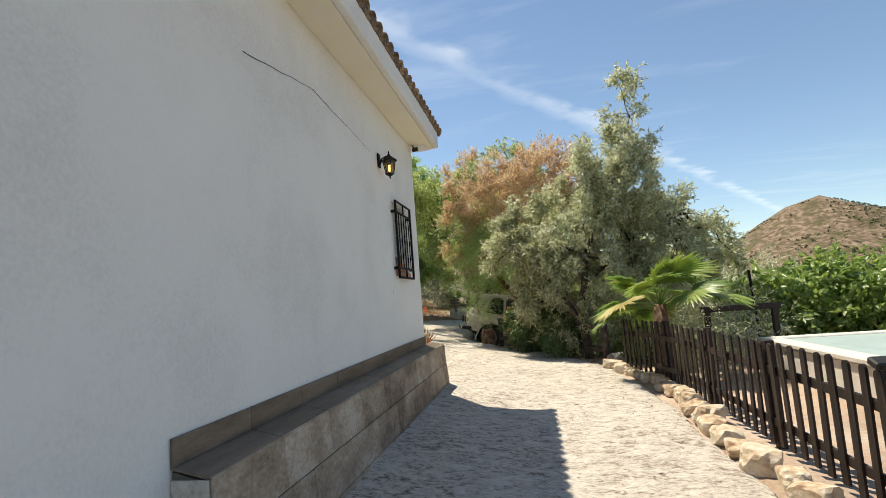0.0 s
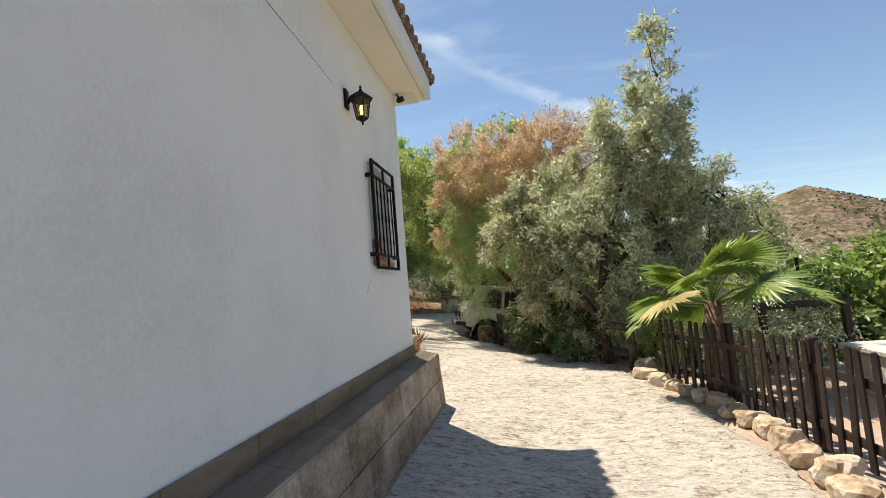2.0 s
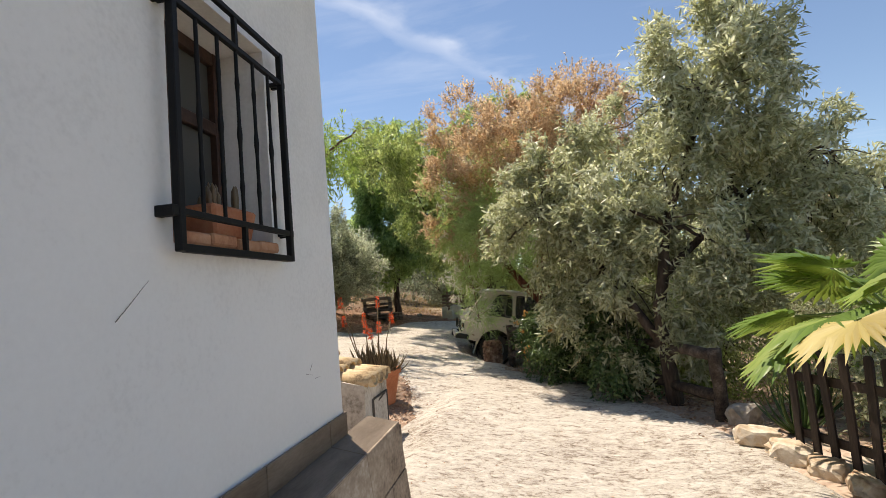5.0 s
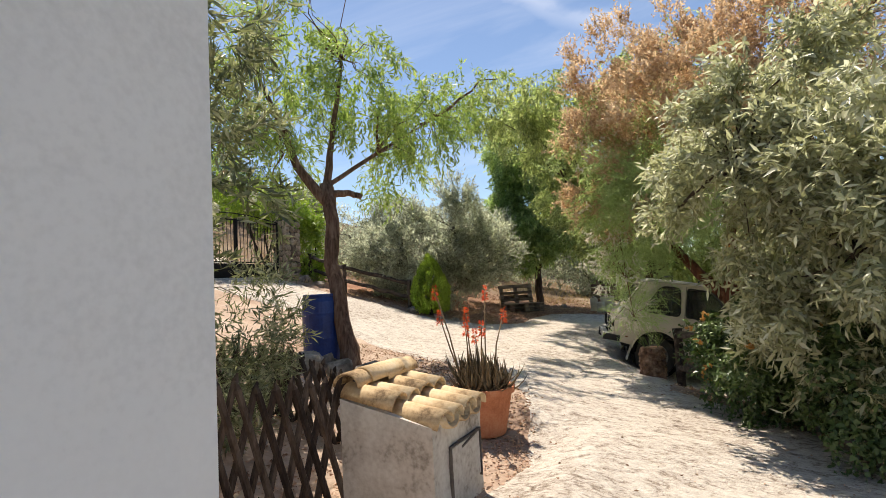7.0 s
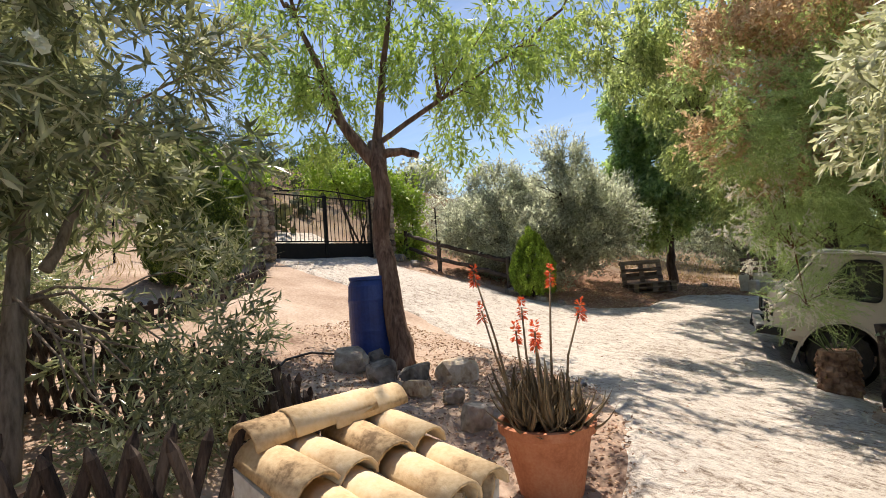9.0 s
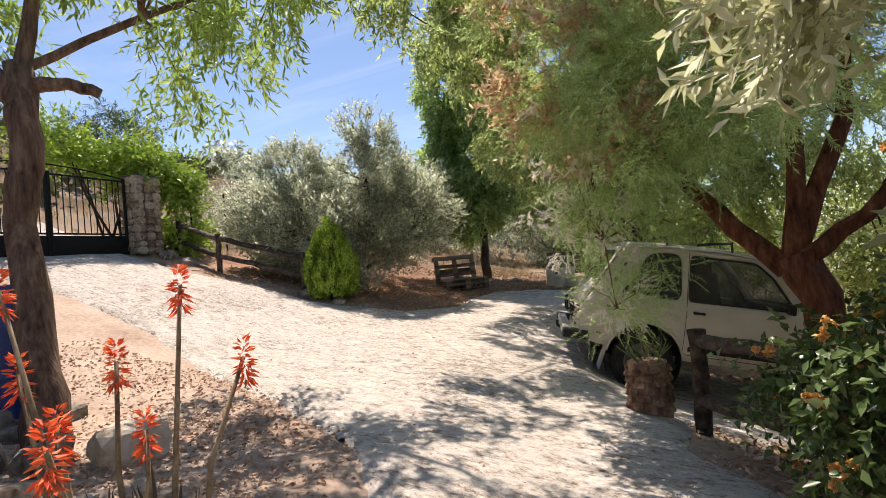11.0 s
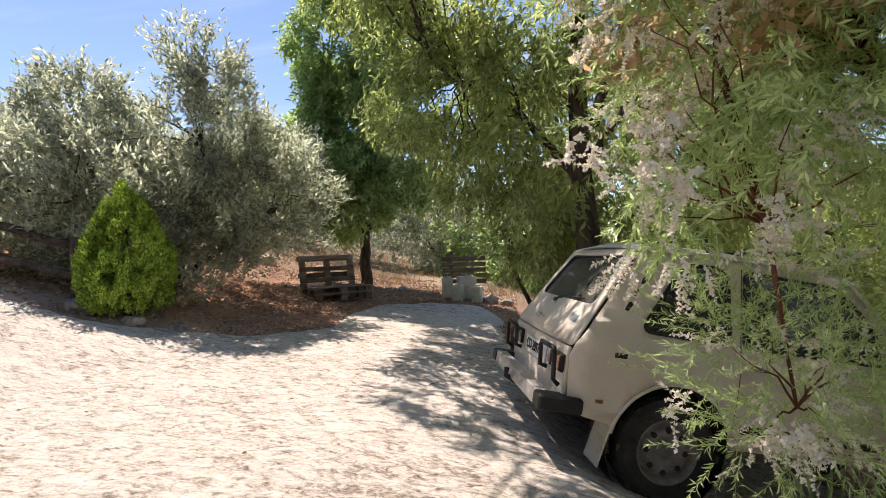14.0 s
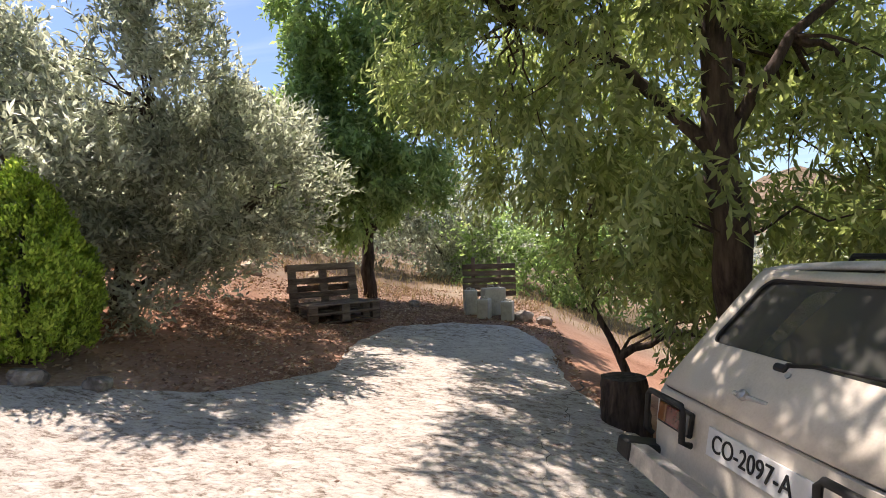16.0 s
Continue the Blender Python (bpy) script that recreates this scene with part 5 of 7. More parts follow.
        g = [(-0.77, s * 0.40, 0.66), (-0.82, s * 0.40, 0.67), (-0.835, s * 0.40, 0.81), (-0.835, s * 0.42, 0.835), (-0.835, s * 0.72, 0.835), (-0.835, s * 0.74, 0.81), (-0.82, s * 0.74, 0.64), (-0.78, s * 0.74, 0.61)]
        part("lamp_guard", tubes_mesh("lamp_guard", [(g, [0.016] * len(g))], 8), M_BLACKPLASTIC, ob, "black tubular lamp guard")
    bumper = part("bumper", box(0.10, 1.44, 0.10, pose(-0.865, 0, 0.505), 0.012, 2), M_STEEL, ob, "dull grey metal rear bumper")
    for s in (-1, 1):
        bm = box(0.30, 0.16, 0.105, pose(-0.775, s * 0.765, 0.505), 0.035, 3)
        part("bumper_end", bm, M_BLACKPLASTIC, bumper, "black plastic bumper end")
    part("tow_bar", tubes_mesh("tow_bar", [([(-0.6, 0.05, 0.45), (-0.88, 0.05, 0.44), (-0.95, 0.05, 0.47), (-0.95, 0.05, 0.53)], [0.03, 0.025, 0.02, 0.022])], 8), M_BLACKPLASTIC, ob)
    fb = part("bumper", box(0.10, 1.46, 0.10, pose(2.95, 0, 0.55), 0.012, 2), M_STEEL, ob, "dull grey metal front bumper")
    fp = part("front_panel", box(0.04, 1.46, 0.36, pose(2.87, 0, 0.68), 0.01), M_CAR, ob)
    part("radiator_grille", box(0.02, 0.8, 0.16, pose(2.895, 0, 0.73), 0.004), M_BLACKPLASTIC, fp)
    # chassis, cabin floor, seats
    part("underbody", box(3.3, 1.0, 0.14, pose(1.08, 0, 0.42), 0.02), M_BLACKPLASTIC, ob)
    part("cabin_floor", box(2.3, 1.2, 0.05, pose(0.55, 0, 0.62)), M_SEAT, ob)
    part("load_cover", box(0.7, 1.4, 0.03, pose(-0.2, 0, 0.93)), M_SEAT, ob)
    for y in (-0.36, 0.36):
        seat = part("seat", box(0.5, 0.5, 0.16, pose(1.0, y, 0.78), 0.05, 2), M_SEAT, ob)
        part("backrest", box(0.14, 0.5, 0.56, pose(0.74, y, 1.08, 0, -14, 0), 0.05, 2), M_SEAT, seat)
        part("headrest", box(0.09, 0.28, 0.16, pose(0.66, y, 1.42, 0, -10, 0), 0.03, 2), M_SEAT, seat)
    part("rear_bench", box(0.16, 1.2, 0.5, pose(0.12, 0, 1.02, 0, -12, 0), 0.05, 2), M_SEAT, ob)
    part("dashboard", box(0.3, 1.36, 0.2, pose(1.55, 0, 0.95), 0.05, 2), M_BLACKPLASTIC, ob)
    wheel_ring = lathe([(0.175, -0.012), (0.195, -0.012), (0.195, 0.012), (0.175, 0.012), (0.175, -0.012)], 24)
    part("steering_wheel", wheel_ring, M_BLACKPLASTIC, ob).matrix_basis = pose(1.33, 0.36, 1.06, 0, 65, 0)
    for x in (0.15, 0.85):
        bar = part("roof_bar", rod((x, -0.62, 1.70), (x, 0.62, 1.70), 0.016, 8), M_BLACKPLASTIC, ob, "black roof bar")
        for s in (-1, 1):
            part("bar_foot", rod((x, s * 0.62, 1.70), (x, s * 0.665, 1.585), 0.014, 8), M_BLACKPLASTIC, bar)
    # lettering on the plate
    fc = bpy.data.curves.new("plate_text", 'FONT')
    fc.body, fc.size, fc.extrude, fc.align_x, fc.align_y = "CO-2097-A", 0.105, 0.002, 'CENTER', 'CENTER'
    tmp = new("plate_text_tmp", fc)
    bpy.context.view_layer.update()
    me = bpy.data.meshes.new_from_object(tmp.evaluated_get(bpy.context.evaluated_depsgraph_get()))
    bpy.data.objects.remove(tmp)
    t = part("plate_lettering", me, M_INK, rear, "black plate characters")
    t.matrix_basis = Matrix.Translation((-0.764, 0.02, 0.725)) @ Euler((radians(90), 0, radians(-90))).to_matrix().to_4x4() @ Matrix.Diagonal((0.95, 1.05, 1, 1))
    return ob


CAR_POSE = pose(-1.78, 17.85, -0.19, 0, 0, 12) @ pose(0, 0, 0, 0, 11, 0) @ Matrix.Diagonal((1.05, 1.03, 1.08, 1))
off_roader(CAR_POSE)

# ---------------------------------------------------------------- trees and shrubs
def crown_of(mat, blobs, n, per, sprig, leaf_n, spread, L, W, droop, **more):
    return dict(mat=mat, blobs=blobs, n=n, per=per, sprig=sprig, leaf_n=leaf_n, spread=spread, L=L, W=W, droop=droop, **more)


def shrub(name, blobs, mat, label, seed, n=80, per=14, leaf_n=9, sprig=0.3, spread=0.16, L=0.06, W=0.025, droop=0.1, bark=None, category="shrub", more=(), stems_n=5, inner=0.3, group=""):
    """A many-stemmed shrub that rises from one foot under its blobs."""
    c = np.mean([b[:3] for b in blobs], axis=0)
    base = (c[0], c[1], H(c[0], c[1]))
    r = np.random.default_rng(seed)
    stems = []
    for i in range(stems_n):
        b = blobs[i % len(blobs)]
        tip = np.array(b[:3]) + r.normal(size=3) * np.array(b[3:6]) * 0.25
        foot = np.array(base) + np.array([r.normal() * 0.12, r.normal() * 0.12, -0.05])
        mid = (foot + tip) / 2 + r.normal(size=3) * 0.12
        stems.append(([tuple(foot), tuple(mid), tuple(tip)], [0.035, 0.026, 0.012]))
    return tree(name, base, stems, [crown_of(mat, blobs, n, per, sprig, leaf_n, spread, L, W, droop, inner=inner)] + list(more), bark or M_DARKBARK, label, category, seed, 30, 0.009, 3, 7, group=group)


# silver-leaved oleaster beside the drive
tree("silver_tree", (1.05, 11.4, H(1.05, 11.4)),
     [([(1.05, 11.4, H(1.05, 11.4) - 0.1), (0.98, 11.4, 1.0), (1.2, 11.5, 2.2), (1.9, 11.5, 3.8), (2.45, 11.5, 5.2)], [0.10, 0.08, 0.06, 0.03, 0.012]),
      ([(1.0, 11.4, 0.7), (0.4, 11.7, 1.7), (-0.3, 12.1, 2.5)], [0.065, 0.05, 0.025]),
      ([(1.15, 11.5, 1.6), (2.1, 11.7, 2.4), (3.1, 11.9, 3.0)], [0.055, 0.04, 0.02])],
     [crown_of(L_SILVER, [(0.5, 12.4, 2.0, 1.0, 1.0, 0.9), (1.2, 12.0, 2.5, 1.5, 1.2, 1.3), (2.1, 11.7, 4.0, 0.9, 0.9, 1.1), (2.45, 11.5, 5.3, 0.26, 0.26, 1.0),
                          (2.9, 12.3, 2.1, 1.0, 1.0, 1.1), (1.7, 11.9, 3.4, 1.2, 1.0, 1.0), (0.0, 12.7, 2.9, 0.9, 0.8, 0.7), (1.0, 11.4, 1.9, 0.9, 0.5, 0.8), (1.8, 11.2, 4.0, 0.7, 0.5, 1.0), (2.35, 11.3, 4.7, 0.5, 0.4, 0.8), (-0.4, 12.5, 2.5, 0.7, 0.6, 0.75), (3.9, 13.0, 2.2, 0.9, 0.9, 0.8), (0.6, 12.2, 3.0, 1.1, 1.0, 0.9), (1.2, 11.9, 0.9, 0.8, 0.6, 0.7), (3.2, 12.0, 2.7, 0.8, 0.7, 0.8), (0.3, 12.2, 1.2, 0.7, 0.5, 0.7), (1.7, 11.5, 1.3, 0.7, 0.5, 0.7)],
               430, 24, 0.22, 10, 0.085, 0.112, 0.032, 0.35)],
     M_DARKBARK, "tall oleaster tree with narrow silver-grey leaves beside the drive", "tree", 11, 150)

# tamarisk over the car
tree("tamarisk_tree", (-0.25, 15.05, H(-0.25, 15.05)),
     [([(0.02, 15.0, H(-0.0, 15.0) - 0.1), (-0.10, 15.05, 0.7), (-0.33, 15.2, 1.35)], [0.17, 0.14, 0.15]),
      ([(-0.38, 15.2, 1.25), (-0.75, 15.4, 1.7), (-1.2, 15.6, 2.3), (-1.6, 15.7, 3.3)], [0.09, 0.075, 0.055, 0.03]),
      ([(-1.55, 15.7, 3.2), (-1.8, 15.4, 2.3), (-1.72, 15.22, 1.6), (-1.66, 15.2, 1.0)], [0.022, 0.014, 0.009, 0.005]),
      ([(-0.35, 15.2, 1.3), (-0.2, 15.4, 2.2), (-0.3, 15.7, 3.6), (-0.6, 16.0, 5.0)], [0.075, 0.06, 0.045, 0.025]),
      ([(-0.3, 15.15, 1.3), (0.2, 15.1, 1.7), (0.7, 15.0, 2.6), (0.9, 15.1, 3.8)], [0.075, 0.05, 0.04, 0.025]),
      ([(-0.35, 15.2, 1.3), (0.15, 15.5, 2.4), (0.4, 15.9, 3.8)], [0.08, 0.06, 0.03])],
     [crown_of(L_TAMARISK, [(-1.95, 15.8, 2.8, 1.0, 0.9, 1.1), (-0.9, 16.2, 3.5, 1.4, 1.3, 1.1), (0.7, 16.2, 3.6, 1.3, 1.3, 1.1), (-1.5, 15.1, 2.6, 0.7, 0.6, 0.8), (-2.0, 15.0, 3.3, 0.7, 0.6, 0.7), 
                          (-0.8, 14.6, 2.9, 0.8, 0.7, 0.7)],
               360, 18, 0.27, 34, 0.10, 0.052, 0.0095, 0.05, along=1.0, scatter=0.55, beside=(-11.16, 0.568)),
      crown_of(L_TAMARISK, [(-1.75, 15.3, 2.45, 0.55, 0.4, 0.6), (-1.45, 15.25, 1.6, 0.35, 0.25, 0.45), (-1.2, 15.5, 2.2, 0.6, 0.4, 0.5), (-1.66, 15.2, 1.05, 0.22, 0.2, 0.3)],
               58, 14, 0.30, 60, 0.08, 0.034, 0.0046, 0.1, along=1.0, scatter=0.5, name="spray", twigs=22, beside=(-11.16, 0.568)),
      crown_of(L_TAMBROWN, [(-1.3, 15.9, 4.9, 1.4, 1.3, 1.0), (0.5, 16.0, 5.0, 1.4, 1.3, 1.1), (-0.4, 15.7, 4.4, 1.8, 1.5, 0.9), (-2.0, 15.7, 4.0, 0.8, 0.8, 0.8), (-1.9, 15.3, 3.1, 0.8, 0.7, 0.9), (-2.1, 15.2, 3.6, 0.7, 0.6, 0.8), (-0.6, 15.0, 4.0, 1.2, 0.8, 0.8), (0.9, 15.2, 4.6, 1.2, 0.9, 0.9)],
               420, 18, 0.24, 13, 0.08, 0.066, 0.030, -0.25, name="spent_bloom", inner=0.7, beside=(-11.16, 0.568)),
      crown_of(L_BLOOM, [(-2.1, 15.6, 3.2, 1.0, 1.0, 1.0), (-2.0, 15.3, 2.0, 0.5, 0.4, 0.6), (-1.72, 15.25, 1.15, 0.3, 0.25, 0.4), (-1.7, 16.2, 3.6, 0.9, 0.9, 1.0)], 190, 6, 0.11, 34, 0.03, 0.018, 0.012, 0.15, name="bloom", twigs=0, inner=0.8, scatter=1.0, beside=(-11.16, 0.568)),
      crown_of(L_BLOOM, [(-2.15, 15.3, 1.85, 0.16, 0.14, 0.28), (-1.95, 15.25, 2.35, 0.25, 0.2, 0.22), (-1.7, 15.2, 1.0, 0.16, 0.14, 0.2)], 34, 8, 0.10, 40, 0.035, 0.014, 0.010, 0.1, name="plume", twigs=12, scatter=1.0, beside=(-11.16, 0.568))],
     M_REDBARK, "tamarisk with red bark, feathery green sprays and spent pinkish bloom", "tree", 12, 70, 0.006, 3)

# large drooping tree beyond the car
tree("pepper_tree", (-1.5, 19.7, H(-1.5, 19.7)),
     [([(-1.45, 19.75, H(-1.5, 19.7) - 0.1), (-1.6, 19.6, 0.9), (-1.7, 19.5, 1.7), (-1.75, 19.6, 3.2), (-1.6, 19.8, 5.0)], [0.18, 0.15, 0.135, 0.11, 0.05]),
      ([(-1.72, 19.5, 2.3), (-2.4, 19.9, 3.3), (-3.2, 20.6, 4.0)], [0.06, 0.042, 0.02]),
      ([(-1.72, 19.55, 2.4), (-1.1, 19.7, 3.3), (0.0, 19.8, 4.2)], [0.06, 0.04, 0.02]),
      ([(-1.7, 19.6, 2.6), (-1.2, 20.6, 3.8), (-0.9, 21.6, 4.8)], [0.09, 0.06, 0.03]),
      ([(-2.0, 21.0, -0.1), (-2.2, 21.1, 0.5), (-2.6, 21.2, 1.4)], [0.05, 0.045, 0.02])],
     [crown_of(L_GREEN, [(-2.4, 21.0, 3.5, 1.7, 1.7, 1.4), (-1.3, 19.7, 4.9, 2.3, 2.1, 1.5), (-2.0, 20.6, 2.2, 0.6, 0.7, 0.9), (0.8, 19.8, 3.8, 1.9, 1.9, 1.6), (-3.5, 21.8, 4.4, 1.3, 1.5, 1.1), (-0.6, 21.5, 2.6, 1.6, 1.4, 1.6),
                         (-1.5, 20.4, 1.3, 0.5, 0.6, 0.7), (-1.0, 19.5, 5.6, 1.6, 0.8, 0.8), (-3.9, 17.0, 5.5, 0.9, 1.0, 0.5), (-4.3, 19.3, 5.5, 0.9, 1.1, 0.6), (-4.8, 20.1, 5.7, 0.8, 1.0, 0.55), (-4.6, 21.8, 6.2, 1.0, 1.1, 0.6), (-3.3, 18.4, 5.6, 1.0, 1.0, 0.6), (-0.8, 19.9, 6.5, 1.8, 1.2, 1.0), (-1.6, 19.25, 2.5, 0.9, 0.3, 0.9), (-0.8, 19.3, 1.8, 0.6, 0.3, 0.6)],
               560, 15, 0.34, 12, 0.12, 0.135, 0.040, 0.8, clear=(18.95, 4.5))],
     M_DARKBARK, "large spreading tree with drooping long green leaves behind the car", "tree", 13, 140, 0.016, 9)

# tall green tree beyond the bench
tree("tall_green_tree", (-6.25, 26.0, H(-6.25, 26.0)),
     [([(-6.25, 26.0, H(-6.25, 26.0) - 0.1), (-6.25, 26.0, 1.8), (-6.3, 26.0, 2.5), (-6.7, 25.8, 3.8), (-6.9, 25.5, 5.6)], [0.16, 0.13, 0.11, 0.08, 0.03]),
      ([(-6.28, 26.0, 2.1), (-5.6, 26.0, 3.0), (-4.9, 25.6, 4.4)], [0.09, 0.06, 0.025]),
      ([(-6.3, 26.0, 2.3), (-6.6, 26.2, 4.0), (-6.0, 26.2, 6.0)], [0.07, 0.05, 0.02])],
     [crown_of(L_POPLAR, [(-6.2, 25.6, 5.0, 1.25, 1.2, 1.7), (-6.5, 25.2, 6.8, 1.05, 1.1, 1.4), (-5.5, 25.4, 4.0, 1.1, 1.1, 1.4), (-7.1, 25.2, 3.9, 0.9, 0.9, 1.2), (-5.3, 25.3, 6.0, 1.0, 1.0, 1.3), (-6.3, 24.8, 3.1, 1.0, 0.9, 0.8), (-5.7, 25.0, 7.8, 0.9, 0.9, 1.1)],
               330, 15, 0.36, 12, 0.13, 0.16, 0.058, 0.65)],
     M_DARKBARK, "tall slender tree with fresh green hanging leaves beyond the pallet bench", "tree", 14, 110)

# olive behind the clipped conifer
tree("olive_tree", (-8.0, 21.0, H(-8.0, 21.0)),
     [([(-8.0, 21.0, H(-8, 21) - 0.1), (-7.8, 20.9, 2.0), (-7.2, 20.6, 3.4)], [0.1, 0.08, 0.03]), ([(-8.0, 21.0, 1.2), (-8.9, 20.6, 2.4)], [0.07, 0.03]), ([(-7.9, 21.0, 1.3), (-6.5, 21.3, 2.3)], [0.06, 0.03])],
     [crown_of(L_OLIVE, [(-8.4, 20.2, 2.5, 1.6, 1.1, 1.15), (-8.7, 20.1, 1.85, 1.3, 0.7, 0.55), (-6.7, 20.9, 2.15, 0.7, 0.6, 0.5), (-7.1, 20.4, 3.4, 0.9, 0.8, 0.9), (-7.0, 20.3, 4.35, 0.42, 0.42, 0.6), (-6.3, 21.3, 2.6, 0.8, 0.8, 0.75), (-9.6, 20.0, 2.7, 0.8, 0.8, 0.9), (-8.6, 20.0, 3.7, 0.5, 0.5, 0.6), (-7.3, 20.8, 2.5, 1.0, 0.8, 0.7), (-9.4, 20.4, 3.8, 0.35, 0.35, 0.6), (-7.7, 23.2, 3.1, 1.3, 1.1, 1.3), (-7.4, 20.6, 1.6, 0.8, 0.5, 0.5)],
               560, 14, 0.32, 12, 0.09, 0.105, 0.034, -0.4)],
     M_DARKBARK, "dense olive tree with grey-green leaves behind the rail fence", "tree", 15, 90)

# slender yellow-green tree beside the barrel
tree("willow_tree", (-5.2, 12.66, H(-5.2, 12.66)),
     [([(-5.18, 12.66, H(-5.2, 12.66) - 0.1), (-5.35, 12.72, 1.1), (-5.62, 12.82, 2.1), (-5.62, 12.9, 2.6), (-5.79, 12.97, 3.34)], [0.155, 0.125, 0.105, 0.11, 0.10]),
      ([(-5.72, 12.93, 3.0), (-6.15, 12.75, 3.6), (-6.35, 12.7, 4.2), (-6.7, 12.5, 5.2)], [0.085, 0.07, 0.05, 0.025]),
      ([(-5.79, 12.97, 3.2), (-5.75, 13.1, 4.0), (-5.55, 13.2, 5.4)], [0.065, 0.05, 0.02]),
      ([(-5.79, 12.97, 3.3), (-5.3, 13.7, 3.9), (-4.75, 14.8, 4.7)], [0.04, 0.03, 0.012]),
      ([(-5.72, 12.93, 3.15), (-5.5, 13.15, 3.2), (-5.35, 13.3, 3.12)], [0.065, 0.05, 0.045])],
     [crown_of(L_WILLOW, [(-6.3, 12.6, 4.9, 1.1, 1.0, 0.9), (-5.4, 13.3, 5.0, 1.1, 1.0, 0.9), (-4.5, 13.9, 4.4, 0.8, 0.8, 0.5), (-6.9, 12.9, 4.0, 0.7, 0.7, 0.6), (-5.4, 14.4, 3.9, 0.8, 0.7, 0.5), (-5.8, 12.6, 6.0, 1.2, 1.1, 0.7), (-4.9, 14.7, 4.5, 0.9, 0.8, 0.5), (-4.4, 15.0, 5.2, 0.9, 0.8, 0.5)],
               150, 11, 0.30, 11, 0.12, 0.125, 0.030, 0.7, inner=0.3)],
     M_BARK, "leaning tree with furrowed grey bark and thin yellow-green hanging leaves", "tree", 16, 90, 0.010, 8)

# oleander behind the lattice
tree("oleander", (-4.9, 9.15, H(-4.9, 9.15)),
     [([(-4.85, 9.1, H(-4.8, 9.15) - 0.1), (-5.02, 8.9, 1.2), (-5.05, 8.65, 2.2), (-4.9, 8.5, 3.2)], [0.075, 0.068, 0.06, 0.035]),
      ([(-4.9, 9.15, H(-5, 9.3) - 0.1), (-5.1, 9.25, 1.6), (-5.3, 9.4, 3.0)], [0.075, 0.065, 0.035]),
      ([(-4.95, 8.8, 2.1), (-4.6, 8.9, 2.9), (-4.4, 9.2, 3.8)], [0.045, 0.035, 0.02]),
      ([(-5.05, 9.4, 1.8), (-5.4, 9.9, 2.8)], [0.04, 0.02])],
     [crown_of(L_OLEANDER, [(-4.9, 8.6, 3.0, 0.9, 1.0, 0.9), (-5.0, 9.7, 3.1, 0.8, 0.8, 1.0), (-4.7, 9.0, 4.0, 1.2, 1.2, 0.7), (-5.4, 8.0, 2.3, 0.9, 0.8, 1.0), (-5.5, 9.8, 2.0, 0.7, 0.6, 0.8), (-4.8, 10.0, 2.9, 0.7, 0.6, 0.9), (-6.6, 9.4, 3.3, 1.1, 0.9, 0.8), (-6.0, 8.6, 2.6, 0.8, 0.7, 0.7)],
               150, 10, 0.22, 12, 0.10, 0.17, 0.031, 0.15, along=0.8),
      crown_of(L_WHITE, [(-4.7, 8.7, 3.1, 0.8, 0.9, 0.8), (-4.7, 9.8, 3.0, 0.8, 0.7, 0.9)], 46, 2, 0.03, 9, 0.03, 0.06, 0.045, 0.0, name="blossom", twigs=0, inner=0.8),
      crown_of(L_OLEANDER, [(-4.35, 10.1, 1.3, 0.28, 0.28, 0.75), (-4.2, 9.6, 0.8, 0.22, 0.22, 0.28)], 42, 8, 0.2, 12, 0.09, 0.10, 0.018, 0.1, name="shoot", twigs=8)],
     M_PALEBARK, "oleander with pale stems, long leaves and white blossom behind the lattice", "shrub", 17, 60)

# lantana at the rail
shrub("lantana", [(-0.15, 13.1, 0.75, 0.6, 0.7, 0.6), (-0.4, 13.55, 0.65, 0.45, 0.5, 0.5), (0.3, 12.7, 1.0, 0.5, 0.5, 0.6), (0.15, 13.3, 1.45, 0.45, 0.5, 0.45), (-0.1, 12.8, 0.4, 0.45, 0.5, 0.35), (0.5, 12.0, 0.6, 0.5, 0.5, 0.5)], L_LANTANA,
      "lantana bush with broad green leaves and orange flower heads", 18, 150, 15, 8, 0.18, 0.09, 0.062, 0.038, 0.45,
      more=[crown_of(L_ORANGE, [(-0.15, 13.1, 0.8, 0.62, 0.72, 0.62), (-0.4, 13.5, 0.7, 0.5, 0.55, 0.55), (0.1, 13.2, 1.5, 0.58, 0.6, 0.6)], 34, 4, 0.03, 34, 0.022, 0.026, 0.022, 0.0, name="bloom", twigs=0, inner=0.95, scatter=1.0)])

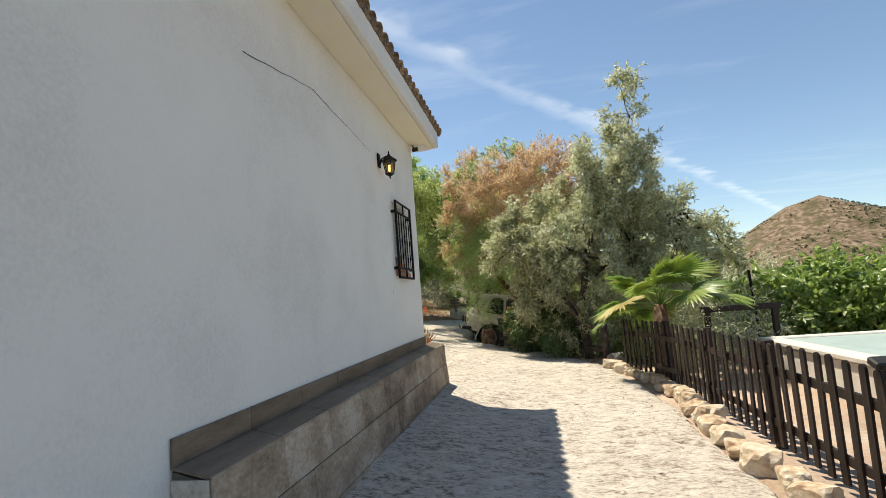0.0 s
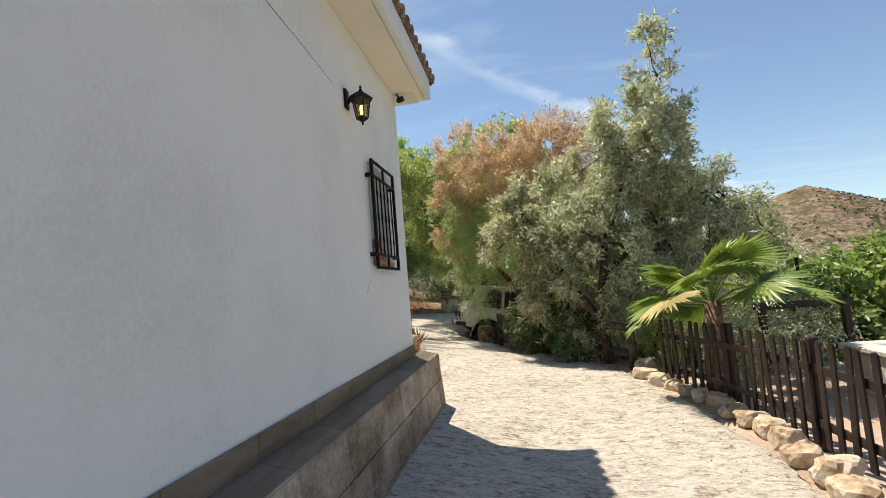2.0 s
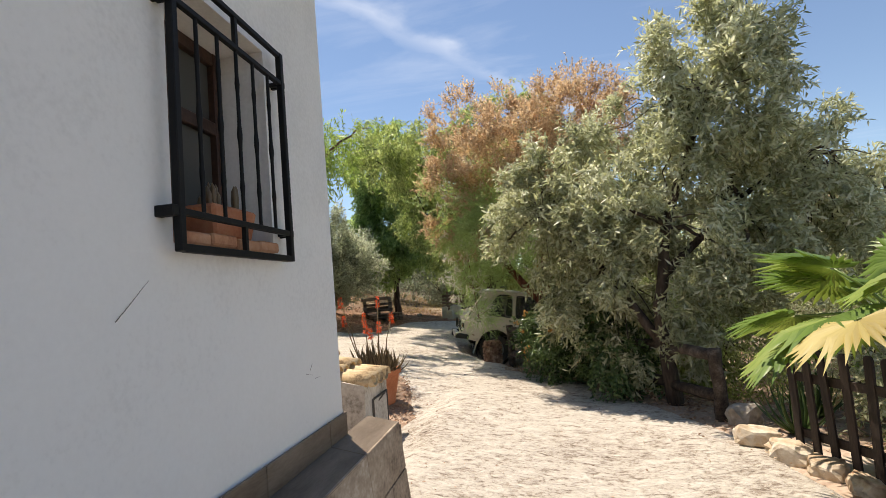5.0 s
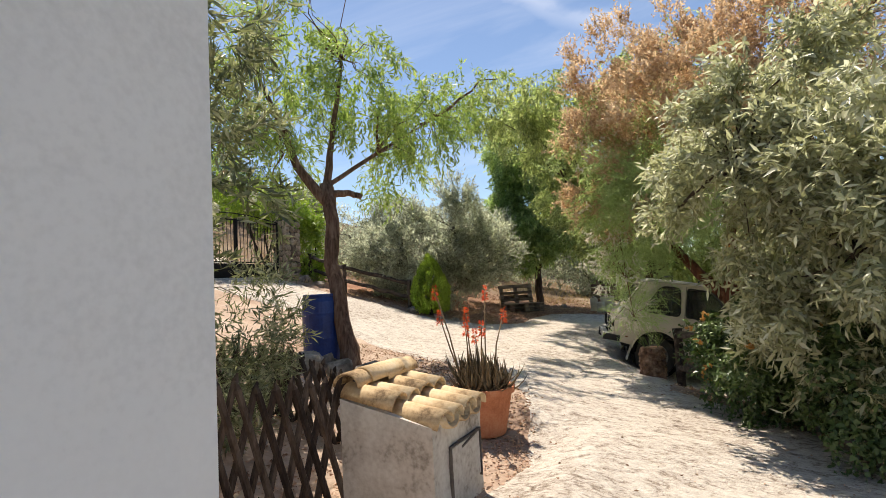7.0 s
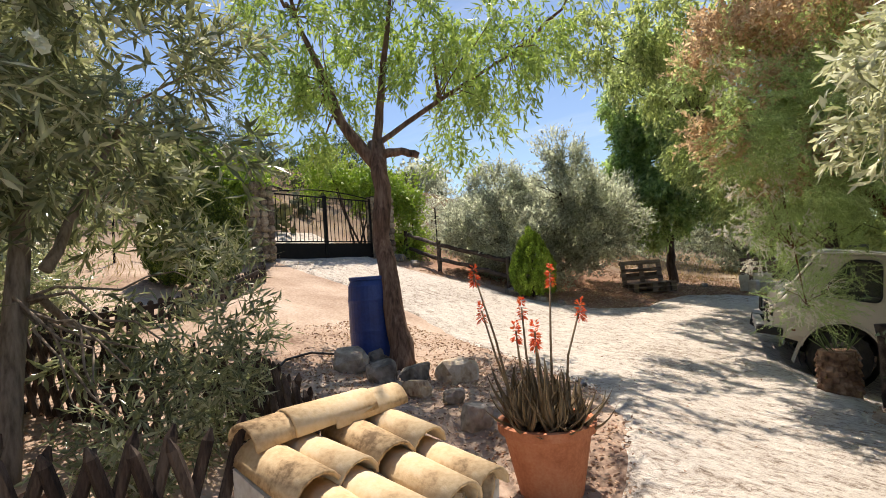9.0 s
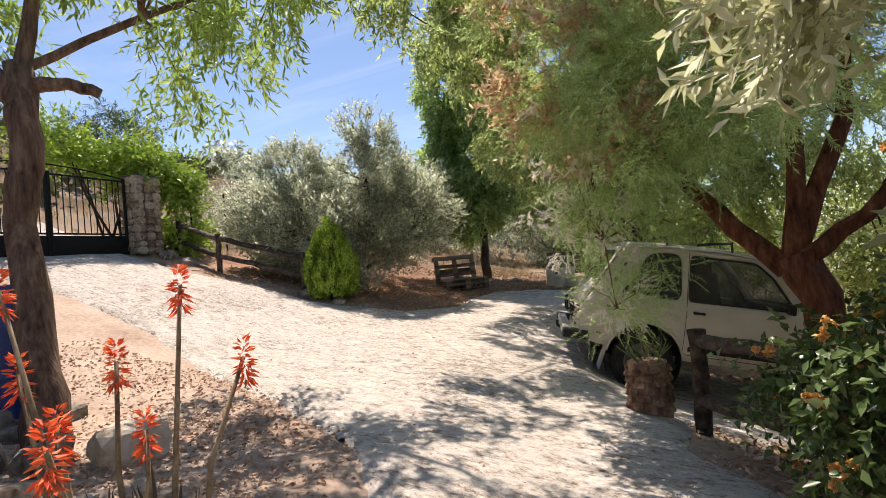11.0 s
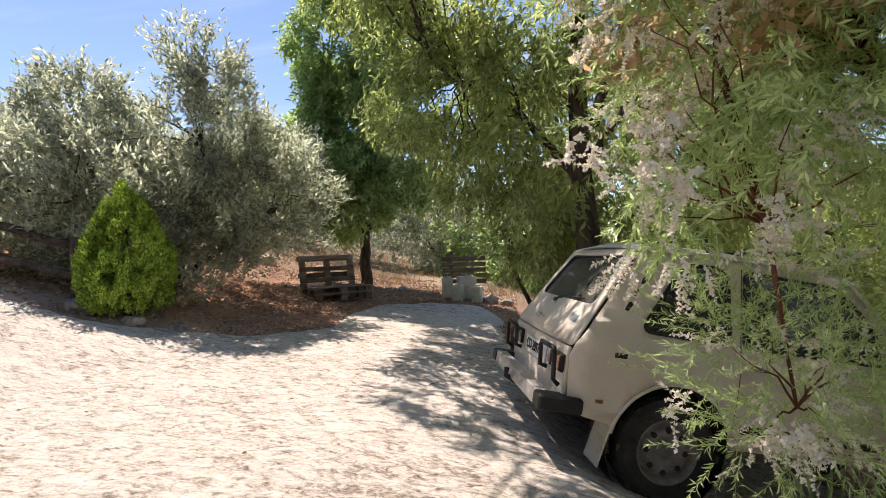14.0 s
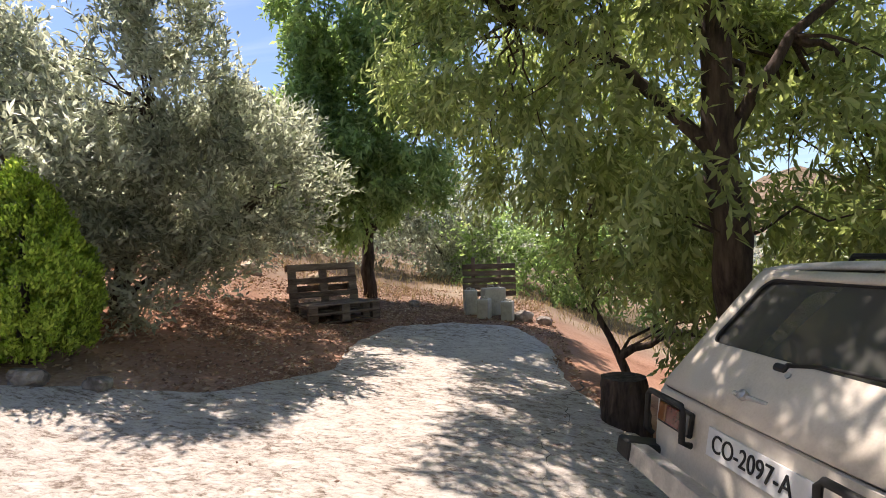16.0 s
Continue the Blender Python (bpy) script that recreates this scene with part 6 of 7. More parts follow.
for i, (blobs, mat, text, n, L, W) in enumerate((
        ([(6.2, 13.0, 0.6, 1.6, 1.2, 1.05), (8.2, 12.0, 0.5, 1.6, 1.2, 1.15)], L_FIG, "broad-leaved fig bush beyond the pool yard", 150, 0.16, 0.10),
        ([(9.6, 15.5, 0.6, 1.9, 1.4, 1.4), (11.5, 13.5, 0.5, 1.6, 1.4, 1.5)], L_FIG, "broad-leaved fig tree beyond the pool yard", 150, 0.17, 0.10),
        ([(4.6, 14.6, 0.6, 1.2, 1.1, 1.2), (5.9, 16.2, 0.8, 1.4, 1.2, 1.3)], L_SILVER, "low silver-grey bush beyond the palm", 150, 0.10, 0.035),
        ([(3.2, 16.8, 1.2, 1.4, 1.4, 1.6), (4.6, 18.5, 1.6, 1.5, 1.5, 1.8)], L_SILVER, "silver-grey oleaster bush below the drive", 170, 0.11, 0.038),
        ([(2.2, 22.0, 1.2, 1.8, 1.5, 1.9), (4.2, 23.5, 1.4, 1.8, 1.6, 2.0)], L_GREEN, "dense green bush below the slope", 170, 0.14, 0.045),
        ([(-2.6, 30.0, 1.5, 2.2, 1.6, 1.6), (0.6, 31.0, 1.7, 2.2, 1.6, 2.2)], L_POPLAR, "light green bush beyond the end of the drive", 170, 0.15, 0.06),
        ([(-5.6, 31.5, 2.6, 2.0, 1.6, 1.9), (-3.8, 33.0, 2.6, 1.8, 1.6, 2.0)], L_OLIVE, "pale green bush closing the view past the bench", 170, 0.15, 0.06),
        ([(-9.2, 30.5, 2.8, 2.4, 1.8, 1.9), (-12.5, 29.0, 3.5, 2.2, 1.8, 2.0)], L_OLIVE, "grey-green olive on the slope behind", 170, 0.14, 0.05),
        ([(-11.6, 25.0, 3.4, 1.7, 1.5, 1.5), (-13.6, 23.5, 3.6, 1.5, 1.4, 1.3)], L_OLIVE, "grey-green olive on the dry slope", 150, 0.12, 0.04),
        ([(-12.9, 20.4, 2.75, 0.45, 0.5, 0.4), (-12.2, 19.7, 2.5, 0.4, 0.4, 0.5), (-12.5, 19.0, 4.4, 0.4, 0.6, 0.3)], L_VINE, "bright yellow-green climber beside the gate pillar", 40, 0.11, 0.06),
        ([(-12.5, 14.6, 4.3, 0.4, 0.6, 0.3), (-12.7, 13.9, 3.9, 0.4, 0.5, 0.5)], L_VINE, "yellow-green vine on the gate pillar", 45, 0.11, 0.06),
        ([(-16.5, 11.0, 6.6, 2.0, 2.2, 1.7), (-17.5, 13.5, 6.5, 1.8, 1.8, 1.5)], L_PINE, "dark pine above the garden wall", 170, 0.16, 0.03),
        ([(-22.0, 19.0, 7.2, 2.4, 2.6, 1.8), (-21.0, 24.0, 7.0, 2.2, 2.6, 1.6)], L_PINE, "dark pine on the slope beyond the gate", 170, 0.18, 0.035),
        ([(-12.9, 18.9, 4.5, 0.5, 0.8, 0.4), (-12.9, 17.4, 4.75, 0.4, 0.8, 0.25), (-12.6, 19.8, 4.0, 0.5, 0.7, 0.6)], L_VINE, "yellow-green vine trailing above the gate", 70, 0.13, 0.06),
        ([(-9.0, 8.4, 1.9, 1.2, 1.0, 1.1), (-8.3, 9.6, 1.4, 0.9, 0.8, 0.7)], L_OLEANDER, "dark shrub in the shade of the garden", 130, 0.13, 0.03),
        ([(-12.5, 9.5, 3.6, 1.5, 1.6, 1.9), (-13.5, 7.5, 3.6, 1.5, 1.4, 2.0)], L_OLEANDER, "tall grey-green shrub closing the garden", 150, 0.15, 0.035),
        ([(2.9, 9.9, 0.4, 0.6, 0.6, 0.5), (3.5, 10.8, 0.5, 0.7, 0.7, 0.6)], L_SILVER, "low grey bush behind the picket fence", 80, 0.07, 0.026),
        ([(1.7, 14.6, 0.2, 0.8, 0.8, 0.9), (2.6, 14.0, 0.4, 0.8, 0.8, 1.0)], L_GREEN, "dark leafy shrub under the oleaster", 120, 0.08, 0.03))):
    shrub("shrub", blobs, mat, text, 30 + i, n, 15, 10, 0.4, 0.22, L, W, 0.25, inner=0.25)


def conifer(x, y, r, h, label, seed, n, mat):
    """A clipped upright conifer: upright sprays gathered in rounded tufts, with dark gaps between."""
    z = H(x, y)
    ob = thing("clipped_conifer", x, y, z, 0, label, "conifer", "clipped conifers")
    rng = np.random.default_rng(seed)
    part("trunk", tubes_mesh("trunk", [([(0, 0, -0.1), (0, 0, 0.3), (0, 0, h * 0.8)], [r * 0.1, r * 0.09, 0.01])], 7), M_DARKBARK, ob)
    prof = lambda t: np.interp(t, [0, 0.06, 0.28, 0.5, 0.75, 0.92, 1.0], [0.55, 0.85, 1.0, 0.84, 0.50, 0.20, 0.02])
    tufts = n // 62
    t = rng.random(tufts * 3)
    t = t[rng.random(tufts * 3) < prof(t)][:tufts]
    a = rng.random(len(t)) * 2 * math.pi
    rr = prof(t) * r * np.where(rng.random(len(t)) < 0.25, 0.45 + 0.3 * rng.random(len(t)), 0.84 + 0.18 * rng.random(len(t)))
    C = np.stack([rr * np.cos(a), rr * np.sin(a), 0.06 + t * h], axis=1)
    O = np.stack([np.cos(a) * 0.5, np.sin(a) * 0.5, np.ones(len(t))], axis=1)
    k = 90
    P = np.repeat(C, k, axis=0) + rng.normal(size=(len(t) * k, 3)) * np.array([0.019, 0.019, 0.036]) * (h / 1.75) ** 0.7
    D = np.repeat(O, k, axis=0) + rng.normal(size=(len(t) * k, 3)) * 0.5
    me = leaves_mesh("crown", P, D, 0.05 * (0.6 + 0.6 * rng.random(len(P))), 0.022, rng, 0.3,
                     face=(P - np.repeat(C, k, axis=0)) * 22 + np.repeat(O, k, axis=0) * [0.8, 0.8, 0.9])
    part("crown", me, mat, ob, kind="stuff")


conifer(-7.38, 19.2, 0.56, 1.60, "small clipped golden-green conifer beside the rail fence", 41, 34000, L_CYPRESS)
conifer(-10.4, 12.6, 0.88, 2.7, "large dark green conifer with golden tips behind the low fence", 42, 60000, L_DARKCYPRESS)

# ---------------------------------------------------------------- fences
def along(points, step):
    """Evenly spaced places on a line in plan, with the heading in degrees."""
    out, left = [], 0.0
    for (ax, ay), (bx, by) in zip(points, points[1:]):
        d = math.hypot(bx - ax, by - ay)
        s = left
        while s < d:
            k = s / d
            out.append((ax + (bx - ax) * k, ay + (by - ay) * k, math.degrees(math.atan2(by - ay, bx - ax))))
            s += step
        left = s - d
    return out


def picket_mesh(w, t, h):
    bm = bmesh.new()
    n = 6
    prof = [(-w / 2, 0), (w / 2, 0)] + [(w / 2 * math.cos(math.pi * i / n), h - w / 2 + w / 2 * math.sin(math.pi * i / n)) for i in range(n + 1)]
    a = [bm.verts.new((x, -t / 2, z)) for x, z in prof]
    b = [bm.verts.new((x, t / 2, z)) for x, z in prof]
    bm.faces.new(a); bm.faces.new(b[::-1])
    for i in range(len(prof)):
        bm.faces.new((a[i], b[i], b[(i + 1) % len(prof)], a[(i + 1) % len(prof)]))
    bmesh.ops.recalc_face_normals(bm, faces=bm.faces)
    return mesh_of("picket", bm)


def picket_fence(name, line, step, w, h, rails, label, post_every, lift=0.06, post_h=None):
    ob = thing(name, 0, 0, 0, 0, label, "fence")
    me = picket_mesh(w, 0.018, h)
    me.materials.append(M_FENCE)
    rnd = random.Random(21)
    spots = along(line, step)
    for i, (x, y, a) in enumerate(spots):
        z = H(x, y) + lift
        p = new("picket", me)
        p.parent = ob
        p.matrix_basis = pose(x, y, z + rnd.uniform(-0.015, 0.012), rnd.uniform(-1.5, 1.5), rnd.uniform(-1.5, 1.5), a + rnd.uniform(-3, 3))
        if post_every and i % post_every == 0:
            hh = post_h or h
            part("post", box(0.075, 0.075, hh + 0.25, pose(x + 0.06 * math.sin(radians(a)), y - 0.06 * math.cos(radians(a)), z + hh / 2 - 0.12, 0, 0, a), 0.008), M_FENCE, ob)
    for k in rails:
        for (x0, y0, a), (x1, y1, _) in zip(spots[::6], spots[6::6] + [spots[-1]]):
            d = math.hypot(x1 - x0, y1 - y0)
            if d < 0.05:
                continue
            aa = math.degrees(math.atan2(y1 - y0, x1 - x0))
            z0, z1 = H(x0, y0) + lift + k * h, H(x1, y1) + lift + k * h
            o = (0.022 * math.sin(radians(aa)), -0.022 * math.cos(radians(aa)))
            part("rail", box(d + 0.01, 0.024, 0.07, pose((x0 + x1) / 2 + o[0], (y0 + y1) / 2 + o[1], (z0 + z1) / 2, 0, -math.degrees(math.atan2(z1 - z0, d)), aa), 0.004), M_FENCE, ob)
    return ob


picket_fence("picket_fence", [(1.95, 0.3), (1.93, 4.0), (1.90, 6.9), (1.86, 7.9), (1.44, 9.5)], 0.172, 0.068, 0.86, (0.2, 0.72), "dark-stained wooden picket fence with rounded tops on a stone edge", 9)
picket_fence("low_border_fence", [(-8.0, 9.9), (-8.3, 11.4), (-9.2, 12.6), (-10.3, 13.9), (-11.9, 14.75)], 0.135, 0.075, 0.34, (0.3, 0.72), "knee-low dark picket edging round a flower bed", 0, 0.02)


def slat_between(a, b, r):
    bm = rod(a, b, r, 6, r * 0.9)
    return bm


def lattice_fence(line, h, label):
    ob = thing("lattice_fence", 0, 0, 0, 0, label, "fence", "lattice fences")
    rnd = random.Random(31)
    spots = along(line, 0.125)
    lean = 2
    for i in range(len(spots)):
        for j, off in ((i + lean, 0.012), (i - lean, -0.012)):
            if not 0 <= j < len(spots):
                continue
            x0, y0, a = spots[i]
            x1, y1, _ = spots[j]
            o = Vector((-math.sin(radians(a)), math.cos(radians(a)), 0)) * off
            p = Vector((x0, y0, H(x0, y0) - 0.02)) + o
            q = Vector((x1, y1, H(x1, y1) + h + rnd.uniform(-0.03, 0.03))) + o
            bm = rod(p, q, 0.027, 6, 0.023)
            tip = q + (q - p).normalized() * 0.045
            d = (q - p).normalized()
            bmesh.ops.create_cone(bm, cap_ends=False, segments=6, radius1=0.023, radius2=0.006, depth=0.045,
                                  matrix=Matrix.Translation((q + tip) / 2) @ d.to_track_quat('Z', 'Y').to_matrix().to_4x4())
            part("slat", bm, M_LATTICE, ob)
    return ob


lattice_fence([(-2.98, 9.62), (-3.25, 8.6), (-3.45, 7.66)], 0.85, "weathered diamond lattice fence of split stakes beside the white box")
lattice_fence([(-3.05, 10.36), (-4.5, 10.42), (-5.4, 9.9), (-6.8, 9.1)], 0.62, "dark diamond lattice fence closing the planted bed")


def log_between(a, b, r, seed):
    rng = np.random.default_rng(seed)
    p = bend(a, b, rng, 0, 8, 0.012)
    return tubes_mesh("log", [(p, r * (1 + 0.06 * rng.normal(size=8)))], 9, 0.03)


def log_fence(posts, tops, label, seed, rails=(0.88, 0.42), r=0.055):
    ob = thing("log_rail_fence", 0, 0, 0, 0, label, "fence", "log rail fences")
    tip = []
    for i, ((x, y), t) in enumerate(zip(posts, tops)):
        z = H(x, y)
        tip.append((x, y, z, t))
        part("post", log_between((x, y, z - 0.15), (x, y, z + t), r * 1.1, seed + i), M_LOG, ob)
    for i in range(len(tip) - 1):
        for j, k in enumerate(rails):
            a, b = tip[i], tip[i + 1]
            part("rail", log_between((a[0], a[1], a[2] + a[3] * k), (b[0], b[1], b[2] + b[3] * k), r, seed + 20 + i * 4 + j), M_LOG, ob)
    return ob


log_fence([(-12.0, 19.6), (-10.2, 19.05), (-8.0, 19.1)], [0.85, 0.85, 0.85], "dark round-log rail fence along the upper edge of the drive", 50)
log_fence([(-1.06, 15.14), (0.05, 13.75), (0.75, 12.2), (1.3, 10.6)], [0.86, 0.82, 0.8, 0.75], "weathered round-log rail fence along the lower edge of the drive", 60, (0.9, 0.34), 0.062)

# ---------------------------------------------------------------- stones
rnd = random.Random(77)
for i, (x, y, a) in enumerate(along([(1.3, 9.75), (1.68, 8.1), (1.70, 6.9), (1.62, 5.0), (1.62, 2.2)], 0.36)):
    s = rnd.uniform(0.13, 0.19)
    ob = part("edge_stone", rock_bm(s, 100 + i, 0.75), M_ROCK, None, smooth=False)
    ob.matrix_basis = pose(x + rnd.uniform(-0.04, 0.04), y + rnd.uniform(-0.04, 0.04), H(x, y) + s * 0.42, rnd.uniform(-12, 12), rnd.uniform(-12, 12), rnd.uniform(0, 360))
    tagged(ob, "rough ochre and white limestone edging the drive", "stone", "edging stones")
for i, (x, y, s, m) in enumerate(((-5.55, 12.2, 0.24, M_DARKROCK), (-5.0, 12.15, 0.2, M_DARKROCK), (-5.6, 12.6, 0.16, M_DARKROCK), (-4.75, 12.4, 0.17, M_DARKROCK), (-4.35, 12.0, 0.15, M_ROCK), (-4.0, 12.1, 0.12, M_DARKROCK), (-4.5, 12.75, 0.2, M_ROCK),
                                  (-3.6, 11.9, 0.16, M_DARKROCK), (-3.2, 12.3, 0.12, M_ROCK), (-3.45, 10.95, 0.13, M_ROCK), (-7.0, 18.85, 0.14, M_DARKROCK), (-7.75, 18.8, 0.16, M_DARKROCK), (-6.6, 19.05, 0.12, M_DARKROCK),
                                  (-3.1, 25.0, 0.2, M_DARKROCK), (-2.7, 24.9, 0.16, M_DARKROCK), (-6.9, 25.2, 0.14, M_ROCK), (-5.2, 25.4, 0.12, M_DARKROCK), (0.6, 12.0, 0.16, M_ROCK), (-3.5, 9.2, 0.09, M_ROCK), (-3.75, 8.7, 0.07, M_ROCK),
                                  (-11.7, 19.0, 0.2, M_DARKROCK), (-11.0, 18.9, 0.15, M_DARKROCK), (1.45, 10.4, 0.2, M_DARKROCK), (-8.6, 25.4, 0.22, M_ROCK), (-7.4, 25.9, 0.25, M_ROCK))):
    ob = part("stone", rock_bm(s, 200 + i, 0.8), m, None)
    ob.matrix_basis = pose(x, y, H(x, y) + s * 0.38, rnd.uniform(-15, 15), rnd.uniform(-15, 15), rnd.uniform(0, 360))
    tagged(ob, "weathered grey garden stone on the earth" if m is M_DARKROCK else "pale limestone lying on the earth", "stone", "garden stones")


# ---------------------------------------------------------------- the tiled box by the corner
def meter_box():
    x0, x1, y0, y1 = -2.95, -2.25, 9.56, 10.32
    zb = H(-2.65, 10.1) - 0.2
    ob = thing("utility_box", x0, y0, zb, 0, "low masonry box in cracked white render under clay tiles", "utility box")
    w, d = x1 - x0, y1 - y0
    tl, tr = 0.90 - zb, 0.75 - zb
    bm = bmesh.new()
    add_box(bm, 1, 1, 1)
    bmesh.ops.subdivide_edges(bm, edges=bm.edges[:], cuts=9, use_grid_fill=True)
    for v in bm.verts:
        u, vv, t = v.co.x + 0.5, v.co.y + 0.5, v.co.z + 0.5
        top = tl + (tr - tl) * u
        p = Vector((u * w, vv * d, t * top))
        k = noise.noise(p * 3.1) * 0.012 + noise.noise(p * 9) * 0.006
        v.co = p + Vector((u - 0.5, vv - 0.5, 0)) * k * 2
    part("body", bm, M_RENDER, ob)
    part("door_recess", box(0.012, 0.46, 0.30, pose(w + 0.006, 0.46, 0.45, 0, 0, 0), 0.004), M_RENDER, ob, "grey rendered cover plate")
    for y, s in ((0.22, 0.02), (0.70, 0.02)):
        part("door_edge", box(0.026, s * 0.6, 0.34, pose(w + 0.008, y, 0.45), 0.003), M_MORTAR, ob)
    part("door_edge", box(0.028, 0.50, 0.013, pose(w + 0.008, 0.46, 0.615), 0.003), M_MORTAR, ob)
    part("door_slot", box(0.03, 0.30, 0.016, pose(w + 0.005, 0.54, 0.592, 8, 0, 0), 0.003), M_MORTAR, ob, "dark open joint")
    me = clay_tile_mesh(0.42, 0.108, 0.015, 0.86)
    me.materials.append(M_CLAYTILE)
    slope = math.degrees(math.atan2(tl - tr, w))
    rn = random.Random(9)
    for i in range(4):
        y = 0.10 + i * 0.187
        for j in range(2):
            t = new("clay_tile", me)
            t.parent = ob
            t.matrix_basis = pose(w + 0.05 - j * 0.335, y + rn.uniform(-0.012, 0.012), tr - 0.005 + j * 0.335 * (tl - tr) / w + 0.022 * j + rn.uniform(-0.006, 0.008), rn.uniform(-5, 5), -(slope - 2) + rn.uniform(-2, 2), 180 + rn.uniform(-5, 5))
    for i in range(3):
        t = new("clay_tile", me)
        t.parent = ob
        t.matrix_basis = pose(w + 0.05, 0.194 + i * 0.187, tr + 0.055, 180, slope - 2, 180)
    for i in range(3):
        t = new("clay_tile", me)
        t.parent = ob
        t.matrix_basis = pose(0.05 + rn.uniform(-0.01, 0.01), 0.02 + i * 0.185, tl + 0.075 + 0.012 * (i % 2), rn.uniform(-4, 4), -2, 90 + rn.uniform(-4, 4))
    part("mortar_bed", box(w - 0.04, d - 0.04, 0.05, pose(w / 2, d / 2, (tl + tr) / 2 - 0.022, 0, slope, 0), 0.01), M_RENDER, ob)


meter_box()


# ---------------------------------------------------------------- aloe in its pot
def blade_mesh(L, w, curve):
    """A thick pointed succulent leaf that curves upward."""
    bm = bmesh.new()
    rows = []
    n = 6
    for i in range(n + 1):
        t = i / n
        ww = w * (1 - t) ** 0.75 * (0.8 + 0.6 * t * (1 - t) * 2)
        x = L * t * math.cos(curve * t)
        z = L * t * math.sin(curve * t * 1.1)
        rows.append([bm.verts.new((x, -ww / 2, z + ww * 0.22)), bm.verts.new((x, 0, z)), bm.verts.new((x, ww / 2, z + ww * 0.22)), bm.verts.new((x, 0, z - ww * 0.22))])
    for a, b in zip(rows, rows[1:]):
        for j in range(4):
            bm.faces.new((a[j], a[(j + 1) % 4], b[(j + 1) % 4], b[j]))
    bm.faces.new(rows[0])
    bmesh.ops.recalc_face_normals(bm, faces=bm.faces)
    return mesh_of("aloe_leaf", bm, True)


def aloe():
    x, y = -2.71, 11.50
    z = H(x, y)
    pot = thing("flower_pot", x, y, z, 0, "large round terracotta pot standing on the drive's edge", "flower pot")
    h = 0.62 - z
    part("pot", lathe([(0.19, 0), (0.2, 0.01), (0.28, h - 0.06), (0.31, h - 0.055), (0.315, h), (0.275, h), (0.26, h - 0.05), (0.0, h - 0.05)], 32), M_TERRACOTTA, pot, smooth=False)
    al = thing("aloe_plant", x, y, z + h - 0.05, 0, "aloe with reddish spiky leaves and tall orange flower spikes", "aloe")
    rn = random.Random(6)
    kinds = [blade_mesh(0.30, 0.05, 0.6), blade_mesh(0.24, 0.042, 0.9), blade_mesh(0.34, 0.048, 0.3)]
    for k in kinds:
        k.materials.append(L_ALOE)
    for cx, cy, n, s in ((-0.16, -0.05, 34, 0.85), (0.06, 0.1, 30, 0.8), (0.14, -0.12, 32, 0.75), (-0.02, -0.18, 26, 0.75), (-0.12, 0.16, 26, 0.8), (0.2, 0.05, 22, 0.7), (0.0, 0.0, 22, 0.9)):
        for i in range(n):
            t = i / n
            o = new("aloe_leaf", kinds[i % 3])
            o.parent = al
            o.matrix_basis = pose(cx, cy, 0.0 + 0.06 * t, 0, 0, i * 137.5 + rn.uniform(-12, 12)) @ pose(0.02, 0, 0, rn.uniform(-15, 15), -(2 + 68 * t) + rn.uniform(-8, 8), 0) @ Matrix.Scale(s * rn.uniform(0.95, 1.45), 4)
    heads = [(-0.46, -0.05, 1.58), (-0.43, -0.03, 1.32), (-0.19, 0.11, 1.33), (0.0, 0.2, 1.55), (0.16, 0.28, 1.31), (-0.12, 0.14, 1.11), (0.14, -0.28, 1.22), (-0.1, -0.12, 1.2)]
    base_z = z + h - 0.05
    for i, (hx, hy, hz) in enumerate(heads):
        top = Vector((hx, hy, hz - base_z))
        foot = Vector((hx * 0.45, hy * 0.45, 0.02))
        mid = (top + foot) / 2 + Vector((rn.uniform(-0.03, 0.03), rn.uniform(-0.03, 0.03), 0.05))
        st = part("flower_stalk", tubes_mesh("flower_stalk", [([tuple(foot), tuple(mid), tuple(top)], [0.010, 0.008, 0.006])], 6), M_ALOESTEM, al)
        n = 70
        g = np.random.default_rng(300 + i)
        t = g.random(n)
        a = g.random(n) * 2 * math.pi
        P = np.stack([np.cos(a) * 0.006, np.sin(a) * 0.006, -0.07 + t * 0.13], axis=1) + np.array(top)
        D = np.stack([np.cos(a), np.sin(a), -0.9 + 1.7 * t], axis=1)
        part("flower_head", leaves_mesh("flower_head", P, D, 0.026 + 0.026 * (1 - t), 0.010, g, 0.6), L_ALOEFLOWER, st, "orange-red flower head")


aloe()


# ---------------------------------------------------------------- barrel, hose, gate
def barrel():
    x, y = -5.76, 12.74
    ob = thing("plastic_barrel", x, y, 0.66, 0, "blue plastic barrel with a flat lid beside the tree", "barrel")
    part("body", lathe([(0.25, 0), (0.28, 0.015), (0.288, 0.06), (0.296, 0.3), (0.30, 0.33), (0.296, 0.36), (0.296, 0.66), (0.30, 0.69), (0.295, 0.72), (0.285, 0.86), (0.255, 0.93), (0.25, 0.935)], 36), M_BLUE, ob, smooth=False)
    part("lid", lathe([(0.265, 0.925), (0.275, 0.93), (0.275, 0.965), (0.262, 0.972), (0.25, 0.955), (0.0, 0.952)], 36), M_BLUE, ob, "raised blue lid")
    b = part("foot_slab", box(0.7, 0.66, 0.12, pose(x, y, 0.60, 0, 0, 20), 0.02), M_DARKROCK)
    tagged(b, "flat grey stone slab under the barrel", "slab")


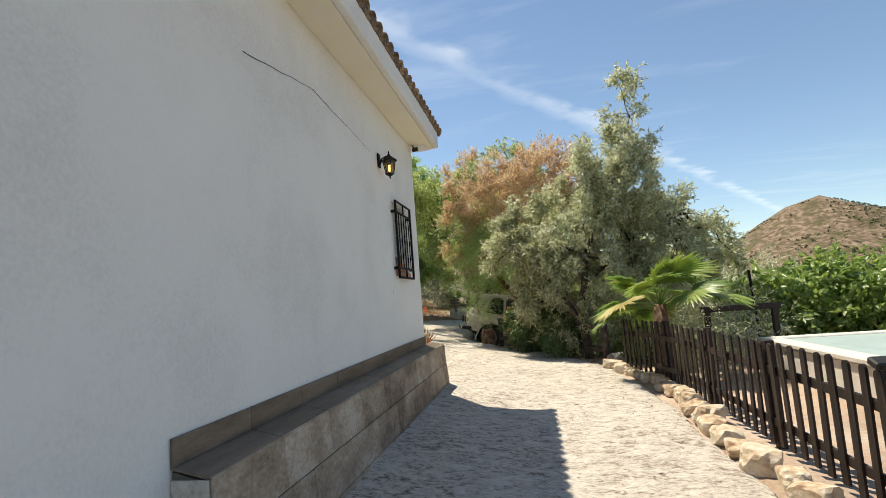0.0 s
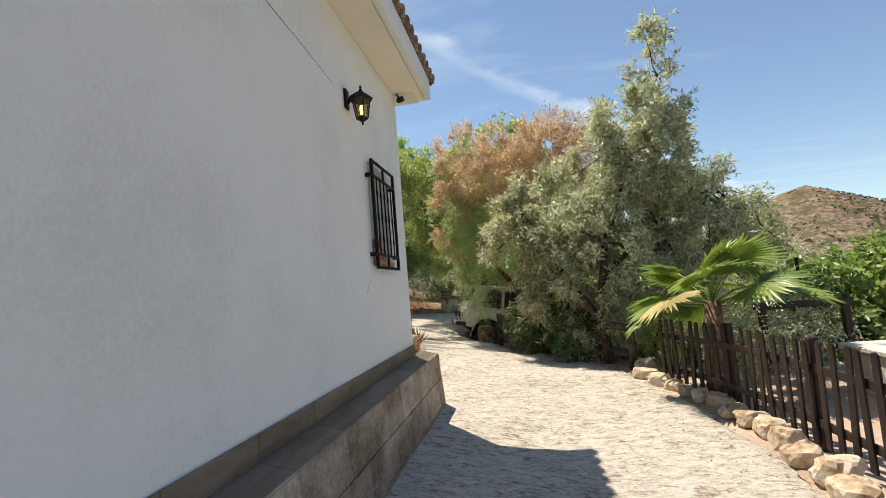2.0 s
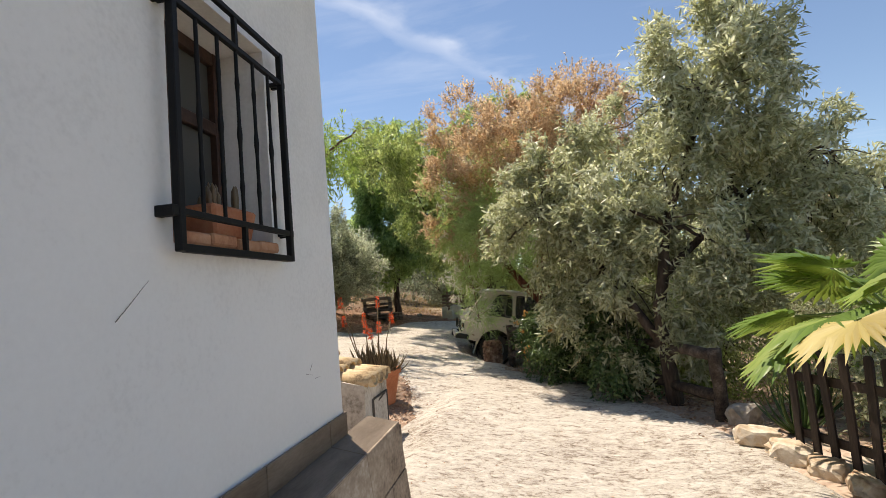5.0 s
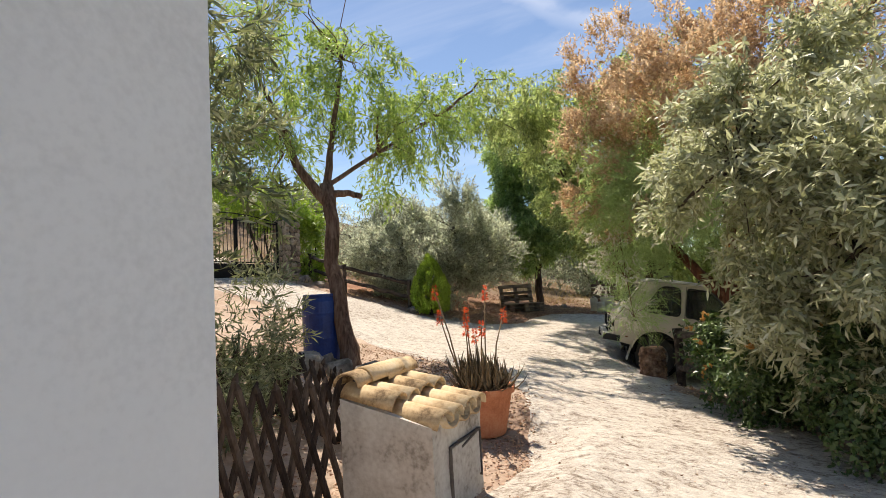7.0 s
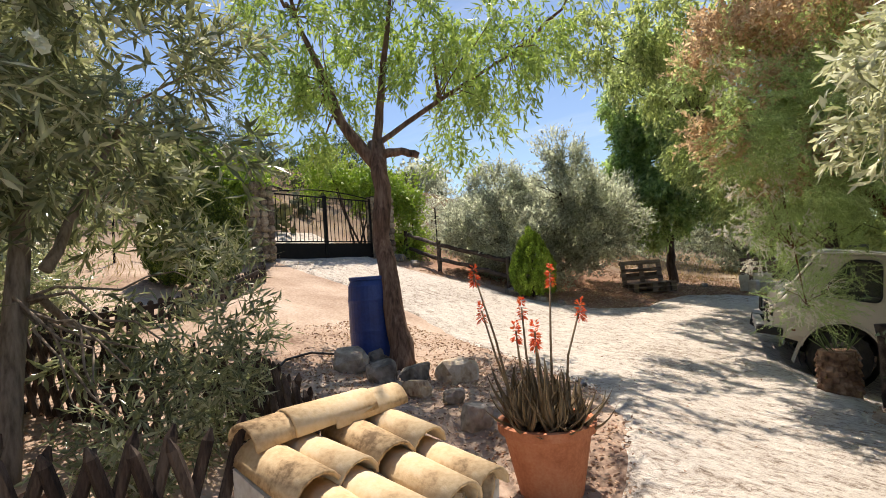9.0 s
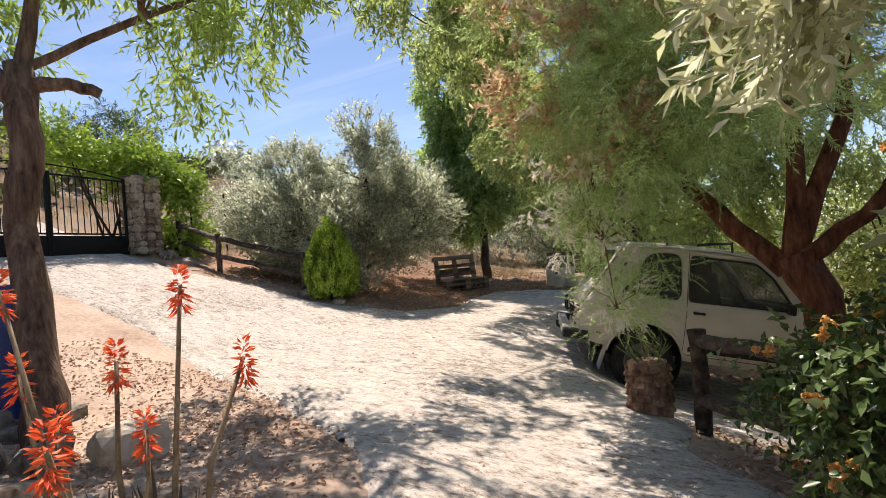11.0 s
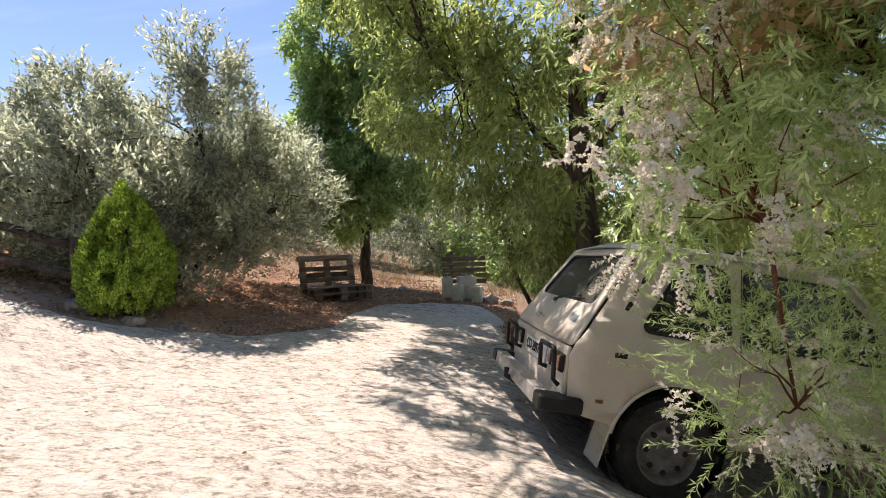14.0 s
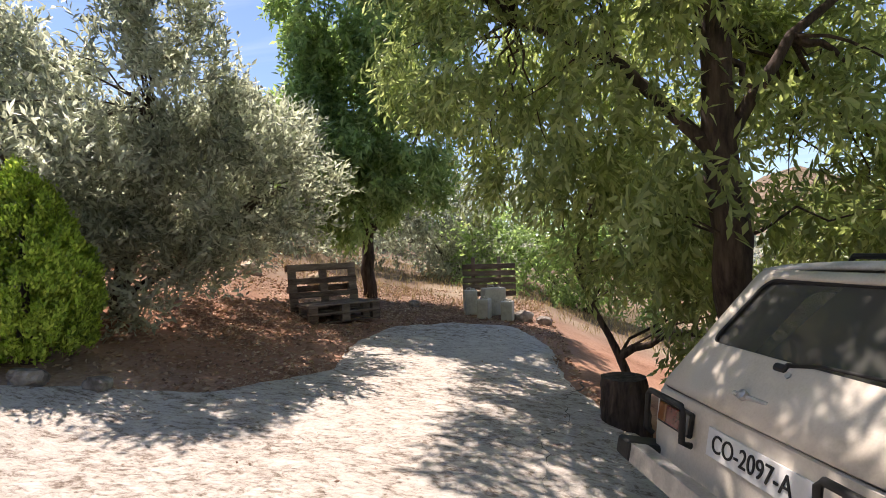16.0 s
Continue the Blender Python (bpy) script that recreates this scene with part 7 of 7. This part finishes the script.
barrel()
hose_line = [(-5.55, 12.45), (-5.95, 12.5), (-6.29, 12.18), (-6.15, 11.75), (-5.92, 11.5), (-5.5, 11.22), (-4.9, 11.15), (-4.3, 11.2), (-3.75, 11.22), (-3.3, 11.12)]
hp = []
for (ax, ay), (bx, by) in zip(hose_line, hose_line[1:]):
    for k in range(5):
        px_, py_ = ax + (bx - ax) * k / 5, ay + (by - ay) * k / 5
        hp.append((px_, py_, H(px_, py_) + 0.03))
tagged(part("garden_hose", tubes_mesh("garden_hose", [(hp, [0.014] * len(hp))], 8), M_HOSE), "black garden hose curling over the bare earth", "hose")


def gate():
    gx0, ya, yb, zb = -12.2, 15.2, 18.42, 2.02
    ob = thing("garden_gate", gx0, ya, zb, 0, "closed black iron bar gate with a dark sheet at its foot", "gate")
    w = yb - ya
    leaf = w / 2
    for k in (0, 1):
        y0 = k * leaf
        f = part("gate_leaf", box(0.05, 0.05, 1.9, pose(0, y0 + 0.03, 0.95), 0.004), M_IRON, ob)
        part("stile", box(0.05, 0.05, 1.9, pose(0, y0 + leaf - 0.03, 0.95), 0.004), M_IRON, f)
        part("bottom_sheet", box(0.014, leaf - 0.1, 0.56, pose(0, y0 + leaf / 2, 0.34), 0.003), M_IRON, f, "black sheet metal panel")
        for z in (0.66, 1.82):
            part("cross_rail", box(0.035, leaf - 0.1, 0.035, pose(0, y0 + leaf / 2, z + (0.03 if z > 1 else 0)), 0.003), M_IRON, f)
        for i in range(11):
            part("upright_bar", box(0.016, 0.016, 1.20, pose(0, y0 + 0.03 + (leaf - 0.06) * (i + 1) / 12, 1.26), 0.002), M_IRON, f)
    part("top_arch", tubes_mesh("top_arch", [([(0, w * t, 1.90 + 0.14 * math.sin(math.pi * t)) for t in np.linspace(0, 1, 14)], [0.017] * 14)], 6), M_IRON, ob)
    for y0, y1, zt in ((14.62, 15.16, 4.1), (18.47, 19.1, 4.05)):
        zf = H(gx0, (y0 + y1) / 2)
        p = thing("gate_pillar", gx0, (y0 + y1) / 2, zf, 0, "gate pillar of rough irregular fieldstone", "pillar", "gate pillars")
        wy, wx, hh = y1 - y0, 0.55, zt - zf
        part("core", box(wx - 0.05, wy - 0.05, hh, pose(0, 0, hh / 2 - 0.02)), M_MORTAR, p)
        rn = random.Random(int(y0 * 10))
        z = 0.0
        k = 0
        while z < hh - 0.08:
            ch = rn.uniform(0.13, 0.2)
            for face in range(2):
                n = 3
                for i in range(n):
                    bw = wy / n if face == 0 else wx / n
                    q = rock_bm(0.5, 900 + k, 1.0, 2)
                    k += 1
                    sx, sy = (0.16, bw * 1.12) if face == 0 else (bw * 1.12, 0.16)
                    c = (wx / 2 - 0.04, -wy / 2 + (i + 0.5) * bw, z + ch / 2) if face == 0 else (-wx / 2 + (i + 0.5) * bw, -wy / 2 + 0.04, z + ch / 2)
                    bmesh.ops.scale(q, vec=(sx / 0.95, sy / 0.85, ch * 1.15 / 0.85), verts=q.verts)
                    bmesh.ops.translate(q, verts=q.verts, vec=c)
                    part("stone", q, M_PILLAR, p)
            z += ch
    for y0, y1 in ((10.5, 14.6), (19.12, 22.5)):
        ym = (y0 + y1) / 2
        zf = H(gx0 - 0.1, ym)
        f = thing("wire_fence", gx0 - 0.1, ym, zf, 0, "thin iron post and wire fence beside the gate", "fence", "wire fences")
        for i in range(4):
            yy = (i / 3 - 0.5) * (y1 - y0)
            part("post", rod((0, yy, -0.6), (0, yy, 1.6), 0.022, 8), M_IRON, f)
        for zz in (0.3, 0.8, 1.3, 1.55):
            part("wire", rod((0, -(y1 - y0) / 2, zz), (0, (y1 - y0) / 2, zz), 0.005, 5), M_IRON, f)


gate()


# ---------------------------------------------------------------- bench, crates, stumps
def pallet(parent, name, m, slats=6, L=1.2, Wd=0.8):
    """One pallet: deck boards, blocks and bottom runners, each a board of its own."""
    f = part(name, box(L, 0.1, 0.02, m @ pose(0, -Wd / 2 + 0.05, 0.01), 0.003), M_PALLET, parent)
    for y in (0.0, Wd / 2 - 0.05):
        part("runner", box(L, 0.1, 0.02, m @ pose(0, y, 0.01), 0.003), M_PALLET, f)
    for y in (-Wd / 2 + 0.05, 0.0, Wd / 2 - 0.05):
        for x in (-L / 2 + 0.07, 0, L / 2 - 0.07):
            part("block", box(0.14, 0.1, 0.08, m @ pose(x, y, 0.06), 0.004), M_PALLET, f)
    for x in (-L / 2 + 0.07, 0, L / 2 - 0.07):
        part("stringer", box(0.14, Wd, 0.02, m @ pose(x, 0, 0.11), 0.003), M_PALLET, f)
    for i in range(slats):
        y = -Wd / 2 + 0.05 + (Wd - 0.1) * i / (slats - 1)
        part("deck_board", box(L, 0.095, 0.02, m @ pose(0, y, 0.131), 0.003), M_PALLET, f)


def pallet_bench():
    x, y, a = -6.15, 23.45, 42
    ob = thing("pallet_bench", x, y, H(x, y), a, "rustic bench of grey weathered pallets on the earth", "bench")
    pallet(ob, "lower_pallet", pose(0, 0, 0.0))
    pallet(ob, "seat_pallet", pose(0, 0, 0.143))
    pallet(ob, "back_pallet", pose(-0.05, 0.46, 0.50, 80, 0, 0), 4)


pallet_bench()
x, y = -3.7, 25.5
board = thing("leaning_pallet", x, y, H(x, y), -5, "brown slatted pallet propped upright behind the cans", "pallet")
for i in range(5):
    part("slat", box(1.05, 0.022, 0.10, pose(0, 0.0, 0.35 + i * 0.135, -8, 0, random.Random(i).uniform(-1, 1)), 0.004), M_PALLET, board)
for xx in (-0.32, 0.2):
    part("upright", box(0.07, 0.05, 1.12, pose(xx, 0.04, 0.52, -8, 0, 0), 0.005), M_PALLET, board)
for i, (xx, yy, w, d, h) in enumerate(((-4.05, 25.0, 0.24, 0.26, 0.46), (-3.78, 24.75, 0.22, 0.24, 0.36), (-3.62, 25.15, 0.42, 0.3, 0.52), (-3.36, 24.8, 0.22, 0.24, 0.36))):
    c = thing("plastic_can", xx, yy, H(xx, yy), random.Random(i).uniform(-20, 20), "dirty white plastic can standing by the pallet", "can", "plastic cans")
    part("body", box(w, d, h, pose(0, 0, h / 2), 0.03, 2), M_WHITEPLASTIC, c)
    part("cap", lathe([(0.03, h - 0.01), (0.03, h + 0.03), (0.0, h + 0.03)], 12), M_WHITEPLASTIC, c).location = (w * 0.25, 0, 0)
    hd = [(-w * 0.3, 0, h - 0.01), (-w * 0.25, 0, h + 0.035), (w * 0.02, 0, h + 0.04), (w * 0.06, 0, h - 0.01)]
    part("handle", tubes_mesh("handle", [(hd, [0.012] * 4)], 6), M_WHITEPLASTIC, c)


def stump(x, y, r, h, seed, label, mat):
    rng = np.random.default_rng(seed)
    z = H(x, y)
    ob = thing("tree_stump", x, y, z, 0, label, "stump", "stumps")
    bm = bmesh.new()
    sides, rows = 28, 9
    vs = []
    for i in range(rows):
        t = i / (rows - 1)
        vs.append([bm.verts.new((math.cos(2 * math.pi * j / sides) * k, math.sin(2 * math.pi * j / sides) * k, t * h - 0.08 * (1 - t)))
                   for j in range(sides) for k in [r * (1.08 - 0.15 * t + 0.09 * noise.noise(Vector((math.cos(2 * math.pi * j / sides) * 3, math.sin(2 * math.pi * j / sides) * 3, t * 5 + seed))) + 0.05 * noise.noise(Vector((j * 1.1, t * 9, seed))))]])
    for a, b in zip(vs, vs[1:]):
        for j in range(sides):
            bm.faces.new((a[j], a[(j + 1) % sides], b[(j + 1) % sides], b[j]))
    bm.faces.new(vs[-1])
    part("bark", bm, mat, ob)
    n = 26
    a = rng.random(n) * 2 * math.pi
    P = np.stack([np.cos(a) * r * 0.5, np.sin(a) * r * 0.5, np.full(n, h - 0.02)], axis=1)
    D = np.stack([np.cos(a) * 0.5, np.sin(a) * 0.5, np.ones(n)], axis=1) + rng.normal(size=(n, 3)) * 0.25
    return ob, P, D, rng


s1, P, D, g = stump(-1.46, 15.36, 0.175, 0.46, 3, "fibrous brown palm stump used as a planter at the drive's edge", M_STUMP)
part("grass_tuft", leaves_mesh("grass_tuft", P, D, 0.28, 0.018, g), L_LANTANA, s1, "grass tuft")
for i in range(46):
    a = i * 2.4
    zz = 0.05 + 0.38 * (i / 46)
    t = box(0.03, 0.075, 0.06, pose(0.18 * math.cos(a), 0.18 * math.sin(a), zz, 0, -28, math.degrees(a)), 0.006)
    part("frond_stub", t, M_STUMP, s1)
stump(-2.42, 19.95, 0.2, 0.42, 5, "grey sawn stump beside the concrete edge", M_DARKBARK)


# ---------------------------------------------------------------- fan palm
def fan_leaf(name, R, n, spread, rng):
    """A pleated palm fan: narrow blades joined at their base."""
    V, Fs = [], []
    for i in range(n):
        a = radians(-spread + 2 * spread * i / (n - 1))
        L = R * (0.8 + 0.2 * math.cos(a)) * rng.uniform(0.92, 1.05)
        w = R * 0.052
        d = np.array([math.cos(a), math.sin(a), 0])
        s = np.array([-math.sin(a), math.cos(a), 0])
        up = np.array([0, 0, 1.0])
        k = len(V)
        V += [d * 0.02, d * L * 0.55 + s * w - up * 0.02, d * L * 0.55 + up * 0.014, d * L * 0.55 - s * w - up * 0.02, d * L - up * L * 0.14 * rng.uniform(0.3, 1.6)]
        Fs += [(k, k + 1, k + 2), (k, k + 2, k + 3), (k + 1, k + 4, k + 2), (k + 2, k + 4, k + 3)]
    return arrays(name, V, Fs)


def fan_palm(x, y, zt):
    z = H(x, y)
    rng = np.random.default_rng(9)
    ob = thing("fan_palm", x, y, z, 0, "young fan palm with broad pleated leaves behind the fence", "palm")
    part("trunk", tubes_mesh("trunk", [([(0, 0, -0.1), (0, 0, 0.35), (0, 0, zt - z - 0.45)], [0.16, 0.15, 0.1])], 10, 0.1), M_STUMP, ob)
    spec = [(200, 10, 0.62, 0.60, 0), (250, 42, 0.55, 0.62, 0), (300, 20, 0.7, 0.62, 0), (20, 48, 0.7, 0.62, 0), (60, 20, 0.75, 0.6, 0), (110, 30, 0.6, 0.6, 0), (150, 50, 0.55, 0.55, 0), (335, 12, 0.8, 0.62, 0), (5, 8, 0.95, 0.55, 0),
            (225, 8, 0.95, 0.5, 1), (185, -4, 0.75, 0.5, 0), (40, 70, 0.5, 0.5, 0), (275, 72, 0.45, 0.5, 0), (320, 62, 0.6, 0.55, 0), (85, -6, 0.7, 0.5, 0), (130, 5, 0.7, 0.55, 0)]
    for a, e, L, R, dry in spec:
        d = Vector((math.cos(radians(a)) * math.cos(radians(e)), math.sin(radians(a)) * math.cos(radians(e)), math.sin(radians(e))))
        o = Vector((0, 0, zt - z - 0.5))
        tip = o + d * L
        mid = (o + tip) / 2 + Vector((0, 0, 0.05))
        p = part("petiole", tubes_mesh("petiole", [([tuple(o), tuple(mid), tuple(tip)], [0.016, 0.012, 0.009])], 6), L_PALM, ob)
        f = part("fan", fan_leaf("fan", R, 30, 112, rng), L_PALMDRY if dry else L_PALM, p)
        f.matrix_basis = pose(tip.x, tip.y, tip.z, 0, 0, a) @ pose(0, 0, 0, rng.uniform(-25, 25), -e + rng.uniform(12, 34), 0)


fan_palm(1.98, 8.75, 1.6)
for i, (x, y) in enumerate(((1.75, 10.0), (2.2, 10.6))):
    ob = thing("agave", x, y, H(x, y), 0, "dark spiky agave in the shade by the fence", "agave", "agaves")
    me = blade_mesh(0.5, 0.06, 0.4)
    me.materials.append(L_LANTANA)
    for k in range(22):
        o = new("agave_leaf", me)
        o.parent = ob
        o.matrix_basis = pose(0, 0, 0.02, 0, 0, k * 137.5) @ pose(0.03, 0, 0, 0, -15 - 60 * k / 22, 0)

# ---------------------------------------------------------------- pool yard
pool = thing("raised_pool", 6.2, 7.2, H(6.2, 7.2), 0, "raised pool under a pale blue-green cover with a white kerb", "pool")
zp = 0.46 - H(6.2, 7.2)
part("pool_wall", box(5.6, 3.0, zp + 0.4, pose(0, 0, zp / 2 - 0.2), 0.02), M_KERB, pool)
part("cover", box(5.2, 2.6, 0.05, pose(0, 0, zp + 0.028), 0.02), M_POOL, pool, "pale blue-green pool cover")
for sx, sy, px_, py_ in ((5.7, 0.25, 0, -1.4), (5.7, 0.25, 0, 1.4), (0.25, 2.55, -2.72, 0), (0.25, 2.55, 2.72, 0)):
    part("kerb", box(sx, sy, 0.07, pose(px_, py_, zp + 0.037), 0.015), M_KERB, pool)
fr = thing("black_frame", 4.1, 9.8, H(4.1, 9.8), 0, "black timber frame standing behind the palm", "frame")
for dx0 in (0, -1.1):
    part("post", box(0.09, 0.09, 0.95, pose(dx0, 0, 0.42), 0.008), M_FENCE, fr)
part("beam", box(1.3, 0.09, 0.1, pose(-0.55, 0, 0.94), 0.008), M_FENCE, fr)
pole = part("umbrella_pole", rod((4.7, 12.0, H(4.7, 12) - 0.1), (4.62, 12.0, 1.62), 0.03, 10), M_IRON)
tagged(pole, "slim black pole standing in the yard", "pole")
lamp = thing("solar_lamp", 1.93, 3.35, 0.86, 0, "small black solar lamp on the picket fence", "lamp")
part("body", box(0.12, 0.1, 0.05, pose(0, 0, 0.08, 20, 0, 0), 0.01), M_BLACKPLASTIC, lamp)
part("bracket", box(0.03, 0.03, 0.1, pose(0, 0, 0.03), 0.004), M_BLACKPLASTIC, lamp)
for i, (x, y, r, hh) in enumerate(((-6.2, 8.6, 0.26, 0.42), (-5.75, 8.35, 0.2, 0.35))):
    pt = thing("garden_pot", x, y, H(x, y), 0, "terracotta pot with a dark leafy plant in the bed", "flower pot", "garden pots")
    part("pot", lathe([(r * 0.7, 0), (r, hh - 0.05), (r * 1.06, hh - 0.045), (r * 1.06, hh), (r * 0.9, hh), (r * 0.86, hh - 0.04), (0, hh - 0.04)], 24), M_TERRACOTTA, pt)
    g = np.random.default_rng(500 + i)
    P = np.array([0, 0, hh + 0.22]) + unit(g, 900) * np.array([0.3, 0.3, 0.26]) * g.random((900, 1)) ** 0.4
    part("plant", leaves_mesh("plant", P, unit(g, 900) + [0, 0, 0.3], 0.09, 0.04, g), L_OLEANDER, pt, kind="stuff")

# ---------------------------------------------------------------- litter, grass and far scrub
def scatter_on_ground(name, n, box_, size, mat, label, category, seed, flat=True, keep=None, width=0.5):
    g = np.random.default_rng(seed)
    X = box_[0] + (box_[1] - box_[0]) * g.random(n)
    Y = box_[2] + (box_[3] - box_[2]) * g.random(n)
    d = polygon_distance(X, Y, DRIVE)
    dens = 0.5 + 0.5 * wave(X, Y, 0.9, 2.0) + 0.35 * wave(X, Y, 2.6, 0.4)
    ok_ = (d < 0.12 * g.random(n)) & (dens > g.random(n) * 0.9) & ~((X < -1.6) & (Y < 7.6))
    if keep is not None:
        ok_ &= keep(X, Y)
    X, Y = X[ok_], Y[ok_]
    m = len(X)
    Z = height(X, Y) + (0.006 if flat else -0.01) + 0.012 * g.random(m)
    if flat:
        D = np.stack([g.normal(size=m), g.normal(size=m), g.normal(size=m) * 0.25], axis=1)
    else:
        D = np.stack([g.normal(size=m) * 0.35, g.normal(size=m) * 0.35, np.ones(m)], axis=1)
    L = size * (0.5 + g.random(m))
    ob = part(name, leaves_mesh(name, np.stack([X, Y, Z], axis=1), D, L, L * width, g), mat)
    return tagged(ob, label, category, "", "stuff")


scatter_on_ground("leaf_litter", 42000, (-7.5, -1.5, 7.7, 14.5), 0.034, M_LITTER, "brown fallen leaves and twigs scattered over the earth", "leaf litter", 71)
scatter_on_ground("leaf_litter", 60000, (-10.5, -2.5, 18.6, 28.0), 0.05, M_LITTER, "dry brown leaves under the trees beyond the drive", "leaf litter", 72)
scatter_on_ground("leaf_litter", 26000, (-2.0, 3.0, 9.5, 21.0), 0.05, M_LITTER, "dry leaves on the shaded bank below the drive", "leaf litter", 73)
scatter_on_ground("dry_grass", 36000, (-30, -11.0, 8.0, 34.0), 0.22, M_DRYGRASS, "straw-coloured dry grass on the slope", "grass", 74, False, None, 0.06)
scatter_on_ground("dry_grass", 16000, (-11.0, 2.0, 25.5, 36.0), 0.16, M_DRYGRASS, "dry grass tufts beyond the trees", "grass", 75, False, None, 0.07)


def drive_crumbs():
    """Small stones and dry leaves lying on the concrete."""
    g = np.random.default_rng(76)
    X, Y = -6 + 7.5 * g.random(9000), -1 + 25 * g.random(9000)
    d = polygon_distance(X, Y, DRIVE)
    k = (d > 0.02) & (g.random(9000) < 0.12 + 0.9 * np.exp(-d * 3.0))
    X, Y = X[k], Y[k]
    m = len(X)
    D = np.stack([g.normal(size=m), g.normal(size=m), g.normal(size=m) * 0.3], axis=1)
    L = 0.012 + 0.025 * g.random(m)
    ob = part("drive_litter", leaves_mesh("drive_litter", np.stack([X, Y, height(X, Y) + 0.034], axis=1), D, L, L * 0.5, g), M_LITTER)
    tagged(ob, "crumbs, twigs and dry leaves strewn on the concrete", "litter", "", "stuff")


drive_crumbs()


from mathutils import bvhtree
ground_mesh = bpy.data.objects["ground"].data


def far_scrub(name, n, area, size, mat, label, seed, per=26, leaf=0.6):
    """Bushes too far off to count: clumps of leaf shapes set on the slopes."""
    g = np.random.default_rng(seed)
    X = area[0] + (area[1] - area[0]) * g.random(n)
    Y = area[2] + (area[3] - area[2]) * g.random(n)
    k = wave(X, Y, 0.035 if size > 0.95 or n > 3000 else 0.3, 3.0) > -0.25 + 0.6 * (g.random(n) - 0.5)
    X, Y = X[k], Y[k]
    # the far ground is a coarse mesh: stand each bush on the mesh itself
    bvh = bvhtree.BVHTree.FromPolygons([tuple(v.co) for v in ground_mesh.vertices], [tuple(q.vertices) for q in ground_mesh.polygons])
    hits = [bvh.ray_cast(Vector((x, y, 900.0)), Vector((0, 0, -1)))[0] for x, y in zip(X, Y)]
    Z = np.array([q.z if q else float(height(x, y)) for q, x, y in zip(hits, X, Y)])
    m = len(X)
    s = size * (0.45 + g.random(m))
    C = np.stack([X, Y, Z + s * 0.35], axis=1)
    P = np.repeat(C, per, axis=0) + unit(g, m * per) * np.repeat(s, per)[:, None] * np.array([0.6, 0.6, 0.42]) * g.random((m * per, 1)) ** 0.5
    ob = part(name, leaves_mesh(name, P, unit(g, m * per) + [0, 0, 0.4], np.repeat(s, per) * leaf, np.repeat(s, per) * leaf * 0.6, g), mat)
    tagged(ob, label, "scrub", "", "stuff")


far_scrub("hill_scrub", 5200, (60, 480, 250, 400), 1.0, L_SCRUB, "dark scrub dotted over the bare brown hill", 81, 24, 0.55)
far_scrub("valley_scrub", 380, (8, 160, 40, 150), 2.2, L_SCRUB, "olive and scrub across the valley floor", 82, 90, 0.3)
far_scrub("slope_scrub", 420, (-70, -14, 5, 60), 0.9, L_SCRUB, "low dry scrub on the slope above the gate", 83, 60, 0.35)
far_scrub("far_trees", 160, (-60, 40, 36, 90), 3.6, L_OLIVE, "far olive trees beyond the garden", 84, 700, 0.11)


roof_tiles()
